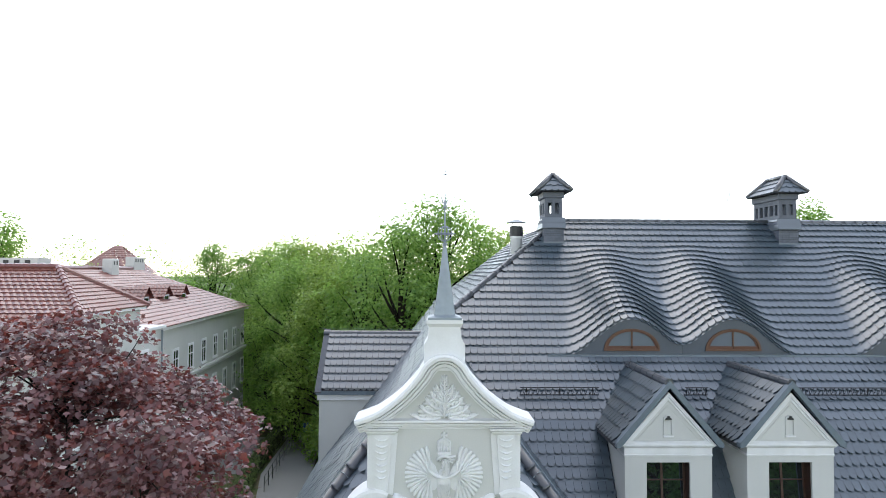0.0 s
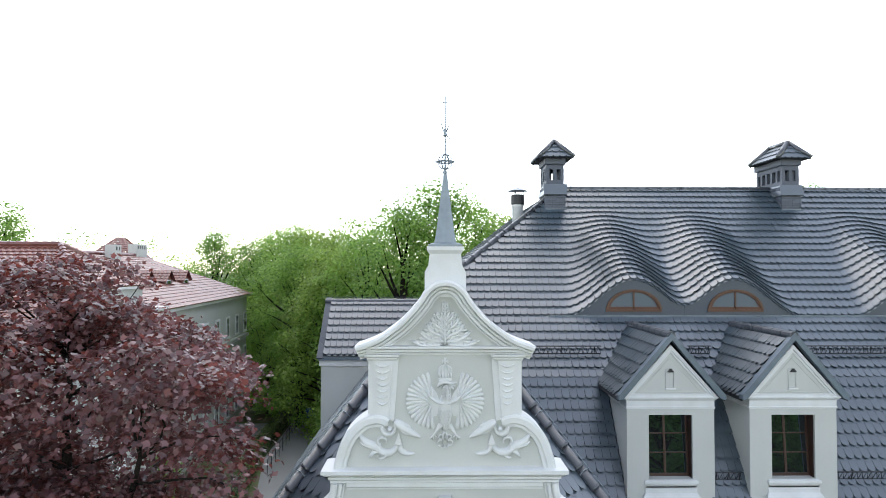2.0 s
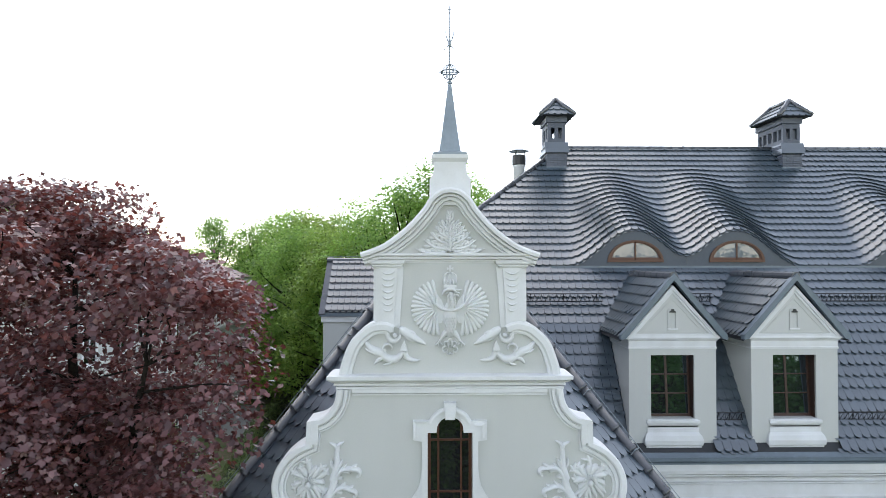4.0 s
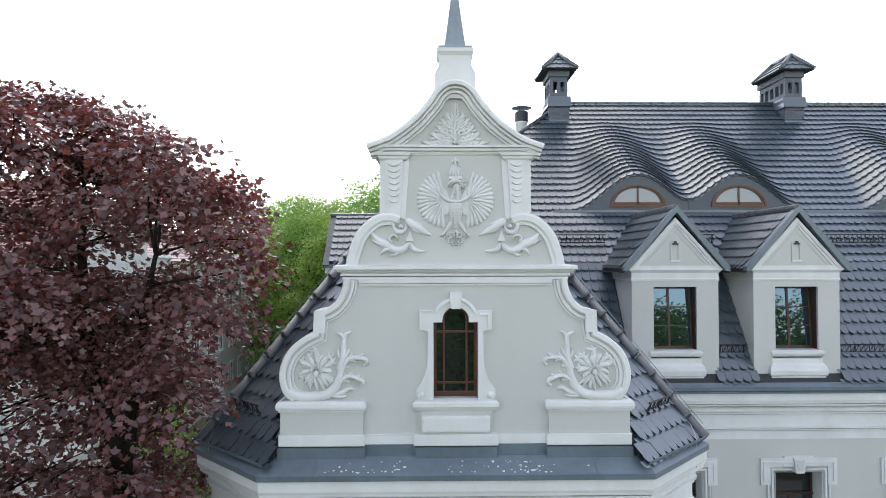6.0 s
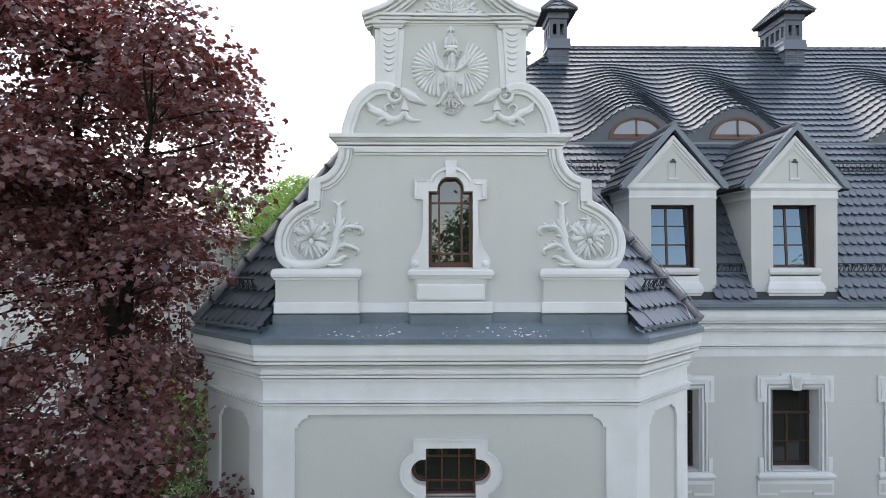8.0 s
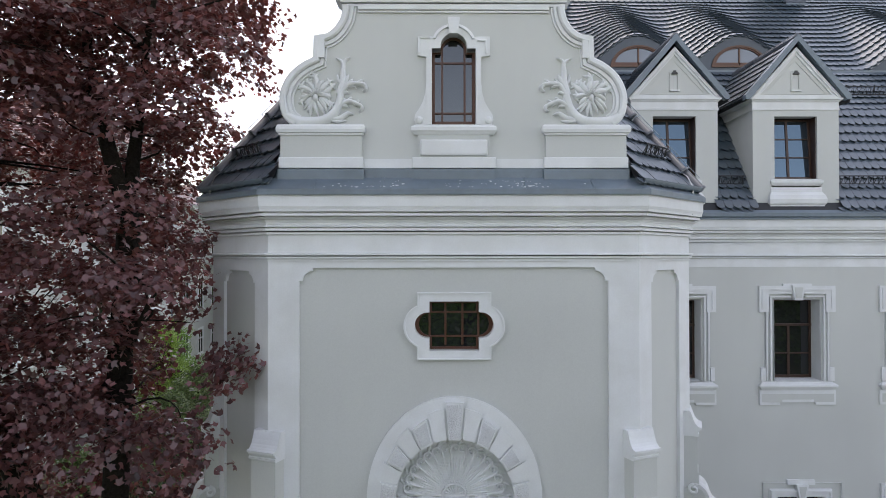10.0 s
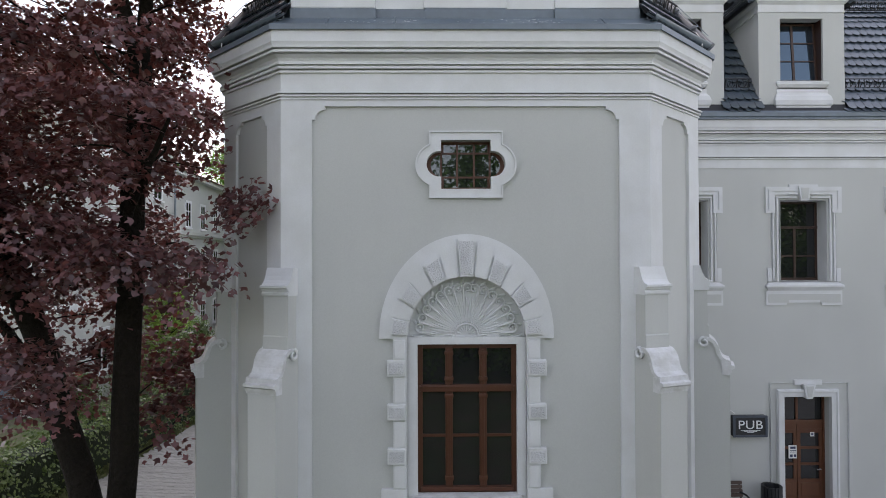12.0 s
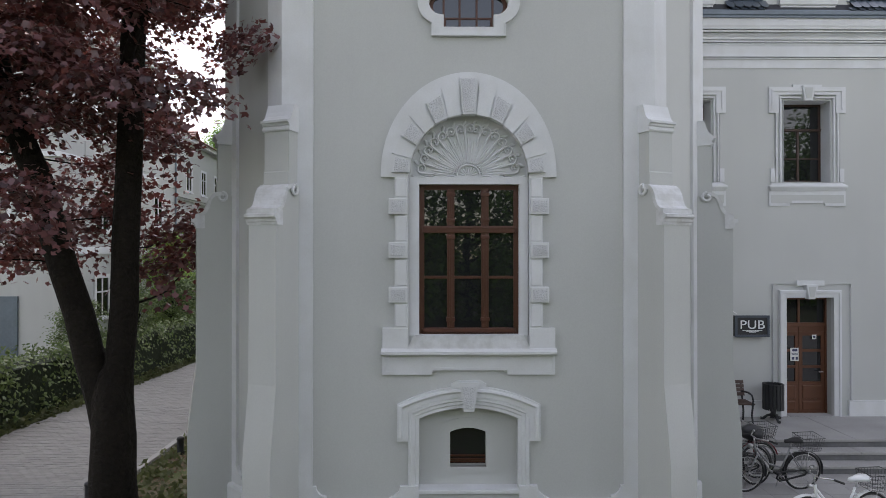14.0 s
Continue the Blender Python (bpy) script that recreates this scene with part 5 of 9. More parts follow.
    part("sill", sweep(bmesh.new(), [(-0.55, 0.05), (-0.55, 0.0), (0.55, 0.0), (0.55, 0.05)], [(-0.05, 10.34), (0.0, 10.34), (0.03, 10.38), (0.05, 10.41), (0.05, 10.46), (0.0, 10.49), (-0.05, 10.5)], m, flat=True), M_TRIM, d)
    part("sill_core", box(bmesh.new(), -0.55, 0.55, 0.0, 0.1, 10.34, 10.495, m), M_TRIM, d)
    part("apron", sweep(bmesh.new(), [(-0.56, 0.05), (-0.56, 0.0), (0.56, 0.0), (0.56, 0.05)], [(-0.05, 9.84), (0.06, 9.85), (0.06, 9.90), (0.09, 9.93), (0.10, 10.03), (0.07, 10.13), (0.02, 10.2), (0.02, 10.3), (-0.05, 10.34)], m, flat=True), M_TRIM, d, "white bulging apron under the sill")
    part("apron_core", box(bmesh.new(), -0.56, 0.56, 0.0, 0.1, 9.84, 10.34, m), M_TRIM, d)
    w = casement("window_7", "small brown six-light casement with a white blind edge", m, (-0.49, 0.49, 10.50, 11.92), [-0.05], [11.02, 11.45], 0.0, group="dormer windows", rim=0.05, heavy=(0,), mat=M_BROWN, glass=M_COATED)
    for ch in w.children:              # the sashes stand tilted inwards at the top
        ch.matrix_basis = m @ Matrix.Translation((0, 0.20, 10.50)) @ pose(0, 0, 0, -4.5) @ Matrix.Translation((0, 0, -10.50)) @ m.inverted() @ ch.matrix_basis
    for s in (-1, 1):
        part("jamb", box(bmesh.new(), s * 0.50 - 0.02, s * 0.50 + 0.02, 0.06, 0.45, 10.48, 11.96, m), M_BROWN, w)
    # dark board in place of a shaded room
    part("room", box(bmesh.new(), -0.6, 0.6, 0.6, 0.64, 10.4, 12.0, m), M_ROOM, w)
    return d


for c in DORM:
    dormer(c)

# ---- eyebrow windows in the main roof ----
for n_eye, c in enumerate(EYES):
    e = thing("eyebrow_window", "low arched golden-brown window under a swept eyebrow of tiles", "window", "eyebrow windows", "structure")
    m = frame_at(c, EYE_Y - 0.06)
    z0 = up_z(EYE_Y) + 0.02
    lo, hi = (-1.6, 1.412) if n_eye == 0 else (-1.412, 1.6) if n_eye == 1 else (-1.6, 1.6)
    xs = [lo + (hi - lo) * i / 40 for i in range(41)]
    top = [(x, z0 - 0.02 + max(0.02, bump_at(c + x, EYE_Y))) for x in xs]
    arch_o = [(-0.72, z0 + 0.10), (0.72, z0 + 0.10)] + arc(0, z0 + 0.10, 0.72, 8, 172, 20, rz=0.53)
    outline = [(lo, z0 - 0.3), (hi, z0 - 0.3)] + top[::-1]
    part("front", plate(bmesh.new(), outline, [arch_o], 0.0, 0.05, m), M_SLATE, e, "dark slate-grey sheet front")
    part("frame", plate(bmesh.new(), [(-0.78, z0 + 0.05), (0.78, z0 + 0.05)] + arc(0, z0 + 0.06, 0.78, 4, 176, 20, rz=0.60), [[(-0.71, z0 + 0.10), (0.71, z0 + 0.10)] + arc(0, z0 + 0.09, 0.71, 8, 172, 20, rz=0.53)], -0.04, 0.04, m), M_OAK, e)
    part("glazing_bar", box(bmesh.new(), -0.02, 0.02, -0.02, 0.03, z0 + 0.1, z0 + 0.60, m), M_OAK, e)
    part("sash", plate(bmesh.new(), [(-0.71, z0 + 0.10), (0.71, z0 + 0.10)] + arc(0, z0 + 0.09, 0.71, 8, 172, 20, rz=0.53), [[(-0.66, z0 + 0.18), (0.66, z0 + 0.18)] + arc(0, z0 + 0.10, 0.66, 12, 168, 20, rz=0.48)], -0.02, 0.03, m), M_WOOD, e, "dark brown sash")
    part("pane", plate(bmesh.new(), arch_o, [], 0.012, 0.02, m), M_BLIND, e)
part("flashing", box(bmesh.new(), 3.2, EAST, EYE_Y - 0.14, EYE_Y - 0.02, up_z(EYE_Y) - 0.09, up_z(EYE_Y) - 0.03), M_SHEET, main_roof)

# ---- chimneys ----
def chimney(x0, x1, y0, y1):
    """Slate-clad stack with vent slots and a tiled hood."""
    ch = thing("chimney", "slate-clad chimney with vent slots and a tiled hood", "chimney", "chimneys", "structure")
    zb = up_z(y0) - 0.2
    part("core", box(bmesh.new(), x0 + 0.02, x1 - 0.02, y0 + 0.02, y1 - 0.02, zb - 0.5, 17.92), M_JOINT, ch)
    verts, faces = [], []
    def bricks(axis, fixed, lo, hi, outward):
        z, row = zb + 0.08, 0
        while z < 17.86:
            p = lo - (0.12 if row % 2 else 0)
            while p < hi - 0.01:
                a, b = max(lo, p) + 0.005, min(hi, p + 0.24) - 0.005
                if b - a > 0.03:
                    k = len(verts)
                    f0, f1 = fixed, fixed + outward * 0.02
                    for f in (f0, f1):
                        for q, zz in ((a, z), (b, z), (b, z + 0.065), (a, z + 0.065)):
                            verts.append((q, f, zz) if axis == "x" else (f, q, zz))
                    faces.extend([[k + 4, k + 5, k + 6, k + 7], [k, k + 1, k + 5, k + 4], [k + 1, k + 2, k + 6, k + 5], [k + 2, k + 3, k + 7, k + 6], [k + 3, k, k + 4, k + 7]])
                p += 0.24
            z += 0.075
            row += 1
    bricks("x", y0 + 0.02, x0, x1, -1)
    bricks("y", x0 + 0.02, y0, y1, -1)
    bricks("y", x1 - 0.02, y0, y1, 1)
    tagged(raw("bricks", verts, faces, M_BRICK, ch, "blue-grey slate bricks"), kind="stuff")
    # tiled skirt
    sk = [(x0 - 0.05, y0 - 0.05), (x1 + 0.05, y0 - 0.05), (x1 + 0.05, y1 + 0.05), (x0 - 0.05, y1 + 0.05)]
    bm = bmesh.new()
    t0 = [bm.verts.new((x, y, 17.62)) for x, y in sk]
    t1 = [bm.verts.new((x0 + 0.06 if i in (0, 3) else x1 - 0.06, y0 + 0.06 if i in (0, 1) else y1 - 0.06, 18.02)) for i in range(4)]
    for i in range(4):
        bm.faces.new((t0[i], t0[(i + 1) % 4], t1[(i + 1) % 4], t1[i]))
    bm.faces.new(t0); bm.faces.new(t1)
    part("skirt", bm, M_TILE, ch)
    for lo, hi, fy in ((x0 - 0.05, x1 + 0.05, y0 - 0.05),):
        k = 5
        wd = (hi - lo) / k
        for r in range(2):
            for i in range(k):
                a = lo + wd * (i + 0.5)
                zz, yy = 17.63 + 0.17 * r, fy + 0.05 * r
                pts = [(-0.5, 0.1), (-0.38, 0.02), (0, -0.02), (0.38, 0.02), (0.5, 0.1), (0.5, 1.1), (-0.5, 1.1)]
                bm = bmesh.new()
                f = [bm.verts.new((a + u * wd, yy - 0.035 + 0.05 * v, zz + v * 0.17)) for u, v in pts]
                g = [bm.verts.new((a + u * wd, yy - 0.012 + 0.05 * v, zz + v * 0.17)) for u, v in pts]
                bm.faces.new(f); bm.faces.new(g[::-1])
                for q in range(7):
                    bm.faces.new((f[q], f[(q + 1) % 7], g[(q + 1) % 7], g[q]))
                part("tile", bm, M_TILE, ch)
    # vented upper part: posts between dark openings
    u0, u1, v0, v1 = x0 + 0.05, x1 - 0.05, y0 + 0.05, y1 - 0.05
    nx, ny = 2, max(2, int(round((v1 - v0) / 0.32)))
    part("lower_band", plate(bmesh.new(), [(u0, v0), (u1, v0), (u1, v1), (u0, v1)], [[(u0 + 0.08, v0 + 0.08), (u1 - 0.08, v0 + 0.08), (u1 - 0.08, v1 - 0.08), (u0 + 0.08, v1 - 0.08)]], -17.98, -18.12, Matrix(((1, 0, 0, 0), (0, 0, 1, 0), (0, -1, 0, 0), (0, 0, 0, 1)))), M_BRICK, ch)
    part("upper_band", plate(bmesh.new(), [(u0, v0), (u1, v0), (u1, v1), (u0, v1)], [[(u0 + 0.08, v0 + 0.08), (u1 - 0.08, v0 + 0.08), (u1 - 0.08, v1 - 0.08), (u0 + 0.08, v1 - 0.08)]], -18.48, -18.66, Matrix(((1, 0, 0, 0), (0, 0, 1, 0), (0, -1, 0, 0), (0, 0, 0, 1)))), M_BRICK, ch)
    posts = [(u0 + (u1 - u0) * i / nx, v) for i in range(nx + 1) for v in (v0, v1)] + [(u, v0 + (v1 - v0) * i / ny) for i in range(1, ny) for u in (u0, u1)]
    for px, py in posts:
        px, py = min(max(px, u0 + 0.05), u1 - 0.05), min(max(py, v0 + 0.05), v1 - 0.05)
        part("post", box(bmesh.new(), px - 0.055, px + 0.055, py - 0.055, py + 0.055, 18.10, 18.50), M_BRICK, ch)
    part("moulding", box(bmesh.new(), u0 - 0.06, u1 + 0.06, v0 - 0.06, v1 + 0.06, 18.64, 18.86, None, 0.02), M_BRICK, ch)
    # hood
    h0, h1, g0, g1 = u0 - 0.27, u1 + 0.27, v0 - 0.27, v1 + (0.27 if v1 - v0 < 1.5 else 0.0)
    cxm, zt, ze = (h0 + h1) / 2, 19.40, 18.84
    run = (h1 - h0) / 2
    ya, yb = (g0 + run * 0.75, g1 - run * 0.75) if g1 - g0 > 2 * run * 0.75 else ((g0 + g1) / 2, (g0 + g1) / 2 + 0.01)
    bm = bmesh.new()
    c4 = [(h0, g0, ze), (h1, g0, ze), (h1, g1, ze), (h0, g1, ze)]
    r2 = [(cxm, ya, zt), (cxm, yb, zt)]
    quad(bm, c4[0], c4[1], r2[0]); quad(bm, c4[1], c4[2], r2[1], r2[0]); quad(bm, c4[2], c4[3], r2[1]); quad(bm, c4[3], c4[0], r2[0], r2[1]); quad(bm, *c4)
    part("hood", bm, M_UNDER, ch)
    def hood_face(p, q, r, s):
        p, q, r, s = map(Vector, (p, q, r, s))
        verts, faces = [], []
        rows = 3
        for j in range(rows):
            k = max(1, int(((q - p).length * (1 - j / rows) + (s - r).length * j / rows) / 0.2))
            for i in range(k):
                lip = [(0, 0.3), (0.12, 0.05), (0.5, -0.04), (0.88, 0.05), (1, 0.3), (1, 1.15), (0, 1.15)]
                nn = (q - p).cross(r - p).normalized()
                nn = nn if nn.z > 0 else -nn
                b0 = len(verts)
                for drop in (0.0, 0.03):
                    for u, v in lip:
                        t = min((j + v) / rows, 1.0)
                        a, b = p.lerp(r, t), q.lerp(s, t)
                        verts.append(a.lerp(b, (i + u) / k) + nn * (0.05 - 0.03 * v - drop))
                faces.append([b0 + z for z in range(7)])
                faces.extend([[b0 + z, b0 + z + 7, b0 + z + 8, b0 + z + 1] for z in range(4)])
        tagged(raw("hood_tiles", verts, faces, M_TILE, ch), kind="stuff")
    hood_face(c4[0], c4[1], r2[0], r2[0]); hood_face(c4[3], c4[0], r2[1], r2[0]); hood_face(c4[1], c4[2], r2[0], r2[1])
    for a, b in ((c4[0], r2[0]), (c4[1], r2[0]), (c4[3], r2[1]), (c4[2], r2[1]), (r2[0], r2[1])):
        part("hip_cap", tube(bmesh.new(), [Vector(a) + Vector((0, 0, 0.03)), Vector(b) + Vector((0, 0, 0.05))], 0.082, 10), M_CAP, ch, "", True)
    part("apron_flashing", box(bmesh.new(), x0 - 0.03, x1 + 0.03, y0 - 0.05, y0 + 0.03, zb + 0.0, zb + 0.24), M_SHEET, ch)
    return ch


chimney(3.72, 4.40, 20.62, 21.75)
chimney(11.63, 12.30, 20.62, 22.35)


# ---- ground and road ----
M_GROUND = material("trodden_grass", (0.07, 0.10, 0.03), 0.95, vary=0.5, grain=20, stain=0.6, bump=0.6, bump_scale=30, second=(0.12, 0.10, 0.06), depth=0.03)
M_ROAD = material("grey_paving", (0.25, 0.25, 0.245), 0.85, vary=0.12, grain=30, stain=0.5, bump=0.3, bump_scale=60)
M_STEP = material("pale_step_stone", (0.335, 0.33, 0.318), 0.85, vary=0.26, grain=30, stain=1.4, bump=0.2)
M_BARK = material("dark_maple_bark", (0.015, 0.012, 0.009), 0.95, spec=0.2, vary=0.7, grain=18, stain=3, bump=1.0, bump_scale=16, streak=0.5, depth=0.07)
M_RED_LEAF = leaf_material("purple_maple_leaf", (0.036, 0.023, 0.025), (0.225, 0.115, 0.12), 0.32, 0.28, (0.42, 0.095, 0.065))
M_GREEN_LEAF = leaf_material("fresh_green_leaf", (0.12, 0.25, 0.045), (0.37, 0.56, 0.13), 0.6, 0.5)
M_HEDGE_LEAF = leaf_material("hedge_leaf", (0.045, 0.085, 0.022), (0.19, 0.26, 0.08), 0.28, 0.3)

bm = bmesh.new()
quad(bm, (-900, -400, G - 0.02), (900, -400, G - 0.02), (900, 1500, G - 0.02), (-900, 1500, G - 0.02))
tagged(part("ground", bm, M_GROUND, None, "worn grass ground"), category="ground", kind="structure")

yard = thing("pavement", "grey paved yard before the wing", "pavement", "", "structure")
part("yard", box(bmesh.new(), 4.3, 30, -6, 13.95, G - 0.1, G), M_STEP, yard)
road = thing("road", "grey block-paved lane", "road", "", "structure")
bm = bmesh.new()
path_l = [(-10.9, -10), (-10.2, 14.5), (-9.4, 25), (-11.2, 40), (-13.2, 50), (-13.6, 63)]
path_r = [(-6.0, -10), (-6.0, 14.5), (-5.6, 25), (-7.2, 40), (-9.3, 50), (-10.2, 63)]
for i in range(len(path_l) - 1):
    quad(bm, (*path_l[i], G), (*path_r[i], G), (*path_r[i + 1], G), (*path_l[i + 1], G))
quad(bm, (-18.6, 50, G + 0.004), (-14.2, 50, G + 0.004), (-14.4, 61, G + 0.004), (-18.8, 61, G + 0.004))
part("lane", bm, M_ROAD, road)

# steps before the door
rng_step = random.Random(12)
# dark from stains, and from nosing shade mixed into the base colour
M_RISER = material("stained_shaded_riser", (0.15, 0.152, 0.155), 0.9, vary=0.35, grain=18, stain=2.5, bump=0.4, streak=0.15)
steps = thing("steps", "three pale stone steps and a landing at the door", "steps", "", "structure")
for k, (y, z) in enumerate(((12.28, 0.665), (11.98, 0.50), (11.68, 0.335))):
    x = 4.6
    while x < 16:                       # each tread in long slabs that overhang a stained, shade-darkened riser
        w = rng_step.uniform(1.5, 2.1)
        part("tread", box(bmesh.new(), x, min(16, x + w) - 0.006, y - 0.035 + rng_step.uniform(-0.006, 0.006), 13.96 if k == 0 else y + 0.32, z - 0.055, z + rng_step.uniform(-0.003, 0.003), None, 0.012), M_STEP, steps)
        x += w
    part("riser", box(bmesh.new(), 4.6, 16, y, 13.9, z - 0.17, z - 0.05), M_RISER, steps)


def leaf_cloud(name, centres, normals, size, per, spread, mat, parent, label="", lobes=5, flat=0.35, seed=1, jitter=0.34):
    """Leaves round twig ends: each a small lobed blade of its own."""
    rng = np.random.default_rng(seed)
    n = len(centres) * per
    c = np.repeat(np.asarray(centres, float), per, 0)
    nn = np.repeat(np.asarray(normals, float), per, 0)
    off = np.clip(rng.normal(0, 1, (n, 3)), -1.9, 1.9) * spread
    off -= nn * (off * nn).sum(1, keepdims=True) * (1 - flat)
    c = c + off
    nn = nn + rng.normal(0, jitter, (n, 3))
    nn /= np.linalg.norm(nn, axis=1, keepdims=True)
    t = rng.normal(0, 1, (n, 3))
    t -= nn * (t * nn).sum(1, keepdims=True)
    t /= np.linalg.norm(t, axis=1, keepdims=True)
    b = np.cross(nn, t)
    sz = size * rng.uniform(0.65, 1.25, n)
    if lobes == 5:
        shape = [(0, -0.5), (0.3, -0.3), (0.55, 0.1), (0.2, 0.14), (0, 0.62), (-0.2, 0.14), (-0.55, 0.1), (-0.3, -0.3)]
    elif lobes == 4:
        shape = [(0, -0.55), (0.33, 0.02), (0, 0.6), (-0.33, 0.02)]
    else:
        shape = [(0, -0.55), (0.3, -0.1), (0.22, 0.3), (0, 0.6), (-0.22, 0.3), (-0.3, -0.1)]
    k = len(shape)
    v = np.empty((n, k, 3))
    for i, (x, y) in enumerate(shape):
        droop = -0.18 * (x * x + y * y)
        v[:, i] = c + (t * x + b * y + nn * droop) * sz[:, None]
    me = bpy.data.meshes.new(name)
    me.vertices.add(n * k)
    me.vertices.foreach_set("co", v.ravel().astype(np.float32))
    me.loops.add(n * k)
    me.loops.foreach_set("vertex_index", np.arange(n * k, dtype=np.int32))
    me.polygons.add(n)
    me.polygons.foreach_set("loop_start", (np.arange(n) * k).astype(np.int32))
    me.materials.append(mat)
    me.update(calc_edges=True)
    ob = new(name, me)
    ob.parent = parent
    return tagged(ob, label)


def limb(bm, start, end, r0, r1, bend=0.3, k=7, seed=0, sides=8):
    rng = random.Random(seed)
    a, b = Vector(start), Vector(end)
    side = Vector((rng.uniform(-1, 1), rng.uniform(-1, 1), rng.uniform(-0.2, 0.5))) * bend
    pts = [a.lerp(b, t) + side * math.sin(math.pi * t) + Vector((rng.uniform(-1, 1), rng.uniform(-1, 1), 0)) * 0.03 * (0 < t < 1) for t in [i / k for i in range(k + 1)]]
    tube(bm, pts, [r0 + (r1 - r0) * i / k for i in range(k + 1)], sides)
    return pts


# ---- the purple maple ----
maple = thing("maple_tree", "large purple-leaved maple with a forked dark trunk", "tree", at=(0, 0, 0))
TX, TY = -4.88, 9.0
bm = bmesh.new()
tube(bm, [(TX, TY, G - 0.1), (TX - 0.01, TY, 0.5), (TX - 0.03, TY - 0.01, 1.1), (TX - 0.02, TY, 1.7), (TX - 0.04, TY, 2.3), (TX - 0.05, TY, 2.6), (TX - 0.05, TY, 2.85)], [0.38, 0.335, 0.31, 0.295, 0.27, 0.19, 0.04], 16)
part("trunk", bm, M_BARK, maple, "", True)
rng = random.Random(4)
stems = []


def stem(a, b, r0, r1, bend, seed):
    bm = bmesh.new()
    stems.append(limb(bm, a, b, r0, r1, bend, 8, seed, 12))
    part("stem", bm, M_BARK, maple, "", True)
    return stems[-1][-1]


e1 = stem((TX - 0.06, TY, 1.6), (-6.42, TY - 0.1, 6.6), 0.215, 0.17, 0.08, 2)
e2 = stem((TX + 0.05, TY + 0.02, 1.6), (-4.68, TY + 0.3, 9.4), 0.20, 0.16, 0.06, 3)
e3 = stem(e1, (-6.9, TY, 10.2), 0.18, 0.11, 0.2, 4)
stem(e3, (-8.6, TY + 0.6, 13.0), 0.11, 0.03, 0.4, 5)
stem(e3, (-6.3, TY - 0.8, 13.6), 0.10, 0.03, 0.4, 6)
stem(e2, (-5.6, TY + 0.8, 13.8), 0.13, 0.03, 0.35, 7)
stem(e2, (-4.0, TY - 0.3, 12.6), 0.12, 0.03, 0.3, 8)
stem(e1, (-9.0, TY - 0.8, 9.0), 0.12, 0.03, 0.4, 9)
stem((-4.95, TY + 0.2, 6.8), (-3.7, TY - 1.0, 8.3), 0.09, 0.02, 0.2, 10)
stem((-6.12, TY, 5.0), (-8.4, TY + 1.5, 6.2), 0.10, 0.02, 0.3, 11)
BOUND = ([3.0, 6.7, 8.5, 10.2, 11.0, 11.8, 12.8, 13.6, 14.25, 15.15, 16.2], [-0.385, -0.385, -0.385, -0.375, -0.31, -0.29, -0.272, -0.305, -0.395, -0.47, -0.62])   # crown's edge, as a share of the depth
CC, CR = Vector((-6.7, 10.2, 9.5)), (5.7, 4.7, 6.5)
cent, norm = [], []
nrng = np.random.default_rng(7)
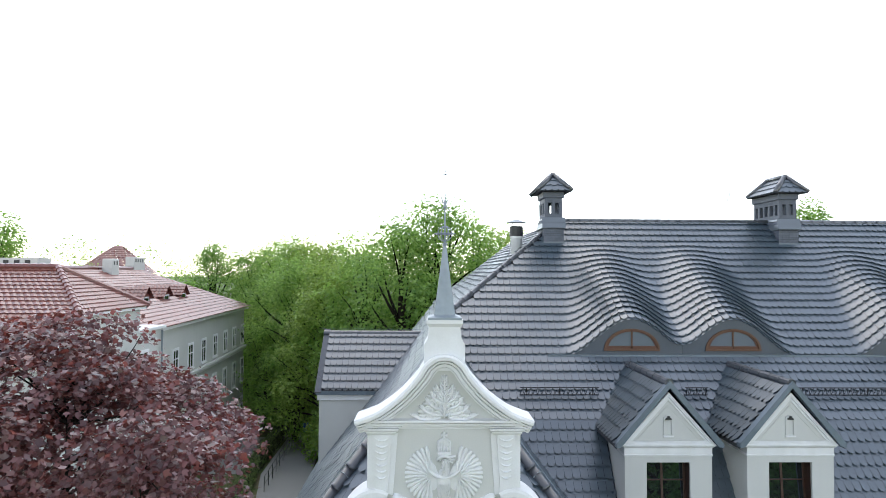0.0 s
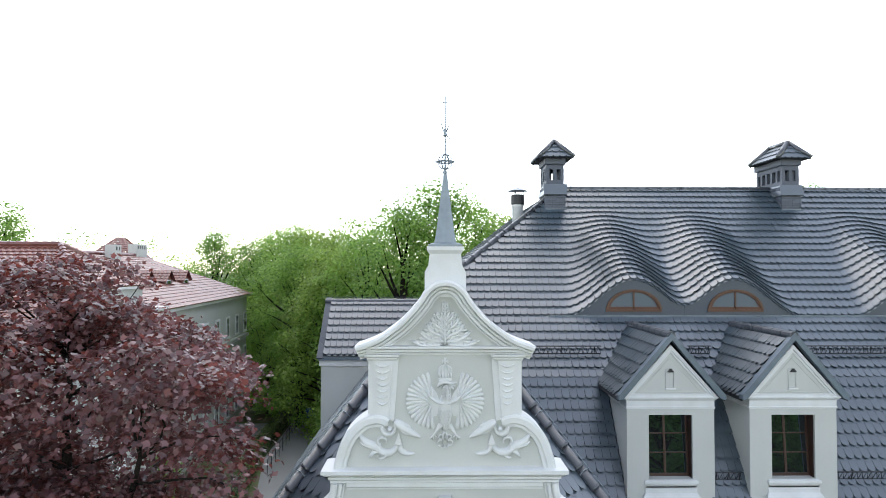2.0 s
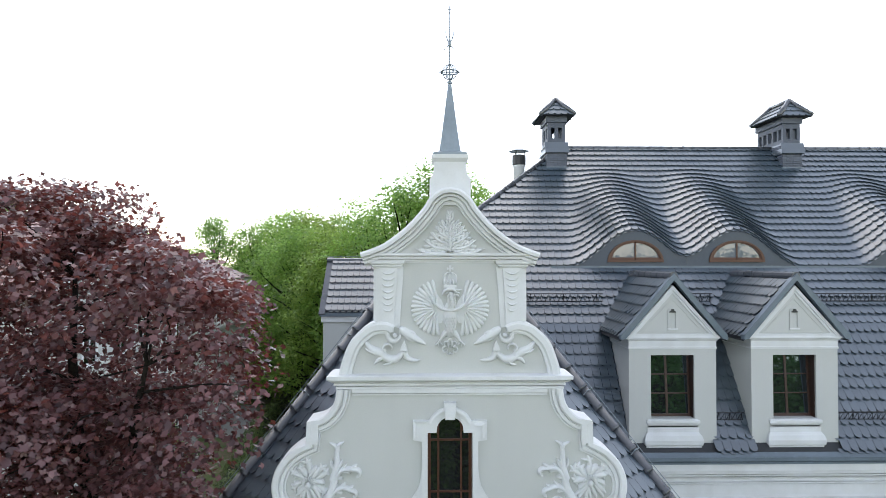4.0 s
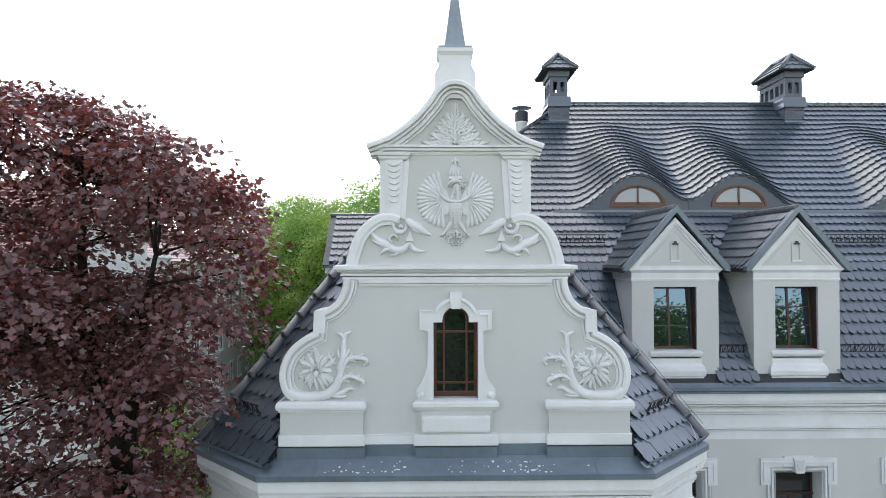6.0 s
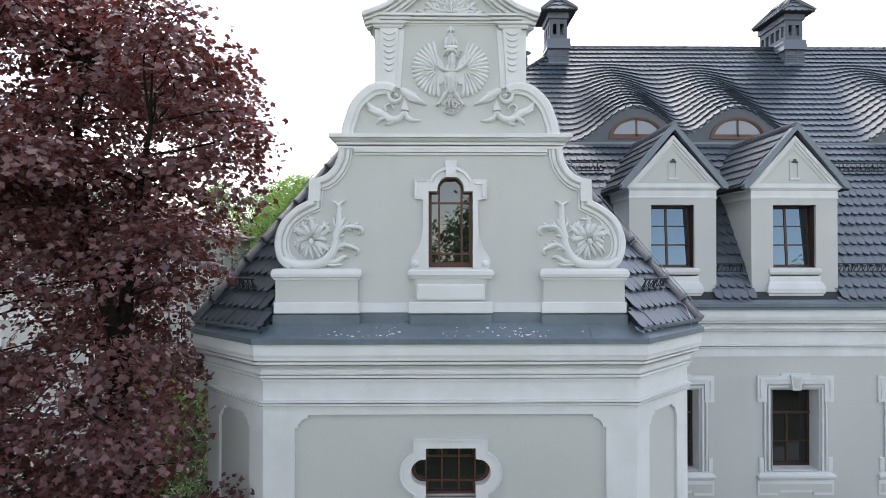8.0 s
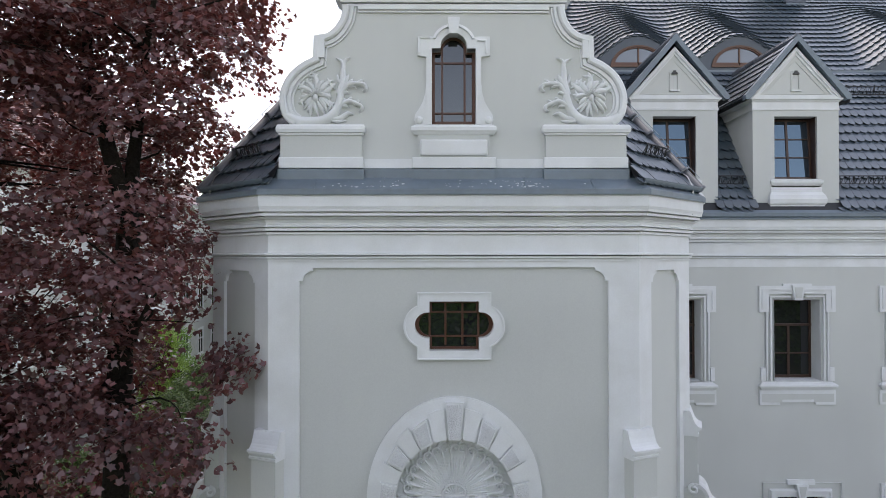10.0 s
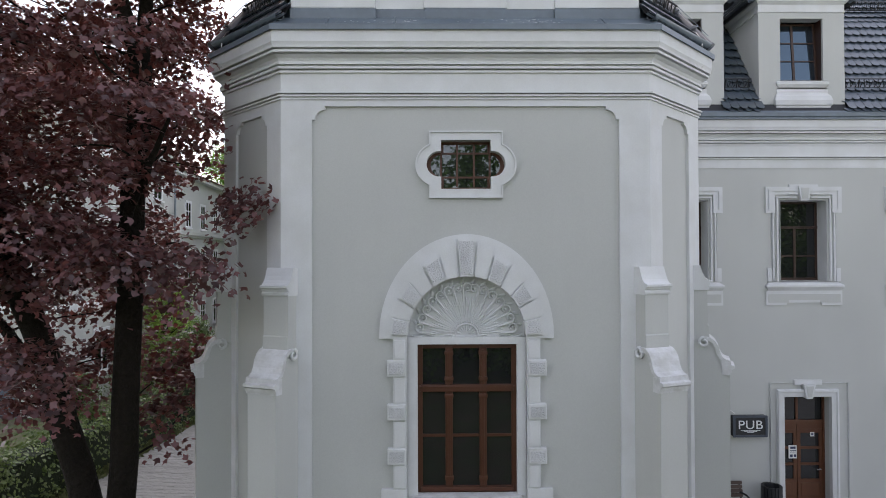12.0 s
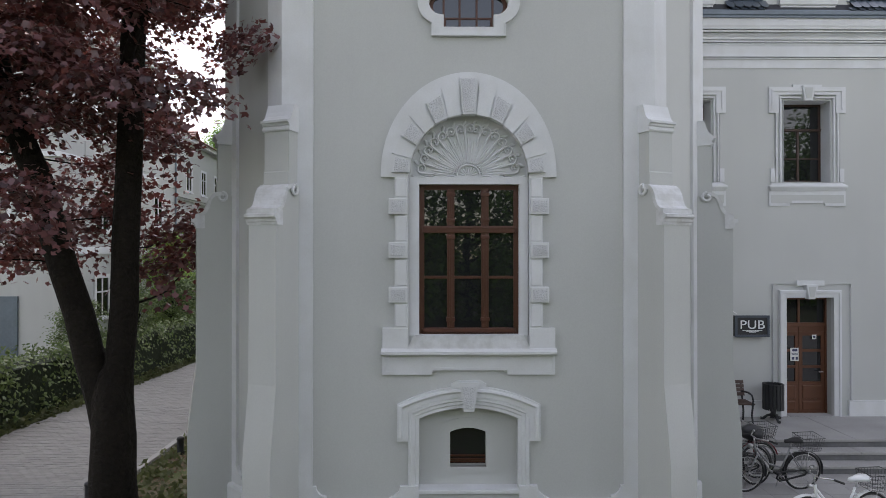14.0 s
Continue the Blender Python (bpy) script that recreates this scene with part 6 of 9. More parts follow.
lobes = [(Vector((-2.95, 8.8, 12.45)), 0.95), (Vector((-3.35, 8.7, 13.25)), 0.85), (Vector((-3.5, 8.9, 11.7)), 0.9), (Vector((-3.9, 8.6, 13.6)), 0.95), (Vector((-3.9, 8.6, 10.6)), 0.95), (Vector((-6.5, 10.0, 14.6)), 1.1), (Vector((-5.5, 9.6, 14.3)), 0.9), (Vector((-7.6, 10.5, 14.8)), 1.2), (Vector((-6.2, 11.5, 14.8)), 1.1), (Vector((-5.0, 10.4, 14.0)), 0.9), (Vector((-7.2, 8.6, 14.3)), 1.0), (Vector((-8.4, 9.2, 14.2)), 1.1), (Vector((-5.1, 9.5, 12.95)), 0.95), (Vector((-5.5, 9.0, 12.4)), 0.8), (Vector((-5.75, 9.5, 13.7)), 1.0), (Vector((-6.6, 9.2, 13.9)), 0.9), (Vector((-4.45, 10.6, 4.3)), 0.7), (Vector((-4.7, 11.2, 4.7)), 0.8), (Vector((-4.5, 10.0, 3.9)), 0.6), (Vector((-3.6, 8.1, 6.25)), 0.6), (Vector((-5.3, 9.0, 11.9)), 0.85), (Vector((-5.9, 9.2, 11.2)), 0.9), (Vector((-4.9, 9.1, 11.1)), 0.85), (Vector((-6.6, 9.0, 11.7)), 0.9), (Vector((-4.4, 8.8, 11.8)), 0.8), (Vector((-6.9, 8.6, 6.3)), 0.9), (Vector((-6.0, 8.4, 6.9)), 0.85), (Vector((-7.4, 9.4, 5.9)), 0.9), (Vector((-5.2, 8.6, 6.5)), 0.75), (Vector((-6.3, 9.8, 6.3)), 0.9), (Vector((-5.6, 10.2, 6.8)), 0.9), (Vector((-4.7, 8.1, 7.4)), 0.9), (Vector((-4.2, 8.0, 8.3)), 0.9), (Vector((-5.4, 7.9, 6.7)), 0.8), (Vector((-4.35, 8.0, 6.4)), 0.75), (Vector((-5.0, 12.0, 13.7)), 1.0), (Vector((-5.9, 12.0, 13.9)), 1.1), (Vector((-6.7, 11.5, 14.1)), 1.1), (Vector((-4.2, 12.0, 13.1)), 0.9), (Vector((-5.2, 13.0, 13.4)), 1.0), (Vector((-4.4, 13.0, 12.7)), 0.9), (Vector((-6.2, 13.2, 13.7)), 1.0), (Vector((-6.4, 8.6, 8.4)), 1.0), (Vector((-7.0, 8.4, 7.7)), 0.9), (Vector((-5.7, 8.0, 5.95)), 0.7), (Vector((-5.2, 8.0, 8.2)), 0.9), (Vector((-6.0, 8.0, 7.6)), 0.9), (Vector((-4.6, 8.2, 9.3)), 0.9), (Vector((-5.9, 7.8, 9.0)), 0.9), (Vector((-6.6, 8.3, 6.6)), 0.8), (Vector((-6.6, 9.6, 7.5)), 0.9), (Vector((-7.7, 10.0, 7.2)), 0.9), (Vector((-6.4, 10.2, 4.45)), 0.8), (Vector((-5.8, 10.8, 4.8)), 0.7), (Vector((-6.9, 9.3, 4.3)), 0.7)]


# the crown's outline as it rises over the eye, from four heights: shares of the depth, sideways and up
SKYLINE = [(16.2, [-0.75, -0.55, -0.45, -0.39, -0.32, -0.285, -0.265], [-0.075, -0.07, -0.085, -0.105, -0.14, -0.18, -0.25]),
           (15.21, [-0.60, -0.51, -0.42, -0.33, -0.284, -0.26], [0.003, -0.001, -0.051, -0.083, -0.105, -0.15]),
           (12.13, [-0.71, -0.62, -0.56, -0.49, -0.455, -0.40, -0.365, -0.33, -0.284, -0.257], [0.357, 0.334, 0.325, 0.28, 0.245, 0.24, 0.235, 0.175, 0.135, 0.063]),
           (10.79, [-0.60, -0.487, -0.437, -0.397, -0.365, -0.338, -0.311, -0.284, -0.266, -0.257], [0.48, 0.408, 0.372, 0.367, 0.363, 0.317, 0.263, 0.236, 0.214, 0.17])]


def in_crown(p, slack):
    for eye, across, up in SKYLINE:
        if p.z > eye + p.y * np.interp(p.x / p.y, across, up) - slack * 0.8 + 0.22 * noise.noise(p * 0.9):
            return False
    if p.y < 6.6 + slack or p.z < 3.4 or p.x > -2.0 or p.x + slack > p.y * np.interp(p.z, *BOUND) + 0.4 * noise.noise(p * 1.1):
        return False
    if p.x / p.y > -0.445 and (4.95 < p.z < 5.8 or 6.65 < p.z < 7.9 or (p.y > 8.9 and 4.95 < p.z < 7.9)):      # an opening over the lane
        return False
    return not (p.z < 11.5 and p.x > -4.1 and p.x + p.y > 8.58 - 2.41 - 0.5 and p.y > 7.9)


tries = 0
while len(lobes) < 135 and tries < 30000:           # leafy lobes, each a flattened mound of sprays
    tries += 1
    d = Vector(nrng.normal(0, 1, 3)).normalized()
    p = CC + Vector((d.x * CR[0], d.y * CR[1], d.z * CR[2])) * nrng.uniform(0.35, 0.97)
    R = nrng.uniform(0.7, 1.25)
    if not in_crown(p, 0.4) or nrng.uniform() > np.interp(p.z, [3, 5, 6.5, 7.5, 9, 10.5, 12.5, 13.5], [0.03, 0.1, 0.4, 0.5, 0.55, 0.9, 0.75, 1.0]):
        continue
    if any((p - q).length < 0.5 * (R + S) for q, S in lobes):
        continue
    lobes.append((p, R))
for p0, R in lobes:
    for k in range(int(17 * R * R) + 3):
        d = Vector(nrng.normal(0, 1, 3)).normalized()
        if d.z < -0.45:
            d.z = -d.z
        p = p0 + Vector((d.x, d.y, d.z * 0.62)) * (R * nrng.uniform(0.6, 1.08))
        if not in_crown(p, -0.15):
            continue
        cent.append(p)
        norm.append((d * 0.65 + Vector((nrng.normal(0, 0.12), nrng.normal(0, 0.12) - 0.1, 0.75))).normalized())
for p in ((-2.88, 8.6, 7.1), (-2.95, 8.6, 7.0), (-3.05, 8.65, 7.15), (-3.12, 8.7, 7.3), (-3.0, 8.62, 7.25), (-2.95, 8.5, 7.15), (-3.2, 8.75, 7.35), (-3.62, 9.0, 8.1), (-3.7, 9.1, 8.5), (-3.66, 9.05, 7.8), (-3.75, 9.1, 8.8)):
    cent.append(Vector(p))
    norm.append((-0.4, -0.5, 0.75))
leaf_cloud("crown", [tuple(p) for p in cent], [tuple(p) for p in norm], 0.10, 50, 0.23, M_RED_LEAF, maple, "dense purple-red lobed leaves", 5, 0.28, 3, 0.48)
bm = bmesh.new()
for k in range(0, len(cent), 12):
    src = min((q for s in stems for q in s), key=lambda q: (q - cent[k]).length + 2.0 * max(0, q.z - cent[k].z))
    limb(bm, src, cent[k], 0.022, 0.006, 0.45, 6, k, 5)
tagged(part("branchwork", bm, M_BARK, maple), kind="stuff")


# ---- spire on the gable ----
spire = thing("spire", "grey zinc spire with an openwork orb and rod", "spire")
bm = bmesh.new()
slab(bm, mirror([(0.285, 14.80), (0.285, 15.15), (0.235, 15.24), (0.215, 15.42)]), 0.0, 0.46, GAB @ Matrix.Translation((0, -0.03, 0)))
part("pedestal", bm, M_TRIM, gable, "white stucco block under the spire")
sq = [(-0.22, 0.40), (-0.22, 0.0), (0.22, 0.0), (0.22, 0.40)]
part("pedestal_cap", sweep(bmesh.new(), sq, [(-0.23, 15.40), (0.0, 15.40), (0.02, 15.43), (0.035, 15.45), (0.035, 15.50), (-0.23, 15.51)], GAB @ Matrix.Translation((0, -0.03, 0)), True, True), M_TRIM, gable)
SP = (XC, YG + 0.17, 0)
bm = bmesh.new()
rings = []
for r, z in ((0.235, 15.50), (0.235, 15.53), (0.15, 15.56), (0.125, 15.72), (0.07, 16.15), (0.028, 16.50), (0.02, 16.56)):
    rings.append([bm.verts.new((SP[0] + a * r, SP[1] + b * r, z)) for a, b in ((-1, -1), (1, -1), (1, 1), (-1, 1))])
for r, s in zip(rings, rings[1:]):
    for i in range(4):
        bm.faces.new((r[i], r[(i + 1) % 4], s[(i + 1) % 4], s[i]))
bm.faces.new(rings[-1])
part("cone", bm, M_ZINC, spire, "tapering four-sided zinc cone")
part("rod", tube(bmesh.new(), [(SP[0], SP[1], 16.5), (SP[0], SP[1], 17.66)], [0.016, 0.006], 6), M_ZINC, spire)
part("knob", lathe(bmesh.new(), [(0.012, 0), (0.035, 0.02), (0.035, 0.04), (0.012, 0.06)], (SP[0], SP[1], 16.53), 10), M_ZINC, spire)
for k in range(3):
    t = k * math.pi / 3
    ring = [(SP[0] + 0.10 * math.cos(a) * math.cos(t), SP[1] + 0.10 * math.cos(a) * math.sin(t), 16.71 + 0.11 * math.sin(a)) for a in [2 * math.pi * i / 20 for i in range(21)]]
    part("orb_hoop", tube(bmesh.new(), ring, 0.0065, 5), M_ZINC, spire)
part("orb_band", tube(bmesh.new(), [(SP[0] + 0.125 * math.cos(a), SP[1] + 0.125 * math.sin(a), 16.71) for a in [2 * math.pi * i / 20 for i in range(21)]], 0.011, 5), M_ZINC, spire)
part("orb_bar", tube(bmesh.new(), [(SP[0] - 0.15, SP[1], 16.71), (SP[0] + 0.15, SP[1], 16.71)], 0.008, 5), M_ZINC, spire)
for s in (-1, 1):
    part("vane_curl", tube(bmesh.new(), [(SP[0], SP[1], 17.12), (SP[0] + s * 0.03, SP[1], 17.17), (SP[0] + s * 0.055, SP[1], 17.25), (SP[0] + s * 0.06, SP[1], 17.33)], [0.012, 0.008, 0.006, 0.003], 5), M_ZINC, spire)
    part("vane_curl", tube(bmesh.new(), [(SP[0], SP[1], 17.12), (SP[0] + s * 0.05, SP[1], 17.05), (SP[0] + s * 0.10, SP[1], 17.02)], [0.008, 0.005, 0.003], 5), M_ZINC, spire)
part("vane_knot", lathe(bmesh.new(), [(0.008, 0), (0.024, 0.03), (0.02, 0.1), (0.008, 0.14)], (SP[0], SP[1], 17.06), 8), M_ZINC, spire)
for z, w in ((17.56, 0.035), (17.61, 0.022)):
    part("cross_bar", tube(bmesh.new(), [(SP[0] - w, SP[1], z), (SP[0] + w, SP[1], z)], 0.006, 5), M_ZINC, spire)

# ---- stucco reliefs on the gable ----
def curve(p0, p1, p2, k=8):
    return [((1 - t) ** 2 * p0[0] + 2 * t * (1 - t) * p1[0] + t * t * p2[0], (1 - t) ** 2 * p0[1] + 2 * t * (1 - t) * p1[1] + t * t * p2[1]) for t in [i / k for i in range(k + 1)]]


RG = GAB


def blade(bm, pts, wide, high, y=0.0, full=0.35):
    """A pointed leaf or feather along a smooth line through points, widest at `full` of its way."""
    line = smooth_line(pts, 4)
    k = len(line) - 1
    ws = []
    for i in range(k + 1):
        t = i / k
        ws.append(wide * max(0.06, (math.sin(math.pi / 2 * min(1.0, (t + 0.06) / full)) ** 0.8) if t < full else math.cos(math.pi / 2 * (t - full) / (1.001 - full)) ** 0.75))
    ribbon(bm, line, ws, high, y, RG)


def ring_of(cx, cz, r, k=12, rz=None):
    return [(cx + r * math.cos(a), cz + (rz or r) * math.sin(a)) for a in [2 * math.pi * i / k for i in range(k)]]


# the crowned heraldic relief in the middle field
bird = thing("eagle_relief", "white stucco crowned heraldic relief with spread wings", "relief")
for s in (-1, 1):
    wing = part("wing", slab(bmesh.new(), [(s * (0.19 + r * math.cos(radians(a))), 13.37 + r * math.sin(radians(a))) for a, r in ((82, 0.25), (60, 0.27), (35, 0.27), (10, 0.26), (-20, 0.25), (-50, 0.24), (-80, 0.23), (-110, 0.21), (-160, 0.17), (160, 0.11), (120, 0.14))], -0.024, 0.01, RG), M_TRIM, bird)
    for k in range(17):                 # long flight feathers, fanned from the raised tip down to the thigh
        a = radians(80 - 172 * k / 16)
        ln = 0.385 - 0.03 * math.sin(math.pi * k / 16) - 0.02 * (k / 16)
        bend = radians(7)
        pts = [(s * (0.18 + ln * q * math.cos(a + bend * (1 - q))), 13.37 + ln * q * math.sin(a + bend * (1 - q))) for q in (0.30, 0.55, 0.80, 1.04)]
        line = smooth_line(pts, 3)
        part("feather", ribbon(bmesh.new(), line, [0.028, 0.034, 0.040, 0.045, 0.050, 0.055, 0.060, 0.062, 0.056, 0.030], 0.046, 0.0, RG), M_TRIM, wing, "", True)
    for k in range(8):                  # short coverts over their roots
        a = radians(92 - 165 * k / 7)
        pts = [(s * (0.185 + 0.2 * q * math.cos(a)), 13.37 + 0.2 * q * math.sin(a)) for q in (0.25, 0.6, 1.0)]
        part("covert", ribbon(bmesh.new(), smooth_line(pts, 3), [0.03, 0.04, 0.045, 0.05, 0.045, 0.035, 0.012], 0.07, 0.0, RG), M_TRIM, wing, "", True)
    bm = bmesh.new()
    ribbon(bm, smooth_line([(0, 13.34), (s * 0.08, 13.355), (s * 0.15, 13.39), (s * 0.215, 13.45)], 4), [0.05] * 5 + [0.058] * 4 + [0.05, 0.045, 0.035, 0.02], 0.095, 0.0, RG)
    part("wing_arm", bm, M_TRIM, wing, "", True)
    bm = bmesh.new()
    ribbon(bm, smooth_line([(s * 0.05, 13.05), (s * 0.10, 12.985), (s * 0.15, 12.905)], 4), [0.085, 0.085, 0.08, 0.07, 0.06, 0.05, 0.042, 0.036, 0.03], 0.07, 0.0, RG)
    for t in (-1, 0, 1):
        blade(bm, [(s * 0.15, 12.91), (s * (0.18 + 0.015 * t), 12.885 - 0.012 * t), (s * (0.20 - 0.02 * abs(t) + 0.03 * t), 12.855 + 0.028 * t)], 0.024, 0.055, 0.0, 0.4)
    blade(bm, [(s * 0.14, 12.90), (s * 0.115, 12.88), (s * 0.10, 12.86)], 0.02, 0.05, 0.0, 0.4)
    part("talon", bm, M_TRIM, bird, "", True)
body = part("body", blob(bmesh.new(), [(u, z) for u, z in ((0.085, 13.36), (0.105, 13.28), (0.095, 13.18), (0.075, 13.08), (0.05, 12.99), (0.0, 12.95), (-0.05, 12.99), (-0.075, 13.08), (-0.095, 13.18), (-0.105, 13.28), (-0.085, 13.36), (-0.055, 13.45), (0.055, 13.45))], 0.07, RG), M_TRIM, bird, "", True)
for r in range(6):                      # scaly breast
    for k in range(-2, 3):
        u = k * 0.034 + (0.017 if r % 2 else 0)
        if abs(u) < 0.085 - 0.006 * r:
            part("breast_feather", ribbon(bmesh.new(), [(u, 13.27 - 0.04 * r), (u, 13.25 - 0.04 * r), (u, 13.232 - 0.04 * r), (u, 13.222 - 0.04 * r)], [0.022, 0.032, 0.028, 0.008], 0.088, 0.0, RG), M_TRIM, body, "", True)
bm = bmesh.new()
ribbon(bm, smooth_line([(0.02, 13.36), (0.035, 13.45), (0.02, 13.54), (0.015, 13.60)], 4), [0.13, 0.125, 0.12, 0.115, 0.11, 0.105, 0.10, 0.095, 0.09, 0.085, 0.08, 0.075, 0.07], 0.075, 0.0, RG)
for k in range(4):                      # ruffled hackles down the neck
    for t in (-1, 0, 1):
        blade(bm, [(0.02 + 0.028 * t, 13.57 - 0.045 * k), (0.02 + 0.042 * t, 13.54 - 0.045 * k), (0.02 + 0.055 * t, 13.50 - 0.045 * k)], 0.034, 0.085, 0.0)
tagged(part("neck", bm, M_TRIM, bird, "", True), kind="stuff")
bm = bmesh.new()
ribbon(bm, smooth_line([(0.085, 13.605), (0.02, 13.64), (-0.045, 13.63), (-0.085, 13.595), (-0.10, 13.555)], 3), [0.03, 0.05, 0.065, 0.075, 0.08, 0.078, 0.07, 0.06, 0.05, 0.042, 0.034, 0.022, 0.008], 0.10, 0.0, RG)
blade(bm, [(-0.03, 13.60), (-0.06, 13.575), (-0.085, 13.57)], 0.022, 0.075, 0.0)
for t in (0, 1, 2):
    blade(bm, [(0.05, 13.63 - 0.03 * t), (0.10, 13.625 - 0.035 * t), (0.165 - 0.02 * t, 13.63 - 0.05 * t)], 0.036, 0.075, 0.0)
part("head", bm, M_TRIM, bird, "", True)
crown = part("crown", slab(bmesh.new(), [(-0.08, 13.675), (0.08, 13.675), (0.10, 13.77), (0.09, 13.83), (0.05, 13.865), (0.0, 13.88), (-0.05, 13.865), (-0.09, 13.83), (-0.10, 13.77)], -0.05, 0.01, RG), M_TRIM, bird)
part("crown_band", slab(bmesh.new(), [(-0.088, 13.66), (0.088, 13.66), (0.09, 13.695), (-0.09, 13.695)], -0.08, 0.01, RG), M_TRIM, crown)
for k in range(-2, 3):
    part("crown_leaf", blob(bmesh.new(), ring_of(k * 0.039, 13.735, 0.017, 8, 0.05), 0.085, RG), M_TRIM, crown, "", True)
    part("crown_arch", ribbon(bmesh.new(), smooth_line([(k * 0.042, 13.77), (k * 0.04, 13.83), (0, 13.875)], 3), [0.024, 0.024, 0.022, 0.020, 0.018, 0.014, 0.01], 0.075, 0.0, RG), M_TRIM, crown, "", True)
bm = slab(bmesh.new(), [(-0.014, 13.88), (0.014, 13.88), (0.010, 13.915), (0.045, 13.90), (0.045, 13.94), (0.010, 13.927), (0.018, 13.965), (-0.018, 13.965), (-0.010, 13.927), (-0.045, 13.94), (-0.045, 13.90), (-0.010, 13.915)], -0.055, 0.01, RG)
part("cross", bm, M_TRIM, crown)
bm = bmesh.new()
for s in (-1, 1):
    for cx, cz, r, a0, a1 in ((0.055, 12.88, 0.042, 200, -100), (0.065, 12.80, 0.045, 120, -200), (0.022, 12.76, 0.026, 60, -220)):
        ribbon(bm, [(s * (cx + r * (1 - 0.4 * t) * math.cos(radians(a0 + (a1 - a0) * t))), cz + r * (1 - 0.4 * t) * math.sin(radians(a0 + (a1 - a0) * t))) for t in [i / 11 for i in range(12)]], [0.024 - 0.008 * i / 11 for i in range(12)], 0.055, 0.0, RG)
    blade(bm, [(0, 12.96), (s * 0.025, 12.90), (s * 0.02, 12.82)], 0.04, 0.06, 0.0)
tagged(part("tail", bm, M_TRIM, bird, "", True), kind="stuff")


def acanthus(bm, base, tip, wide, high, curl=0.0):
    """A lobed leaf: a bowed midrib with pointed lobes that curl away on both sides."""
    b, t = Vector(base), Vector(tip)
    d = t - b
    nrm = Vector((-d.y, d.x)).normalized()
    def mid(q):
        return b + d * q + nrm * (curl * d.length * math.sin(math.pi * q))
    for s in (-1, 1):
        for q in (0.1, 0.3, 0.5, 0.7):
            p = mid(q)
            w = wide * (1.25 - 0.8 * q)
            blade(bm, [tuple(p), tuple(p + d * 0.10 + nrm * s * w * 0.75), tuple(p + d * 0.27 + nrm * s * w * 1.05)], 0.95 * wide, high, 0.02, 0.5)
    blade(bm, [tuple(mid(q)) for q in (0, 0.33, 0.66, 1.06)], wide * 0.95, high * 1.35, 0.02, 0.45)


leafy = bmesh.new()
for s in (-1, 1):
    for bx, bz, ex, ez, w in ((0.05, 14.16, 0.46, 14.19, 0.062), (0.05, 14.19, 0.35, 14.31, 0.066), (0.03, 14.26, 0.27, 14.42, 0.06), (0.02, 14.35, 0.20, 14.51, 0.052), (0.02, 14.45, 0.13, 14.60, 0.042), (0.04, 14.15, 0.23, 14.22, 0.05)):
        acanthus(leafy, (s * bx, bz), (s * ex, ez), w, 0.055, -0.12 * s)
for z0, z1, w in ((14.15, 14.40, 0.06), (14.35, 14.58, 0.052), (14.52, 14.74, 0.045)):
    acanthus(leafy, (0, z0), (0, z1), w, 0.07)
tagged(part("foliage_relief", leafy, M_TRIM, None, "white stucco acanthus spray in the gable pediment", True), category="relief")

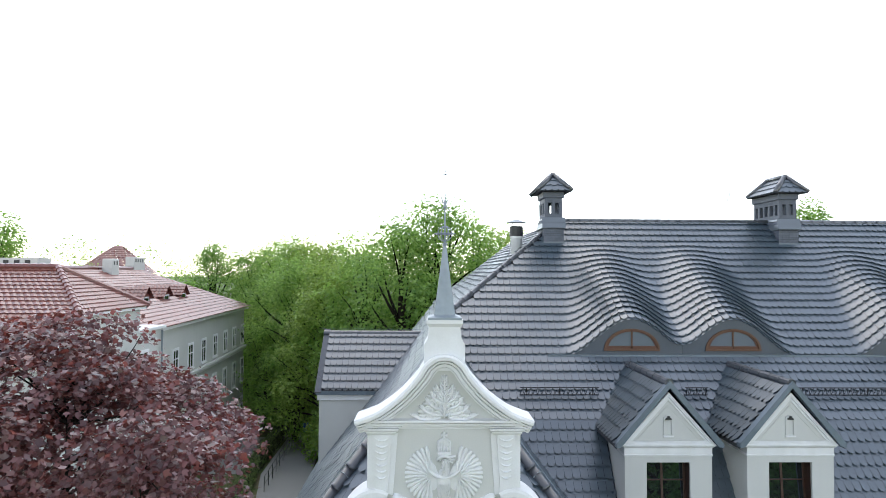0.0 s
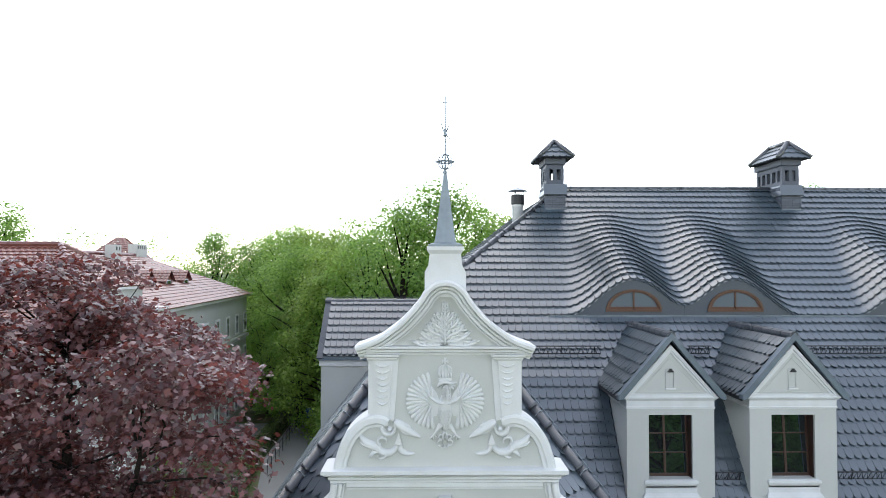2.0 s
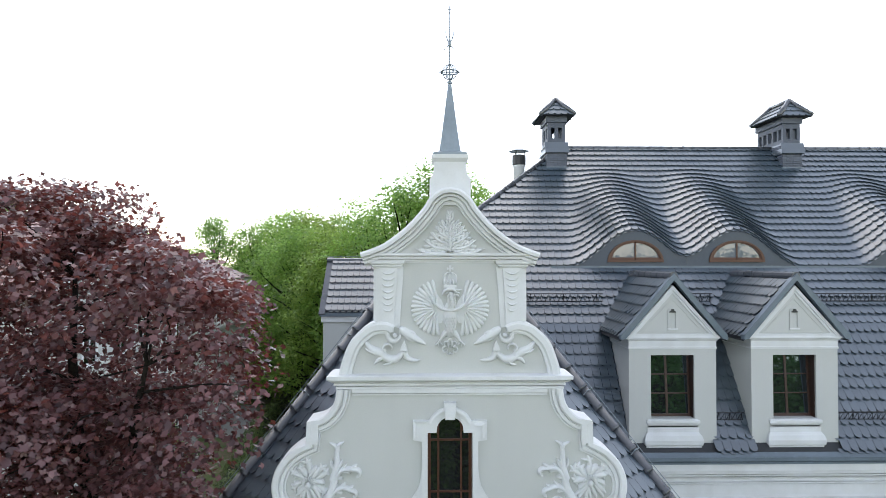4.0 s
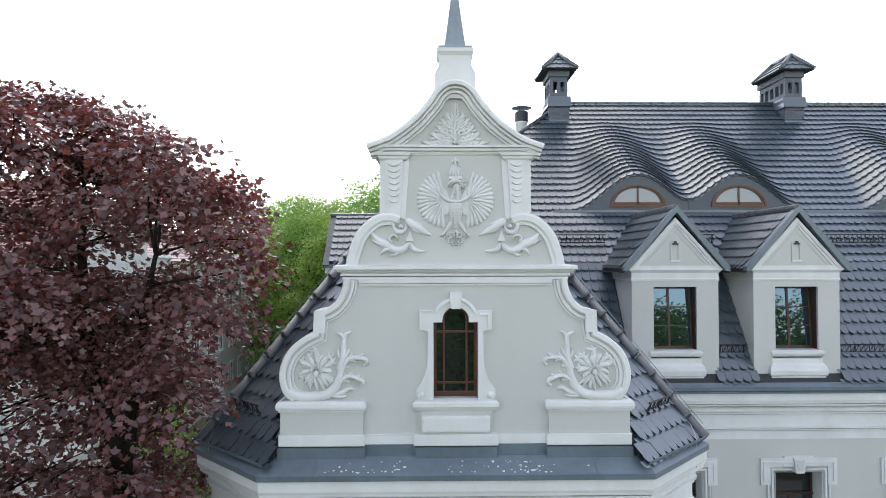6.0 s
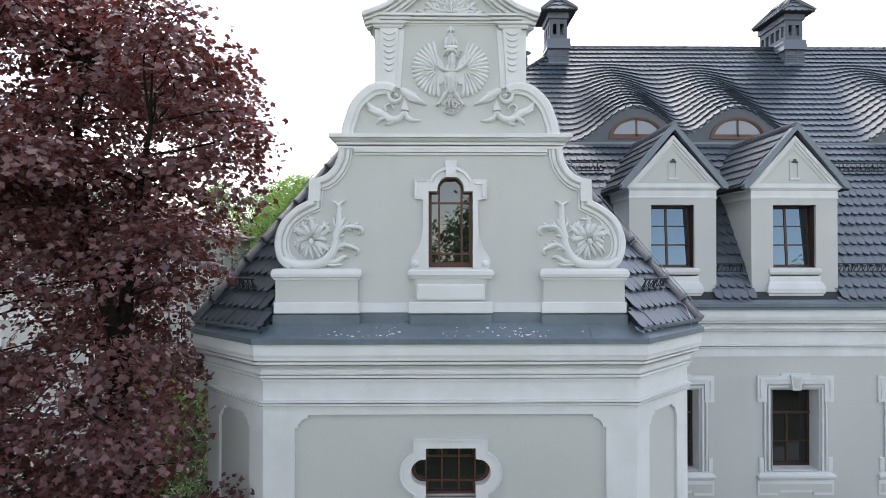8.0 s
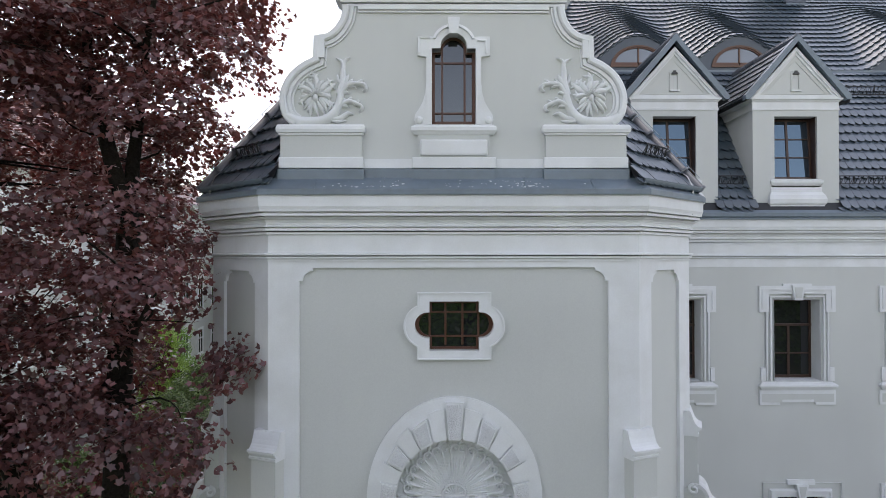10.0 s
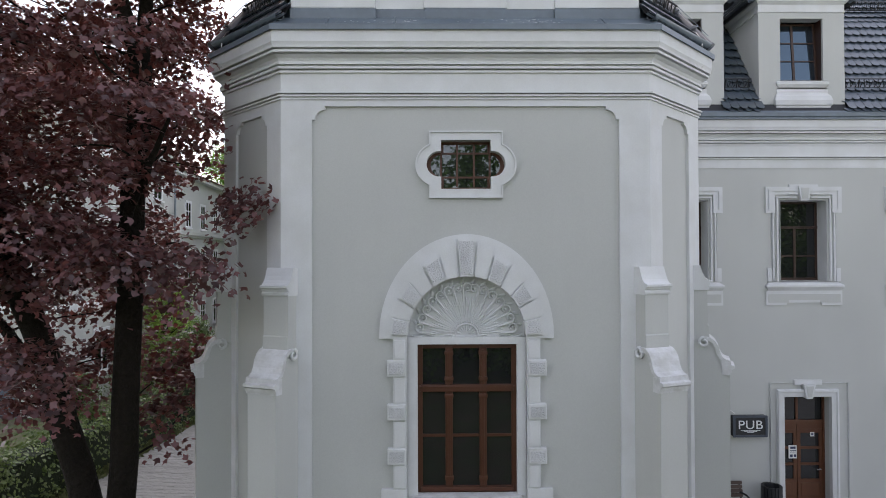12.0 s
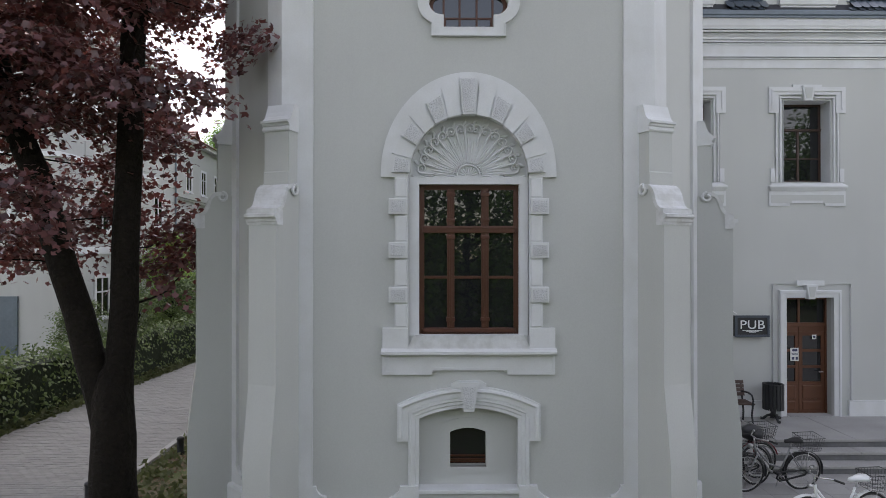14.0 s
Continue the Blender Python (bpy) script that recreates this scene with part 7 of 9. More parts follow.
for s in (-1, 1):
    sc = thing("scroll_relief", "white stucco curling scroll relief on the gable shoulder", "relief", "shoulder reliefs")
    bm = bmesh.new()                    # a crescent round a knob
    ribbon(bm, [(s * (0.775 + 0.088 * math.cos(radians(a))), 13.015 + 0.095 * math.sin(radians(a))) for a in range(60, -205, -20)], [0.02, 0.03, 0.045, 0.06, 0.07, 0.08, 0.085, 0.085, 0.08, 0.07, 0.06, 0.045, 0.03, 0.012], 0.07, 0.0, RG)
    part("crescent", bm, M_TRIM, sc, "", True)
    part("knob", blob(bmesh.new(), ring_of(s * 0.76, 13.00, 0.032), 0.10, RG), M_TRIM, sc, "", True)
    bm = bmesh.new()
    blade(bm, [(s * 0.70, 13.10), (s * 0.60, 13.03), (s * 0.47, 12.95), (s * 0.33, 12.875)], 0.13, 0.085, 0.0, 0.35)
    blade(bm, [(s * 0.66, 13.05), (s * 0.56, 12.95), (s * 0.45, 12.915)], 0.07, 0.06, 0.0)
    blade(bm, [(s * 0.60, 13.06), (s * 0.53, 13.04), (s * 0.47, 13.02)], 0.06, 0.06, 0.0)
    part("upper_leaf", bm, M_TRIM, sc, "", True)
    part("bell", slab(bmesh.new(), [(s * 0.635, 12.935), (s * 0.60, 12.85), (s * 0.585, 12.79), (s * 0.69, 12.80), (s * 0.665, 12.865)], -0.085, 0.01, RG), M_TRIM, sc)
    bm = bmesh.new()
    blade(bm, [(s * 0.63, 12.79), (s * 0.60, 12.70), (s * 0.52, 12.66), (s * 0.41, 12.66)], 0.085, 0.07, 0.0, 0.3)
    part("lower_leaf", bm, M_TRIM, sc, "", True)
    bm = bmesh.new()
    ribbon(bm, smooth_line([(s * 0.64, 12.78), (s * 0.72, 12.69), (s * 0.82, 12.67), (s * 0.94, 12.73)], 4), [0.06, 0.07, 0.08, 0.09, 0.10, 0.11, 0.115, 0.12, 0.12, 0.115, 0.11, 0.10, 0.09], 0.085, 0.0, RG)
    for pts, w in (([(s * 0.86, 12.71), (s * 0.98, 12.76), (s * 1.09, 12.82), (s * 1.18, 12.93)], 0.13), ([(s * 0.90, 12.70), (s * 0.98, 12.67), (s * 1.04, 12.60)], 0.07), ([(s * 0.98, 12.76), (s * 1.08, 12.77), (s * 1.17, 12.82)], 0.06), ([(s * 0.80, 12.66), (s * 0.84, 12.61), (s * 0.92, 12.60)], 0.05)):
        blade(bm, pts, w, 0.075, 0.0, 0.35)
    ribbon(bm, [(s * (0.86 + 0.058 * math.cos(radians(a))), 12.825 + 0.055 * math.sin(radians(a))) for a in range(-60, 205, 20)], [0.05 - 0.002 * i for i in range(14)], 0.075, 0.0, RG)
    part("tail_leaf", bm, M_TRIM, sc, "", True)

    fl = thing("flower_relief", "white stucco sunflower and leaf spray in the gable volute", "relief", "volute reliefs")
    rf = random.Random(5 if s > 0 else 8)
    cx, cz = s * 1.93, 11.02
    bm = bmesh.new()
    for k in range(15):                 # ragged, swirling upper petals
        a = radians(-36 + 252 * k / 14 + rf.uniform(-8, 8))
        ln = (0.30 if k % 2 else 0.23) * rf.uniform(0.85, 1.12)
        tw = radians(14 * rf.choice((-1, 1)) + rf.uniform(-6, 6))
        pts = [(cx + ln * q * math.cos(a + tw * q * q), cz + ln * q * math.sin(a + tw * q * q)) for q in (0.25, 0.5, 0.75, 1.0)]
        blade(bm, pts, 0.085 * rf.uniform(0.85, 1.15), 0.05 + 0.03 * (k % 2 == 0), 0.0, 0.5)
        for sd in (-1, 1):
            tip = (cx + ln * 0.9 * math.cos(a + tw + 0.30 * sd), cz + ln * 0.9 * math.sin(a + tw + 0.30 * sd))
            blade(bm, [pts[1], pts[2], tip], 0.055, 0.05, 0.0, 0.4)
    part("petals", bm, M_TRIM, fl, "", True)
    bm = bmesh.new()
    for k in range(7):                  # thin drooping lower petals
        a = radians(228 + 92 * k / 6 + rf.uniform(-4, 4))
        ln = 0.29 * rf.uniform(0.9, 1.1)
        pts = [(cx + ln * q * math.cos(a) + 0.02 * math.sin(q * 4 + k), cz + ln * q * math.sin(a)) for q in (0.2, 0.45, 0.7, 1.0)]
        blade(bm, pts, 0.062, 0.07, 0.0, 0.5)
    part("beard", bm, M_TRIM, fl, "", True)
    bm = bmesh.new()
    for k in range(9):                  # fluted heart
        a = radians(10 + 160 * k / 8)
        blade(bm, [(cx + 0.03 * math.cos(a), cz - 0.03 + 0.03 * math.sin(a)), (cx + 0.08 * math.cos(a), cz - 0.03 + 0.075 * math.sin(a)), (cx + 0.125 * math.cos(a), cz - 0.03 + 0.11 * math.sin(a))], 0.034, 0.105, 0.0, 0.6)
    blob(bm, ring_of(cx, cz - 0.05, 0.045, 12, 0.06), 0.11, RG)
    part("heart", bm, M_TRIM, fl, "", True)
    # the thick stem under the flower, rising on its inner side into a leafy spray
    stalk = smooth_line([(s * 2.34, 10.74), (s * 2.20, 10.655), (s * 1.98, 10.635), (s * 1.78, 10.68), (s * 1.655, 10.80), (s * 1.60, 10.95), (s * 1.57, 11.14)], 4)
    part("stalk", ribbon(bmesh.new(), stalk, [0.10 + 0.07 * math.sin(math.pi * min(1.0, i / 14)) if i < 12 else 0.155 - 0.006 * (i - 12) for i in range(len(stalk))], 0.105, 0.0, RG), M_TRIM, fl, "", True)
    bm = bmesh.new()
    ribbon(bm, smooth_line([(s * 1.60, 11.02), (s * 1.555, 11.20), (s * 1.555, 11.36), (s * 1.545, 11.47)], 3), [0.12, 0.115, 0.11, 0.10, 0.09, 0.08, 0.075, 0.07, 0.065, 0.055], 0.085, 0.0, RG)
    blade(bm, [(s * 1.55, 11.42), (s * 1.57, 11.49), (s * 1.655, 11.535)], 0.055, 0.07, 0.0, 0.3)
    blade(bm, [(s * 1.55, 11.42), (s * 1.53, 11.50), (s * 1.45, 11.545)], 0.055, 0.07, 0.0, 0.3)
    blade(bm, [(s * 1.60, 11.10), (s * 1.53, 11.20), (s * 1.47, 11.31)], 0.07, 0.065, 0.0)
    blade(bm, [(s * 1.57, 11.16), (s * 1.62, 11.23), (s * 1.63, 11.31)], 0.05, 0.06, 0.0)
    part("horn", bm, M_TRIM, fl, "", True)
    for x0, z0, x1, z1, x2, z2, cr in ((1.63, 10.86, 1.47, 11.17, 1.28, 11.17, 0.05), (1.67, 10.76, 1.47, 10.93, 1.33, 10.88, 0.045)):
        bm = bmesh.new()                # curling leaves, each with a hooked tip and ragged barbs
        hook = [(s * (x2 - 0.0 + cr * math.cos(radians(a))), z2 - cr + cr * math.sin(radians(a))) for a in range(90, 285, 25)]
        line = smooth_line([(s * x0, z0), (s * (x0 + x1) / 2 + s * 0.02, (z0 + z1) / 2 + 0.02), (s * x1, z1), (s * x2, z2)], 4) + hook[1:]
        ribbon(bm, line, [0.09 * (0.7 + 0.3 * math.sin(3 * i / len(line))) * (1 - 0.5 * i / len(line)) for i in range(len(line))], 0.09, 0.0, RG)
        for i in (4, 7, 10):
            p, q = line[i], line[i + 2]
            blade(bm, [p, ((p[0] + q[0]) / 2 - s * 0.05, (p[1] + q[1]) / 2 - 0.02), (q[0] - s * 0.06, q[1] - 0.075)], 0.055, 0.065, 0.0)
            blade(bm, [p, ((p[0] + q[0]) / 2 - s * 0.0, (p[1] + q[1]) / 2 + 0.03), (q[0] - s * 0.01, q[1] + 0.07)], 0.05, 0.06, 0.0)
        part("curled_leaf", bm, M_TRIM, fl, "", True)
    bm = bmesh.new()
    blade(bm, [(s * 1.74, 10.68), (s * 1.60, 10.69), (s * 1.48, 10.76), (s * 1.40, 10.74)], 0.08, 0.075, 0.0)
    blade(bm, [(s * 1.74, 10.66), (s * 1.60, 10.645), (s * 1.50, 10.66)], 0.06, 0.065, 0.0)
    part("foot_leaf", bm, M_TRIM, fl, "", True)


# ---- rear annex beside the west slope ----
M_RED_TILE = material("red_clay_tile", (0.17, 0.056, 0.044), 0.3, vary=0.2, grain=10, stain=0.8, island=0.3, bump=0.2, bump_scale=30, spec=0.8)
M_OLD_WALL = material("pale_old_render", (0.52, 0.525, 0.50), 0.9, vary=0.08, stain=0.5, bump=0.2, streak=0.05)
M_WHITE_PLASTIC = material("white_paint", (0.75, 0.76, 0.76), 0.5, vary=0.05)


def strip_roof(name, p, q, r, s, rows, mat, parent, thick=0.06, seg=0.3):
    """A tiled slope as overlapping courses of short pieces: eave p-q, top r-s (r above p)."""
    p, q, r, s = map(Vector, (p, q, r, s))
    verts, faces = [], []
    nn = (q - p).cross(r - p).normalized()
    nn = nn if nn.z > 0 else -nn
    for j in range(rows):
        t0, t1 = j / rows, min(1.0, (j + 1.15) / rows)
        a0, b0, a1, b1 = p.lerp(r, t0), q.lerp(s, t0), p.lerp(r, t1), q.lerp(s, t1)
        k = max(1, int((b0 - a0).length / seg))
        for i in range(k):
            u0, u1 = i / k, (i + 0.97) / k
            um = (u0 + u1) / 2
            b = len(verts)
            verts += [a0.lerp(b0, u0) + nn * thick * 0.7, a0.lerp(b0, um) + nn * thick * 1.25, a0.lerp(b0, u1) + nn * thick * 0.7, a1.lerp(b1, u1), a1.lerp(b1, um) + nn * thick * 0.4, a1.lerp(b1, u0), a0.lerp(b0, u0) - nn * 0.02, a0.lerp(b0, u1) - nn * 0.02]
            faces += [[b, b + 1, b + 4, b + 5], [b + 1, b + 2, b + 3, b + 4], [b, b + 6, b + 7, b + 2, b + 1]]
    ob = raw(name, verts, faces, mat, parent)
    return tagged(ob, kind="stuff")


annex = thing("roof_annex", "grey rendered rear annex with a slate-grey tiled roof", "annex", "", "structure")
AX0, AX1, AY0, AY1 = -3.5, 3.0, 19.85, 22.9
part("wall", box(bmesh.new(), AX0, AX1, AY0, AY1, 6.0, 12.32), M_WALL, annex)
part("eaves_board", box(bmesh.new(), AX0 - 0.08, AX1, AY0 - 0.14, AY1 + 0.1, 12.30, 12.42), M_SHEET, annex)
tile_rows(lambda a, s: Vector((AX0 - 0.02 + a, AY0 - 0.15 + s * 0.70, 12.42 + s * 0.70)), 5.2, 2.15, lambda a, s: 0.1 < a < 5.0, M_TILE, annex, "roof_tiles")
bm = bmesh.new()
quad(bm, (AX0 - 0.1, AY0 - 0.12, 12.38), (AX1, AY0 - 0.12, 12.38), (AX1, 21.35, 14.02), (AX0 - 0.1, 21.35, 14.02))
quad(bm, (AX0 - 0.1, AY1 + 0.1, 12.38), (AX1, AY1 + 0.1, 12.38), (AX1, 21.35, 14.02), (AX0 - 0.1, 21.35, 14.02))
quad(bm, (AX0, AY0, 12.35), (AX0, AY1, 12.35), (AX0, 21.35, 14.0))
part("boarding", bm, M_UNDER, annex)
part("verge", box(bmesh.new(), -0.10, 0.10, -0.16, 2.38, -0.03, 0.055, Matrix.Translation((AX0 - 0.02, AY0 - 0.02, 12.46)) @ pose(0, 0, 0, 45, 0, 0), 0.01), M_CAP, annex)
part("cornice", box(bmesh.new(), AX0 - 0.05, AX1, AY0 - 0.06, AY0, 12.12, 12.29), M_TRIM, annex)
for i in range(14):
    part("ridge_cap", tube(bmesh.new(), [(AX0 - 0.12 + 0.38 * i, 21.35, 14.06), (AX0 - 0.12 + 0.38 * i + 0.42, 21.35, 14.06)], [0.09, 0.08], 8), M_CAP, annex)
# north and west walls close the building below the roofs
part("north_wall", box(bmesh.new(), -3.4, EAST, 28.4, 28.8, 0, 10.6), M_WALL, wing)
part("west_wall", box(bmesh.new(), XC - HALF - CH, XC - HALF - CH + 0.4, WING_Y + 0.3, 28.4, 0, 9.6), M_WALL, wing)
part("east_wall", box(bmesh.new(), EAST - 0.4, EAST, WING_Y + 0.46, 28.4, 0, 9.6), M_WALL, wing)

# ---- old houses along the lane ----
def far_window(house, m, c, z0, w, h):
    win = part("window", plate(bmesh.new(), [(c - w / 2 - 0.18, z0 - 0.15), (c + w / 2 + 0.18, z0 - 0.15), (c + w / 2 + 0.18, z0 + h + 0.18), (c - w / 2 - 0.18, z0 + h + 0.18)], [[(c - w / 2, z0), (c + w / 2, z0), (c + w / 2, z0 + h), (c - w / 2, z0 + h)]], -0.06, 0.04, m), M_WHITE_PLASTIC, house, "white framed window")
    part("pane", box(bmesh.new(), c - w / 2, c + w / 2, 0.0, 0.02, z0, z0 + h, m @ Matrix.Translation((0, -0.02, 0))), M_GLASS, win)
    part("glazing_bar", box(bmesh.new(), c - 0.04, c + 0.04, -0.05, -0.02, z0, z0 + h, m), M_WHITE_PLASTIC, win)
    part("glazing_bar", box(bmesh.new(), c - w / 2, c + w / 2, -0.05, -0.021, z0 + h * 0.62, z0 + h * 0.62 + 0.07, m), M_WHITE_PLASTIC, win)
    part("sill", box(bmesh.new(), c - w / 2 - 0.2, c + w / 2 + 0.2, -0.14, 0.02, z0 - 0.2, z0 - 0.1, m), M_WHITE_PLASTIC, win)


near_house = thing("house", "pale rendered house with a red hipped tile roof", "house")
part("wall", box(bmesh.new(), -32, -15.4, 27.7, 33.6, 0, 14.2), M_OLD_WALL, near_house)
part("front_wall", box(bmesh.new(), -32, -15.4, 25.2, 27.7, 0, 12.5), M_OLD_WALL, near_house)
strip_roof("roof_tiles", (-32.3, 24.6, 12.4), (-15.1, 24.6, 12.4), (-32.3, 27.3, 14.25), (-15.1, 27.3, 14.25), 10, M_RED_TILE, near_house)
part("verge_board", slab(bmesh.new(), [(24.7, 12.2), (27.6, 14.2), (27.6, 13.9), (25.2, 12.2)], 0.0, 0.2, pose(-15.2, 0, 0, 0, 0, 90)), M_WHITE_PLASTIC, near_house)
part("eaves_board", box(bmesh.new(), -32.2, -15.15, 27.75, 33.85, 14.1, 14.28), M_WHITE_PLASTIC, near_house)
strip_roof("roof_tiles", (-32.3, 27.3, 14.25), (-15.1, 27.3, 14.25), (-32.3, 30.6, 16.25), (-18.0, 30.6, 16.25), 12, M_RED_TILE, near_house)
strip_roof("roof_tiles", (-15.1, 27.3, 14.25), (-15.1, 33.9, 14.25), (-18.0, 30.6, 16.25), (-18.0, 30.62, 16.25), 12, M_RED_TILE, near_house)
strip_roof("roof_tiles", (-15.1, 33.9, 14.25), (-32.3, 33.9, 14.25), (-18.0, 30.6, 16.25), (-32.3, 30.6, 16.25), 12, M_RED_TILE, near_house)
for a, b in (((-32.3, 30.6, 16.3), (-18.0, 30.6, 16.3)), ((-15.1, 27.3, 14.3), (-18.0, 30.6, 16.3)), ((-15.1, 33.9, 14.3), (-18.0, 30.6, 16.3))):
    va, vb = Vector(a), Vector(b)
    k = int((vb - va).length / 0.4)
    for i in range(k):
        part("ridge_cap", tube(bmesh.new(), [va.lerp(vb, i / k), va.lerp(vb, (i + 1.1) / k)], [0.17, 0.13], 7), M_RED_TILE, near_house)
ma, mb = pose(-15.4, 0, 0, 0, 0, 90), frame_at(0, 25.2)
for c in (28.4, 31.2):
    for z in (1.5, 5.4, 9.5):
        far_window(near_house, ma, c, z, 1.0, 1.7)
for z in (4.75, 5.4, 6.05, 6.7, 7.35, 8.55):               # banded render between the windows
    for a, b in ((27.0, 27.7), (29.1, 30.5), (31.9, 33.6)):
        part("render_band", box(bmesh.new(), a, b, -0.035, 0.02, z, z + 0.6, ma, 0.015), M_OLD_WALL, near_house)
mc = pose(-16.05, 0, 0, 0, 0, 90)                       # set-back bay that joins the two houses
part("link_bay", box(bmesh.new(), -30, -16.05, 33.62, 38.05, 0, 12.7), M_OLD_WALL, near_house, "pale banded link bay")
part("link_cornice", box(bmesh.new(), -30, -15.9, 33.63, 38.2, 12.7, 12.86), M_WHITE_PLASTIC, near_house)
part("string_course", box(bmesh.new(), 33.7, 38.1, -0.07, 0.02, 8.2, 8.36, mc), M_OLD_WALL, near_house)
for z, h in ((2.0, 1.6), (5.9, 1.5), (9.9, 1.6)):
    far_window(near_house, mc, 35.5, z, 0.95, h)
for z in (4.75, 5.4, 6.05, 6.7, 7.35, 8.55, 9.2):
    for a, b in ((33.7, 34.75), (36.25, 38.07)):
        part("render_band", box(bmesh.new(), a, b, -0.035, 0.02, z, z + 0.6, mc, 0.015), M_OLD_WALL, near_house)
part("drainpipe", tube(bmesh.new(), [(-15.93, 37.7, 0.3), (-15.93, 37.7, 12.6)], 0.06, 8), M_ZINC, near_house)
for c in (-18.0, -21.0, -24.0, -27.0):
    for z in (5.4, 9.3):
        far_window(near_house, mb, c, z, 1.1, 1.9)
part("string_course", box(bmesh.new(), -32.1, -15.3, 25.1, 33.7, 4.3, 4.6), M_WHITE_PLASTIC, near_house)
part("string_course", box(bmesh.new(), -32.1, -15.3, 25.1, 33.7, 8.2, 8.4), M_WHITE_PLASTIC, near_house)
part("gate_door", box(bmesh.new(), -19.3, -17.0, 25.12, 25.22, 0.1, 2.6), M_SHEET, near_house, "grey metal gate door")

long_house = thing("house", "long grey rendered house with a weathered tile roof and dormers", "house")
HB = [(-17.3, 34.2), (-19.4, 66.0)]
d_b = Vector((HB[1][0] - HB[0][0], HB[1][1] - HB[0][1], 0))
lb = d_b.length
ang = math.degrees(math.atan2(d_b.y, d_b.x))
mB = pose(HB[0][0], HB[0][1], 0, 0, 0, ang)          # x along the front, y into the house (west)
part("wall", box(bmesh.new(), 0, lb, 0, 16.0, 0, 12.35, mB), M_OLD_WALL, long_house)
part("eaves_board", box(bmesh.new(), -0.2, lb + 0.3, -0.45, 16.4, 12.2, 12.47, mB), M_WHITE_PLASTIC, long_house)
part("string_course", box(bmesh.new(), -0.05, lb + 0.1, -0.12, 0.1, 8.0, 8.12, mB), M_WHITE_PLASTIC, long_house)
part("cornice", box(bmesh.new(), -0.05, lb + 0.1, -0.28, 0.1, 8.12, 8.42, mB, 0.04), M_OLD_WALL, long_house)
pts = [mB @ Vector(v) for v in ((-0.4, -0.6, 12.45), (lb + 0.4, -0.6, 12.45), (-0.4, 8.2, 16.2), (lb - 6.5, 8.2, 16.2), (-0.4, 17.0, 12.45), (lb + 0.4, 17.0, 12.45))]
strip_roof("roof_tiles", pts[0], pts[1], pts[2], pts[3], 20, M_RED_TILE, long_house)
strip_roof("roof_tiles", pts[1], pts[5], pts[3], pts[3] + Vector((0.01, 0, 0)), 20, M_RED_TILE, long_house)
strip_roof("roof_tiles", pts[5], pts[4], pts[3], pts[2], 20, M_RED_TILE, long_house)
part("ridge", tube(bmesh.new(), [pts[2] + Vector((0, 0, 0.1)), pts[3] + Vector((0, 0, 0.1))], 0.16, 7), M_RED_TILE, long_house)
part("gable_end", slab(bmesh.new(), [(-0.6, 12.3), (17.0, 12.3), (8.2, 16.15)], 0.0, 0.3, mB @ pose(0, 0, 0, 0, 0, 90)), M_OLD_WALL, long_house)
for k in range(9):
    for z, h in ((1.4, 1.7), (4.85, 2.2), (8.8, 1.65)):
        far_window(long_house, mB, 3.9 + 3.4 * k, z, 1.0, h)
for k in range(3):
    cx = 12.0 + 4.2 * k
    dm = mB @ Matrix.Translation((cx, 2.6, 0))
    body = part("roof_dormer", slab(bmesh.new(), [(-0.8, 12.6), (0.8, 12.6), (0.8, 14.2), (0, 14.8), (-0.8, 14.2)], 0.0, 5.0, dm), M_RED_TILE, long_house, "small gabled roof dormer")
    part("window", box(bmesh.new(), -0.5, 0.5, -0.05, 0.02, 12.9, 14.2, dm), M_WHITE_PLASTIC, body)
    part("pane", box(bmesh.new(), -0.38, 0.38, -0.07, 0.0, 13.0, 14.1, dm), M_GLASS, body)
    strip_roof("dormer_tiles", dm @ Vector((-1.05, -0.25, 14.05)), dm @ Vector((-1.05, 5, 14.05)), dm @ Vector((0, -0.25, 14.92)), dm @ Vector((0, 5, 14.92)), 4, M_RED_TILE, body)
    strip_roof("dormer_tiles", dm @ Vector((1.05, -0.25, 14.05)), dm @ Vector((1.05, 5, 14.05)), dm @ Vector((0, -0.25, 14.92)), dm @ Vector((0, 5, 14.92)), 4, M_RED_TILE, body)
for cx, cy, w, top in ((17.5, 7.0, 1.2, 17.0), (25, 8.0, 2.4, 17.3), (21.0, 8.5, 1.0, 17.1)):
    st = part("chimney", box(bmesh.new(), cx - w / 2, cx + w / 2, cy, cy + 0.8, 14.5, top, mB, 0.03), M_OLD_WALL, long_house, "pale rendered chimney stack")
    for i in range(max(2, int(w / 0.5))):
        x = cx - w / 2 + 0.3 + 0.5 * i
        part("flue", box(bmesh.new(), x - 0.1, x + 0.1, cy - 0.02, cy + 0.82, top - 0.45, top - 0.15, mB), M_DARK, st)
part("flue_box", box(bmesh.new(), 6.0, 6.9, 3.8, 4.6, 13.4, 15.2, mB, 0.02), M_DARK, long_house, "dark metal flue box")
part("satellite_dish", lathe(bmesh.new(), [(0.02, 0.12), (0.2, 0.08), (0.35, 0.0)], (0, 0, 0), 14, mB @ Matrix.Translation((lb - 2.2, -0.35, 9.6)) @ pose(0, 0, 0, 70)), M_DARK, long_house)

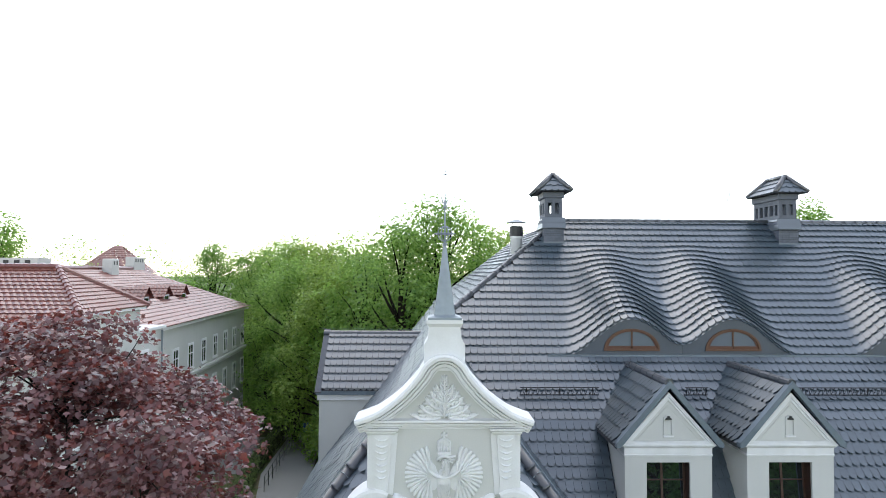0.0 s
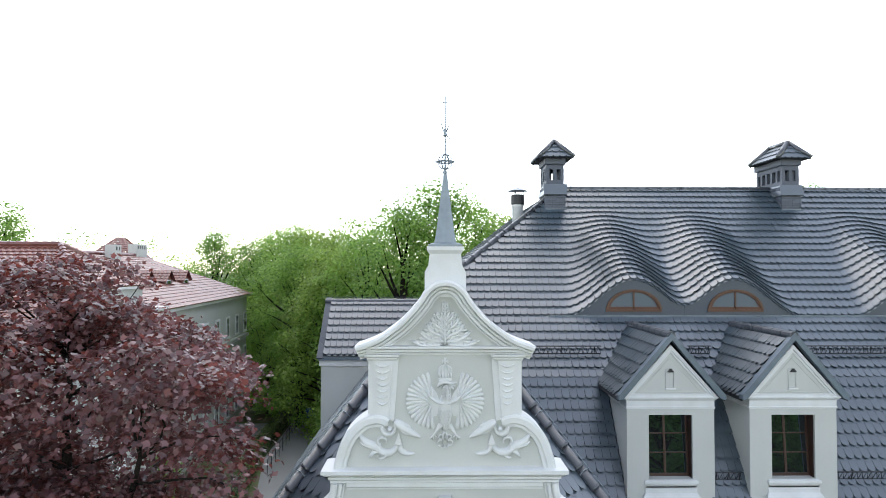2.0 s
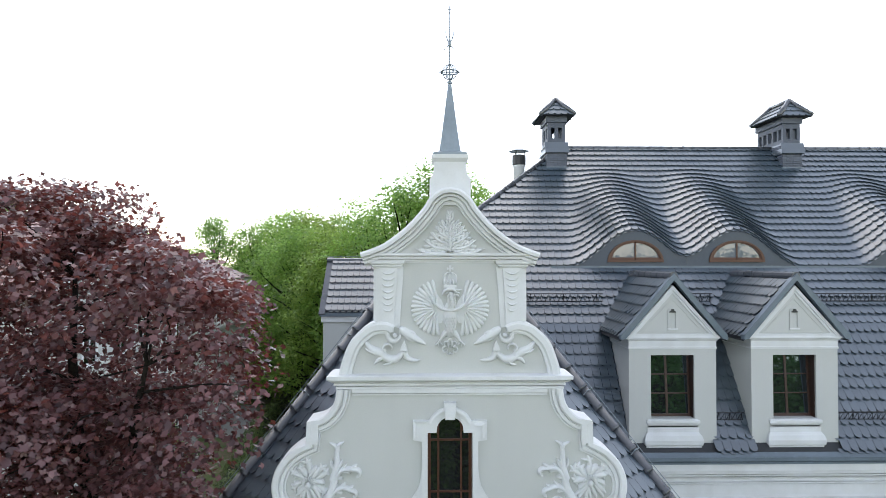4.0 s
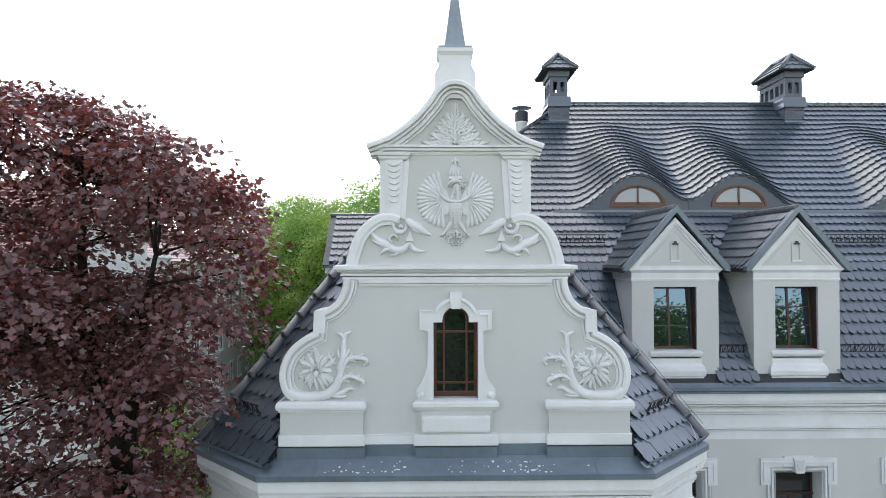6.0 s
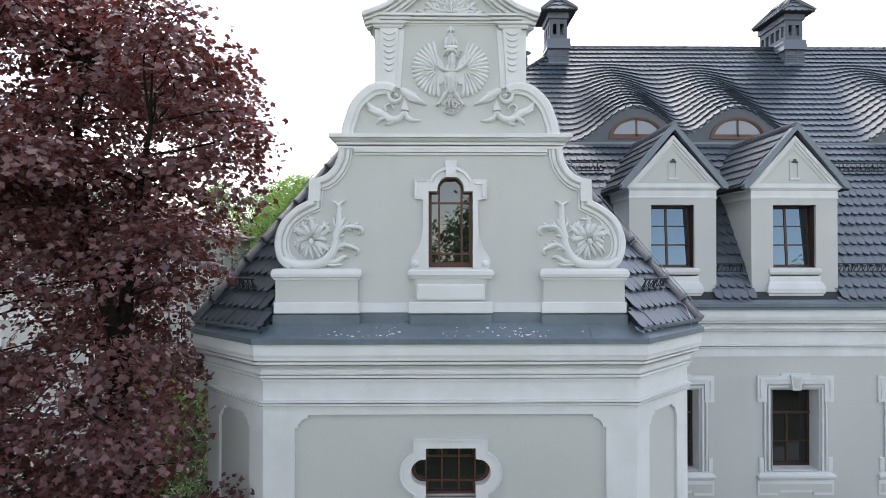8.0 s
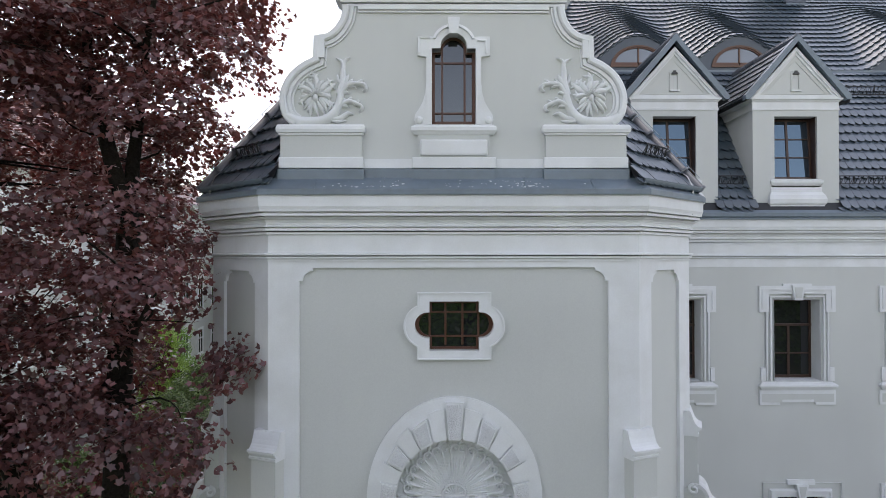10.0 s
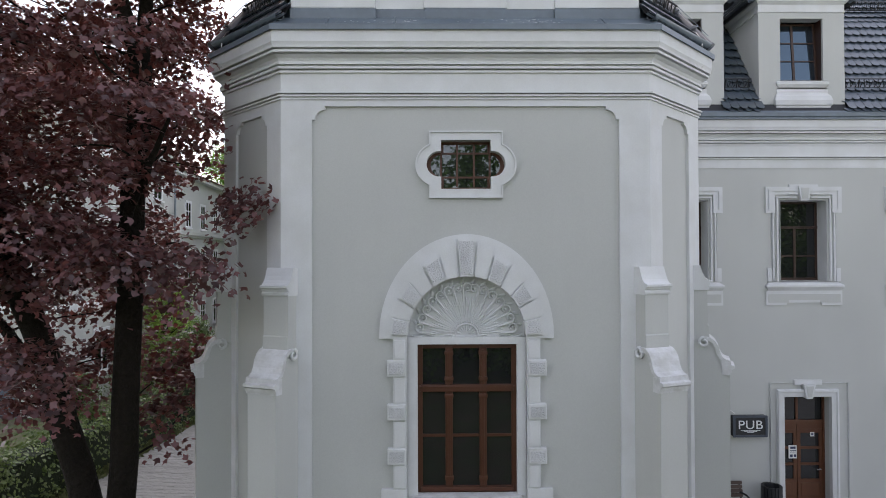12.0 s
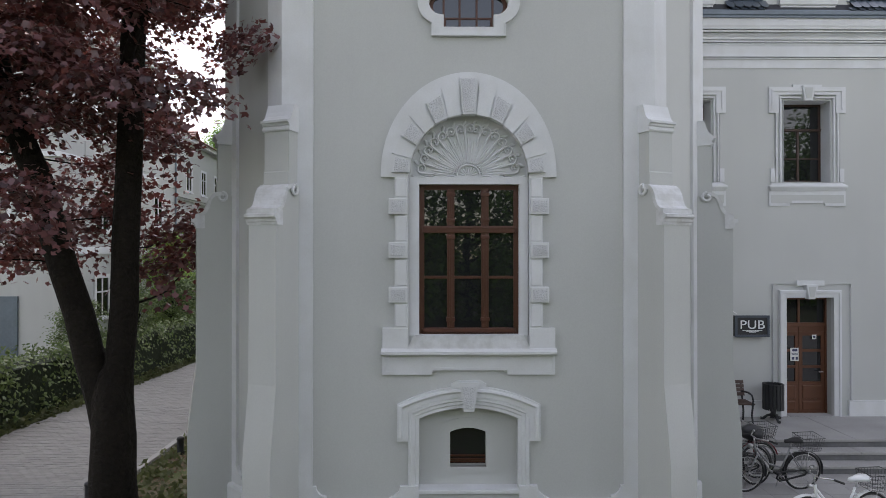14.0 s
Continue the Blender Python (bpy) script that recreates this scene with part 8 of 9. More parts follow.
stack = thing("chimney_block", "white rendered chimney block with dark vents", "chimney")
part("body", box(bmesh.new(), -34.5, -27.2, 44, 45.5, 14.5, 16.95), M_OLD_WALL, stack)
for i in range(9):
    part("vent", box(bmesh.new(), -34.1 + 0.75 * i, -33.75 + 0.75 * i, 43.96, 44.1, 16.45, 16.8), M_DARK, stack)
tower_house = thing("house", "distant house with a red pyramid roof", "house")
part("wall", box(bmesh.new(), -53.5, -45.5, 96, 104, 0, 15.6), M_OLD_WALL, tower_house)
for a, b in (((-54, 95.5), (-45, 95.5)), ((-45, 95.5), (-45, 104.5)), ((-54, 104.5), (-54, 95.5))):
    strip_roof("roof_tiles", (*a, 15.6), (*b, 15.6), (-50.0, 100, 19.9), (-48.6, 100, 19.9), 14, M_RED_TILE, tower_house, seg=0.7)

# ---- trees beyond ----
def green_tree(name, label, h, r, seed, leaves, size, mat=M_GREEN_LEAF):
    """A broad-leaved tree: tapered trunk, limbs, and a crown of lobed clumps with gaps."""
    t = thing(name, label, "tree", "park trees")
    rng = np.random.default_rng(seed)
    bm = bmesh.new()
    limb(bm, (0, 0, -0.2), (0.3, 0.2, h * 0.55), 0.035 * h * 0.5, 0.012 * h, 0.3, 7, seed, 8)
    part("trunk", bm, M_BARK, t)
    cs, ns, knots = [], [], []
    for k in range(40):
        a, u = rng.uniform(0, 6.283), (k + rng.uniform(0, 1)) / 40
        rad = r * math.sin(math.pi * (0.20 + 0.74 * u)) ** 0.7 * rng.uniform(0.3, 0.85)
        knots.append(Vector((rad * math.cos(a), rad * math.sin(a), h * (0.04 + 0.84 * u))))
    bm = bmesh.new()
    for i, kn in enumerate(knots):
        limb(bm, (0.1, 0.1, min(kn.z * 0.75, h * 0.55)), kn, 0.012 * h * 0.6, 0.02, 0.5, 5, seed + i, 5)
        for j in range(leaves // 40):
            d = Vector(rng.normal(0, 1, 3)).normalized()
            rr = r * 0.34 * rng.uniform(0.3, 1.0) ** 0.4 * (0.85 + 0.5 * noise.noise(d * 2 + kn))
            cs.append(tuple(kn + Vector((d.x * rr, d.y * rr, d.z * rr * 0.8))))
            ns.append(tuple((d * 0.6 + Vector((0, 0, 0.7))).normalized()))
    tagged(part("limb", bm, M_BARK, t), kind="stuff")
    leaf_cloud("crown", cs, ns, size, 6, size * 1.6, mat, t, "", 4, 0.5, seed)
    return t


M_LIME_LEAF = leaf_material("lime_green_leaf", (0.145, 0.245, 0.04), (0.39, 0.54, 0.12), 0.5, 0.5)
M_DEEP_LEAF = leaf_material("deep_green_leaf", (0.095, 0.21, 0.04), (0.30, 0.48, 0.11), 0.55, 0.5)
kinds = [green_tree("tree", "tall leafy park tree in fresh spring green", 20, 5.6, 11, 3000, 0.25), green_tree("tree", "tall leafy park tree in light lime green", 19, 5.0, 23, 3000, 0.25, M_LIME_LEAF), green_tree("tree", "tall leafy park tree in deeper green", 21, 5.2, 37, 3000, 0.25, M_DEEP_LEAF), green_tree("tree", "smaller leafy tree across the yard", 20, 5.6, 51, 1100, 0.47, M_DEEP_LEAF), green_tree("shrub", "dark leafy shrub rising behind the lane hedge", 20, 6.4, 63, 1500, 0.5, M_HEDGE_LEAF)]
spots = [(-17.5, 76, 0, 1.10), (-15.2, 67, 0, 1.04), (-11.8, 66, 1, 1.12), (-5.4, 53, 0, 1.04), (-25.2, 74, 2, 1.02), (-9.2, 56, 1, 0.98), (-12.6, 60, 0, 0.94), (-2.4, 47, 2, 1.05), (0.4, 49, 2, 1.14), (3.6, 53, 0, 1.10), (7.2, 57, 1, 1.16), (11.0, 62, 1, 1.1), (-11.0, 72, 2, 1.0), (-6.5, 62, 1, 1.04),
         (-21.5, 78, 2, 1.0), (-25.5, 90, 1, 0.95), (-52, 76, 0, 1.24), (-58, 84, 1, 1.1), (-47, 90, 1, 0.96), (-62, 70, 2, 1.0), (36.5, 66, 2, 1.05), (42.3, 70, 2, 1.27), (-34, 120, 1, 0.95), (-8.6, 58, 1, 0.66),
         (-14.0, 64.5, 1, 0.5), (-18.6, 69, 0, 0.55), (-16.6, 64.5, 2, 0.4), (-12.0, 63.5, 0, 0.42), (-20.6, 72, 1, 0.7), (-11.4, 19.5, 4, 0.15), (-11.0, 22.5, 4, 0.16), (-11.0, 25.5, 4, 0.17), (-11.6, 28.5, 4, 0.16), (-12.0, 31.5, 4, 0.17), (-13.4, 30.5, 1, 0.30), (-14.0, 33.5, 2, 0.28),
         (-6, -17, 3, 0.66), (1.5, -20, 3, 0.74), (-14, -22, 3, 0.8), (10, -24, 3, 0.38), (18, -30, 3, 0.82), (27, -34, 3, 0.5), (-24, -26, 3, 0.8), (-10, -13, 3, 0.6), (4.5, -14, 3, 0.6), (-2.5, -13.5, 3, 0.64), (11.5, -15, 3, 0.34), (17, -19, 3, 0.75), (25, -22, 3, 0.76), (-18, -15, 3, 0.66), (32, -20, 3, 0.76), (8, -19, 3, 0.40), (29, -27, 3, 0.82), (36, -28, 3, 0.82), (28.5, -18, 3, 0.8), (21.5, -27, 3, 0.8), (40, -22, 3, 0.6)]
used = set()
for n_t, (x, y, kind, sc) in enumerate(spots):
    m = pose(x, y, G, 0, 0, 47 * n_t)
    if kind not in used:
        used.add(kind)
        o = kinds[kind]
        o.matrix_basis = m
    else:
        o = copy_thing(kinds[kind], m)
    o.scale = (sc, sc, sc)
woods = []
wr = np.random.default_rng(5)
for k in range(5200):
    a = radians(wr.uniform(-62, 62))
    dd = wr.uniform(170, 420)
    hz = wr.uniform(1, 19.0 + 0.012 * dd + 3.0 * math.sin(a * 23) + 2 * math.sin(a * 57))
    woods.append((dd * math.sin(a), dd * math.cos(a), hz))
for k in range(1500):
    a = radians(wr.uniform(95, 265))
    dd = wr.uniform(60, 120)
    woods.append((dd * math.sin(a), dd * math.cos(a), wr.uniform(0.5, 7)))
tagged(leaf_cloud("far_woods", woods, [(0, -0.6, 0.8)] * len(woods), 0.75, 16, 1.6, M_DEEP_LEAF, None, "distant band of mixed green woodland", 4, 0.8, 9), category="woods", kind="stuff")

# ---- hedges along the lane ----
def hedge(points, width, height, seed, mat=M_HEDGE_LEAF):
    h = thing("hedge", "clipped dark green leafy hedge along the lane", "hedge", "lane hedges")
    rng = np.random.default_rng(seed)
    cs, ns = [], []
    bm = bmesh.new()
    for a, b in zip(points, points[1:]):
        a, b = Vector((*a, 0)), Vector((*b, 0))
        d = (b - a)
        side = Vector((-d.y, d.x, 0)).normalized()
        mm = Matrix.Translation((a + b) / 2) @ Matrix.Rotation(math.atan2(d.y, d.x), 4, "Z")
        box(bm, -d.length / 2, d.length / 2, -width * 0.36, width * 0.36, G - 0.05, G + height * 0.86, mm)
        for k in range(int(d.length * 70)):
            t, w, z = rng.uniform(), rng.uniform(-0.5, 0.5), rng.uniform(0.02, 1.0)
            if rng.uniform() < 0.6:
                w = 0.5 * (1 if rng.uniform() < 0.5 else -1) * rng.uniform(0.85, 1.08)
            else:
                z = rng.uniform(0.88, 1.06)
            cs.append(tuple(a + d * t + side * (w * width) + Vector((0, 0, G + z * height))))
            ns.append(tuple((side * w * 2 + Vector((0, 0, 0.6))).normalized()))
    # added box, its dark colour paints the shade deep between the leaves
    part("core", bm, material("hedge_inner_shade", (0.02, 0.03, 0.012), 0.95, vary=0.4, grain=12, bump=0.8, bump_scale=14, depth=0.05), h)
    leaf_cloud("leaves", cs, ns, 0.10, 8, 0.10, mat, h, "", 3, 0.6, seed)
    return h


hedge([(-11.6, 8.0), (-10.9, 14.5), (-10.1, 25.0), (-11.9, 38.0)], 1.1, 1.55, 3)
hedge([(-12.3, 39.0), (-13.9, 50.0), (-14.1, 62.5)], 0.9, 1.3, 4)


# ---- door to the wing ----
M_DOOR = material("chestnut_door_wood", (0.11, 0.04, 0.018), 0.4, vary=0.25, grain=22, stain=3, bump=0.12, streak=0.12)
M_PAPER = material("white_paper", (0.75, 0.75, 0.73), 0.8, vary=0.04)
M_STEEL = material("brushed_steel", (0.5, 0.5, 0.5), 0.3, metal=1.0, vary=0.1)
M_TYRE = material("black_rubber", (0.018, 0.018, 0.018), 0.7, vary=0.2)
M_SILVER = material("silver_paint", (0.26, 0.265, 0.27), 0.35, metal=0.6, vary=0.1)
M_RED = material("dark_red_paint", (0.20, 0.012, 0.018), 0.3, vary=0.15)
M_WHITE = material("white_gloss_paint", (0.78, 0.80, 0.80), 0.3, vary=0.04)
M_SLAT = material("dark_bench_wood", (0.075, 0.045, 0.035), 0.6, vary=0.3, grain=20, bump=0.1)
M_PRINT = material("dark_print", (0.05, 0.06, 0.12), 0.8)

door = thing("door_1", "brown panelled double door with glass lights and a transom light", "door", "", "structure")
DM = WING
part("surround", plate(bmesh.new(), [(7.26, 0.665), (9.03, 0.665), (9.03, 3.64), (7.26, 3.64)], [[(7.574, 0.66), (8.636, 0.66), (8.636, 3.326), (7.574, 3.326)]], -0.04, 0.05, DM), M_TRIM, door, "white stepped stucco surround")
part("surround_step", sweep(bmesh.new(), [(7.57, 0.67), (7.57, 3.33), (8.64, 3.33), (8.64, 0.67)], [(0.0, -0.02), (0.0, 0.05), (0.10, 0.06), (0.11, 0.085), (0.15, 0.085), (0.17, 0.05), (0.17, -0.02)], DM), M_TRIM, door)
part("head_block", box(bmesh.new(), 7.80, 8.42, -0.06, 0.02, 3.60, 3.71, DM), M_TRIM, door)
part("keystone", slab(bmesh.new(), [(8.03, 3.30), (8.17, 3.30), (8.24, 3.62), (7.97, 3.62)], -0.13, 0.02, DM), M_TRIM, door)
part("keystone_face", slab(bmesh.new(), [(8.06, 3.34), (8.14, 3.34), (8.19, 3.58), (8.02, 3.58)], -0.14, -0.1, DM), M_WALL, door)
Y0 = 0.24
part("frame_post", box(bmesh.new(), 7.57, 7.61, Y0 - 0.02, Y0 + 0.08, 0.665, 3.33, DM), M_DOOR, door)
part("frame_post", box(bmesh.new(), 8.60, 8.64, Y0 - 0.02, Y0 + 0.08, 0.665, 3.33, DM), M_DOOR, door)
part("transom", box(bmesh.new(), 7.61, 8.60, Y0 - 0.02, Y0 + 0.08, 2.64, 2.74, DM, 0.012), M_DOOR, door)
part("transom_bar", box(bmesh.new(), 7.985, 8.035, Y0, Y0 + 0.06, 2.74, 3.29, DM), M_DOOR, door)
part("head", box(bmesh.new(), 7.57, 8.64, Y0 - 0.02, Y0 + 0.08, 3.27, 3.33, DM), M_DOOR, door)
part("transom_pane", box(bmesh.new(), 7.61, 8.60, Y0 + 0.03, Y0 + 0.036, 2.74, 3.28, DM), M_GLASS, door)
for x0, x1 in ((7.615, 8.0), (8.015, 8.595)):
    zs = [1.36, 1.73, 2.10, 2.47]
    holes = [[(x0 + 0.075, a + 0.03), (x1 - 0.075, a + 0.03), (x1 - 0.075, b - 0.03), (x0 + 0.075, b - 0.03)] for a, b in zip(zs, zs[1:])]
    leaf = part("door_leaf", plate(bmesh.new(), rect((x0, x1, 0.675, 2.64)), holes, Y0, Y0 + 0.055, DM), M_DOOR, door)
    for h in holes:
        part("pane", box(bmesh.new(), h[0][0], h[1][0], Y0 + 0.025, Y0 + 0.031, h[0][1], h[2][1], DM), M_GLASS, leaf)
    for a, b in ((0.74, 0.95), (1.0, 1.31)):
        part("raised_panel", box(bmesh.new(), x0 + 0.07, x1 - 0.07, Y0 - 0.015, Y0 + 0.02, a, b, DM, 0.02), M_DOOR, leaf)
    part("weather_strip", box(bmesh.new(), x0, x1, Y0 - 0.012, Y0 + 0.03, 2.5, 2.53, DM), M_DOOR, leaf)
part("handle", tube(bmesh.new(), [(8.53, WING_Y + Y0, 1.62), (8.53, WING_Y + Y0 - 0.06, 1.62), (8.43, WING_Y + Y0 - 0.06, 1.62)], 0.012, 6), M_STEEL, door)
part("threshold", box(bmesh.new(), 7.5, 8.7, -0.03, 0.45, 0.62, 0.675, DM), M_STEP, door)
# dark board in place of the unlit hall
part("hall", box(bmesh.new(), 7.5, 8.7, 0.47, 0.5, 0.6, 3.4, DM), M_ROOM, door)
notice = thing("notice", "white printed sheet taped behind the door glass", "notice")
part("sheet", box(bmesh.new(), 7.81, 8.00, Y0 - 0.006, Y0 - 0.002, 1.86, 2.16, DM), M_PAPER, notice)
for k, (a, b, z0, z1) in enumerate(((7.75, 7.87, 1.98, 2.03), (7.74, 7.88, 1.93, 1.945), (7.74, 7.88, 1.90, 1.91), (7.74, 7.80, 1.79, 1.85), (7.83, 7.88, 1.79, 1.85))):
    part("print_bar", box(bmesh.new(), a + 0.1, b + 0.1, Y0 - 0.009, Y0 - 0.006, z0 + 0.1, z1 + 0.1, DM), M_PRINT, notice)
small_note = thing("notice", "small white note on the door glass", "notice")
part("sheet", box(bmesh.new(), 8.31, 8.41, Y0 - 0.006, Y0 - 0.002, 2.36, 2.46, DM), M_PAPER, small_note)
part("print_bar", box(bmesh.new(), 8.335, 8.385, Y0 - 0.009, Y0 - 0.006, 2.385, 2.435, DM), M_PRINT, small_note)

# ---- sign ----
sign = thing("pub_sign", "black framed box sign with white lettering on the wall", "sign")
part("case", box(bmesh.new(), 6.37, 7.12, -0.14, 0.0, 2.47, 2.93, DM, 0.01), M_DARK, sign)
part("frame", plate(bmesh.new(), rect((6.36, 7.13, 2.46, 2.94)), [rect((6.41, 7.08, 2.51, 2.89))], -0.155, -0.13, DM), M_SLATE, sign)
txt = bpy.data.curves.new("letters", "FONT")
txt.body, txt.size, txt.extrude, txt.align_x = "PUB", 0.27, 0.004, "CENTER"
txt.space_character = 1.05
letters = new("letters", txt)
me = bpy.data.meshes.new_from_object(letters.evaluated_get(bpy.context.evaluated_depsgraph_get()))
bpy.data.objects.remove(letters)
me.transform(pose(6.745, WING_Y - 0.148, 2.645, 90) @ Matrix.Diagonal((1.15, 1, 1, 1)))
me.materials.append(M_WHITE)
o = new("letters", me)
o.parent = sign
for w, z in ((0.22, 2.605), (0.14, 2.585), (0.07, 2.565)):
    part("flourish", box(bmesh.new(), 6.745 - w, 6.745 + w, -0.15, -0.13, z - 0.004, z + 0.005, DM), M_WHITE, sign)
cable = tube(bmesh.new(), [(5.95, WING_Y - 0.02, 3.38), (6.1, WING_Y - 0.015, 3.24), (6.25, WING_Y - 0.015, 3.11), (6.46, WING_Y - 0.03, 2.96)], 0.008, 5)
tagged(part("cable", cable, M_PAPER, None, "thin pale cable running down to the sign"), category="cable")

# ---- bench and bin on the landing ----
LZ = 0.665
bench = thing("bench", "dark wooden slatted bench with cast iron ends", "bench")
BXC, BY0, BY1 = 6.10, 12.75, 13.80
for y in (BY0 + 0.05, BY1 - 0.05):
    e = part("iron_end", tube(bmesh.new(), [(BXC - 0.18, y, LZ), (BXC - 0.16, y, LZ + 0.2), (BXC - 0.2, y, LZ + 0.42), (BXC - 0.29, y, LZ + 0.84)], 0.022, 6), M_DARK, bench)
    part("leg", tube(bmesh.new(), [(BXC + 0.26, y, LZ), (BXC + 0.21, y, LZ + 0.2), (BXC + 0.25, y, LZ + 0.42)], 0.022, 6), M_DARK, bench)
    part("seat_rail", tube(bmesh.new(), [(BXC - 0.2, y, LZ + 0.40), (BXC + 0.25, y, LZ + 0.42)], 0.02, 6), M_DARK, bench)
    part("armrest", tube(bmesh.new(), [(BXC - 0.24, y, LZ + 0.62), (BXC + 0.05, y, LZ + 0.65), (BXC + 0.22, y, LZ + 0.62), (BXC + 0.27, y, LZ + 0.52), (BXC + 0.25, y, LZ + 0.42)], 0.02, 6), M_DARK, bench)
for k in range(4):
    part("seat_slat", box(bmesh.new(), BXC - 0.19 + 0.115 * k, BXC - 0.09 + 0.115 * k, BY0, BY1, LZ + 0.42, LZ + 0.45, None, 0.006), M_SLAT, bench)
for k in range(4):
    t = 0.1 + 0.085 * k
    part("back_slat", box(bmesh.new(), -0.012, 0.018, BY0, BY1, 0, 0.075, Matrix.Translation((BXC - 0.2 - 0.2 * t, 0, LZ + 0.42 + t)) @ pose(0, 0, 0, 0, -12, 0), 0.005), M_SLAT, bench)

bin_t = thing("litter_bin", "black slatted litter bin on a cast iron foot", "litter bin")
BX, BY = 7.08, 13.62
part("liner", lathe(bmesh.new(), [(0.17, LZ + 0.28), (0.185, LZ + 0.8), (0.165, LZ + 0.8), (0.15, LZ + 0.3)], (BX, BY, 0), 20), M_DARK, bin_t)
for k in range(18):
    m = Matrix.Translation((BX, BY, 0)) @ pose(0, 0, 0, 0, 0, 20 * k)
    part("slat", box(bmesh.new(), -0.03, 0.03, -0.215, -0.19, LZ + 0.25, LZ + 0.81, m, 0.006), M_DARK, bin_t)
for z in (0.33, 0.72):
    part("hoop", tube(bmesh.new(), [(BX + 0.19 * math.cos(a), BY + 0.19 * math.sin(a), LZ + z) for a in [2 * math.pi * i / 20 for i in range(21)]], 0.008, 5), M_DARK, bin_t)
part("post", lathe(bmesh.new(), [(0.07, LZ + 0.06), (0.05, LZ + 0.12), (0.06, LZ + 0.26)], (BX, BY, 0), 12), M_DARK, bin_t)
for k in range(3):
    a = radians(30 + 120 * k)
    part("foot", tube(bmesh.new(), [(BX, BY, LZ + 0.14), (BX + 0.12 * math.cos(a), BY + 0.12 * math.sin(a), LZ + 0.10), (BX + 0.20 * math.cos(a), BY + 0.20 * math.sin(a), LZ + 0.03), (BX + 0.25 * math.cos(a), BY + 0.25 * math.sin(a), LZ + 0.03)], [0.035, 0.03, 0.03, 0.035], 6), M_DARK, bin_t)

bench.matrix_basis = Matrix.Translation((5.98, 13.52, 0)) @ Matrix.Rotation(radians(-90), 4, "Z") @ Matrix.Translation((-BXC, -(BY0 + BY1) / 2, 0))

# ---- bicycles ----
def bicycle(m, paint, label, basket="rear", saddle_mat=None, guard=None):
    """A step-through city bicycle along x, rear wheel at x = 0, front at x = -1.06."""
    b = thing("bicycle", label, "bicycle", "parked bicycles")
    R = 0.345
    def P(name, bm, mat, parent=b, lab="", smooth=True):
        bmesh.ops.transform(bm, matrix=m, verts=bm.verts)
        return part(name, bm, mat, parent, lab, smooth)
    def circle(cx, r, a0=0, a1=360, k=28, cz=R):
        return [(cx + r * math.cos(radians(a0 + (a1 - a0) * i / k)), 0, cz + r * math.sin(radians(a0 + (a1 - a0) * i / k))) for i in range(k + 1)]
    for cx in (0.0, -1.06):
        w = P("wheel", tube(bmesh.new(), circle(cx, R - 0.02), 0.02, 7), M_TYRE)
        P("rim", tube(bmesh.new(), circle(cx, R - 0.045), 0.01, 5), M_STEEL, w)
        P("hub", tube(bmesh.new(), [(cx, -0.05, R), (cx, 0.05, R)], 0.022, 8), M_STEEL, w)
        for i in range(18):
            a = radians(20 * i)
            P("spoke", tube(bmesh.new(), [(cx, 0.03 * (-1) ** i, R), (cx + (R - 0.05) * math.cos(a), 0, R + (R - 0.05) * math.sin(a))], 0.0022, 4), M_STEEL, w)
        P("mudguard", sweep(bmesh.new(), [(p[0], p[2]) for p in circle(cx, R + 0.025, -10, 190 if cx == 0 else 165, 20)], [(-0.004, -0.03), (0.004, -0.03), (0.010, 0.0), (0.004, 0.03), (-0.004, 0.03), (0.003, 0.0)]), guard or paint)
    bb = (-0.44, 0, 0.29)
    P("seat_tube", tube(bmesh.new(), [bb, (-0.27, 0, 0.78)], 0.016, 8), paint)
    P("down_tube", tube(bmesh.new(), [bb, (-0.62, 0, 0.38), (-0.90, 0, 0.72)], 0.02, 8), paint)
    P("top_tube", tube(bmesh.new(), [(-0.40, 0, 0.42), (-0.64, 0, 0.50), (-0.91, 0, 0.80)], 0.016, 8), paint)
    P("head_tube", tube(bmesh.new(), [(-0.895, 0, 0.68), (-0.93, 0, 0.86)], 0.021, 8), paint)
    for s in (-1, 1):
        P("chain_stay", tube(bmesh.new(), [(-0.44, s * 0.03, 0.29), (0, s * 0.06, R)], 0.009, 6), paint)
        P("seat_stay", tube(bmesh.new(), [(-0.29, s * 0.02, 0.72), (0, s * 0.06, R)], 0.008, 6), paint)
        P("fork_blade", tube(bmesh.new(), [(-0.90, s * 0.045, 0.70), (-1.0, s * 0.05, 0.46), (-1.06, s * 0.05, R)], [0.013, 0.012, 0.009], 6), paint)
        P("crank", tube(bmesh.new(), [(-0.44, s * 0.07, 0.29), (-0.44 + s * 0.12, s * 0.08, 0.29 - s * 0.11)], 0.01, 6), M_STEEL)
        P("pedal", box(bmesh.new(), -0.49 + s * 0.12, -0.39 + s * 0.12, s * 0.12 - 0.04, s * 0.12 + 0.04, 0.27 - s * 0.11, 0.295 - s * 0.11), M_TYRE)
        P("grip", tube(bmesh.new(), [(-0.83, s * 0.22, 1.02), (-0.72, s * 0.29, 0.99)], 0.016, 7), M_TYRE)
    P("chain_case", sweep(bmesh.new(), [(-0.50, 0.33), (-0.46, 0.37), (0.0, 0.39), (0.04, 0.345), (0.0, 0.30), (-0.46, 0.21), (-0.52, 0.26)], [(-0.012, 0.07), (0.012, 0.07), (0.012, 0.05), (-0.012, 0.05)], None, True), M_TYRE)
    P("stem", tube(bmesh.new(), [(-0.93, 0, 0.84), (-0.955, 0, 1.0)], 0.013, 7), M_STEEL)
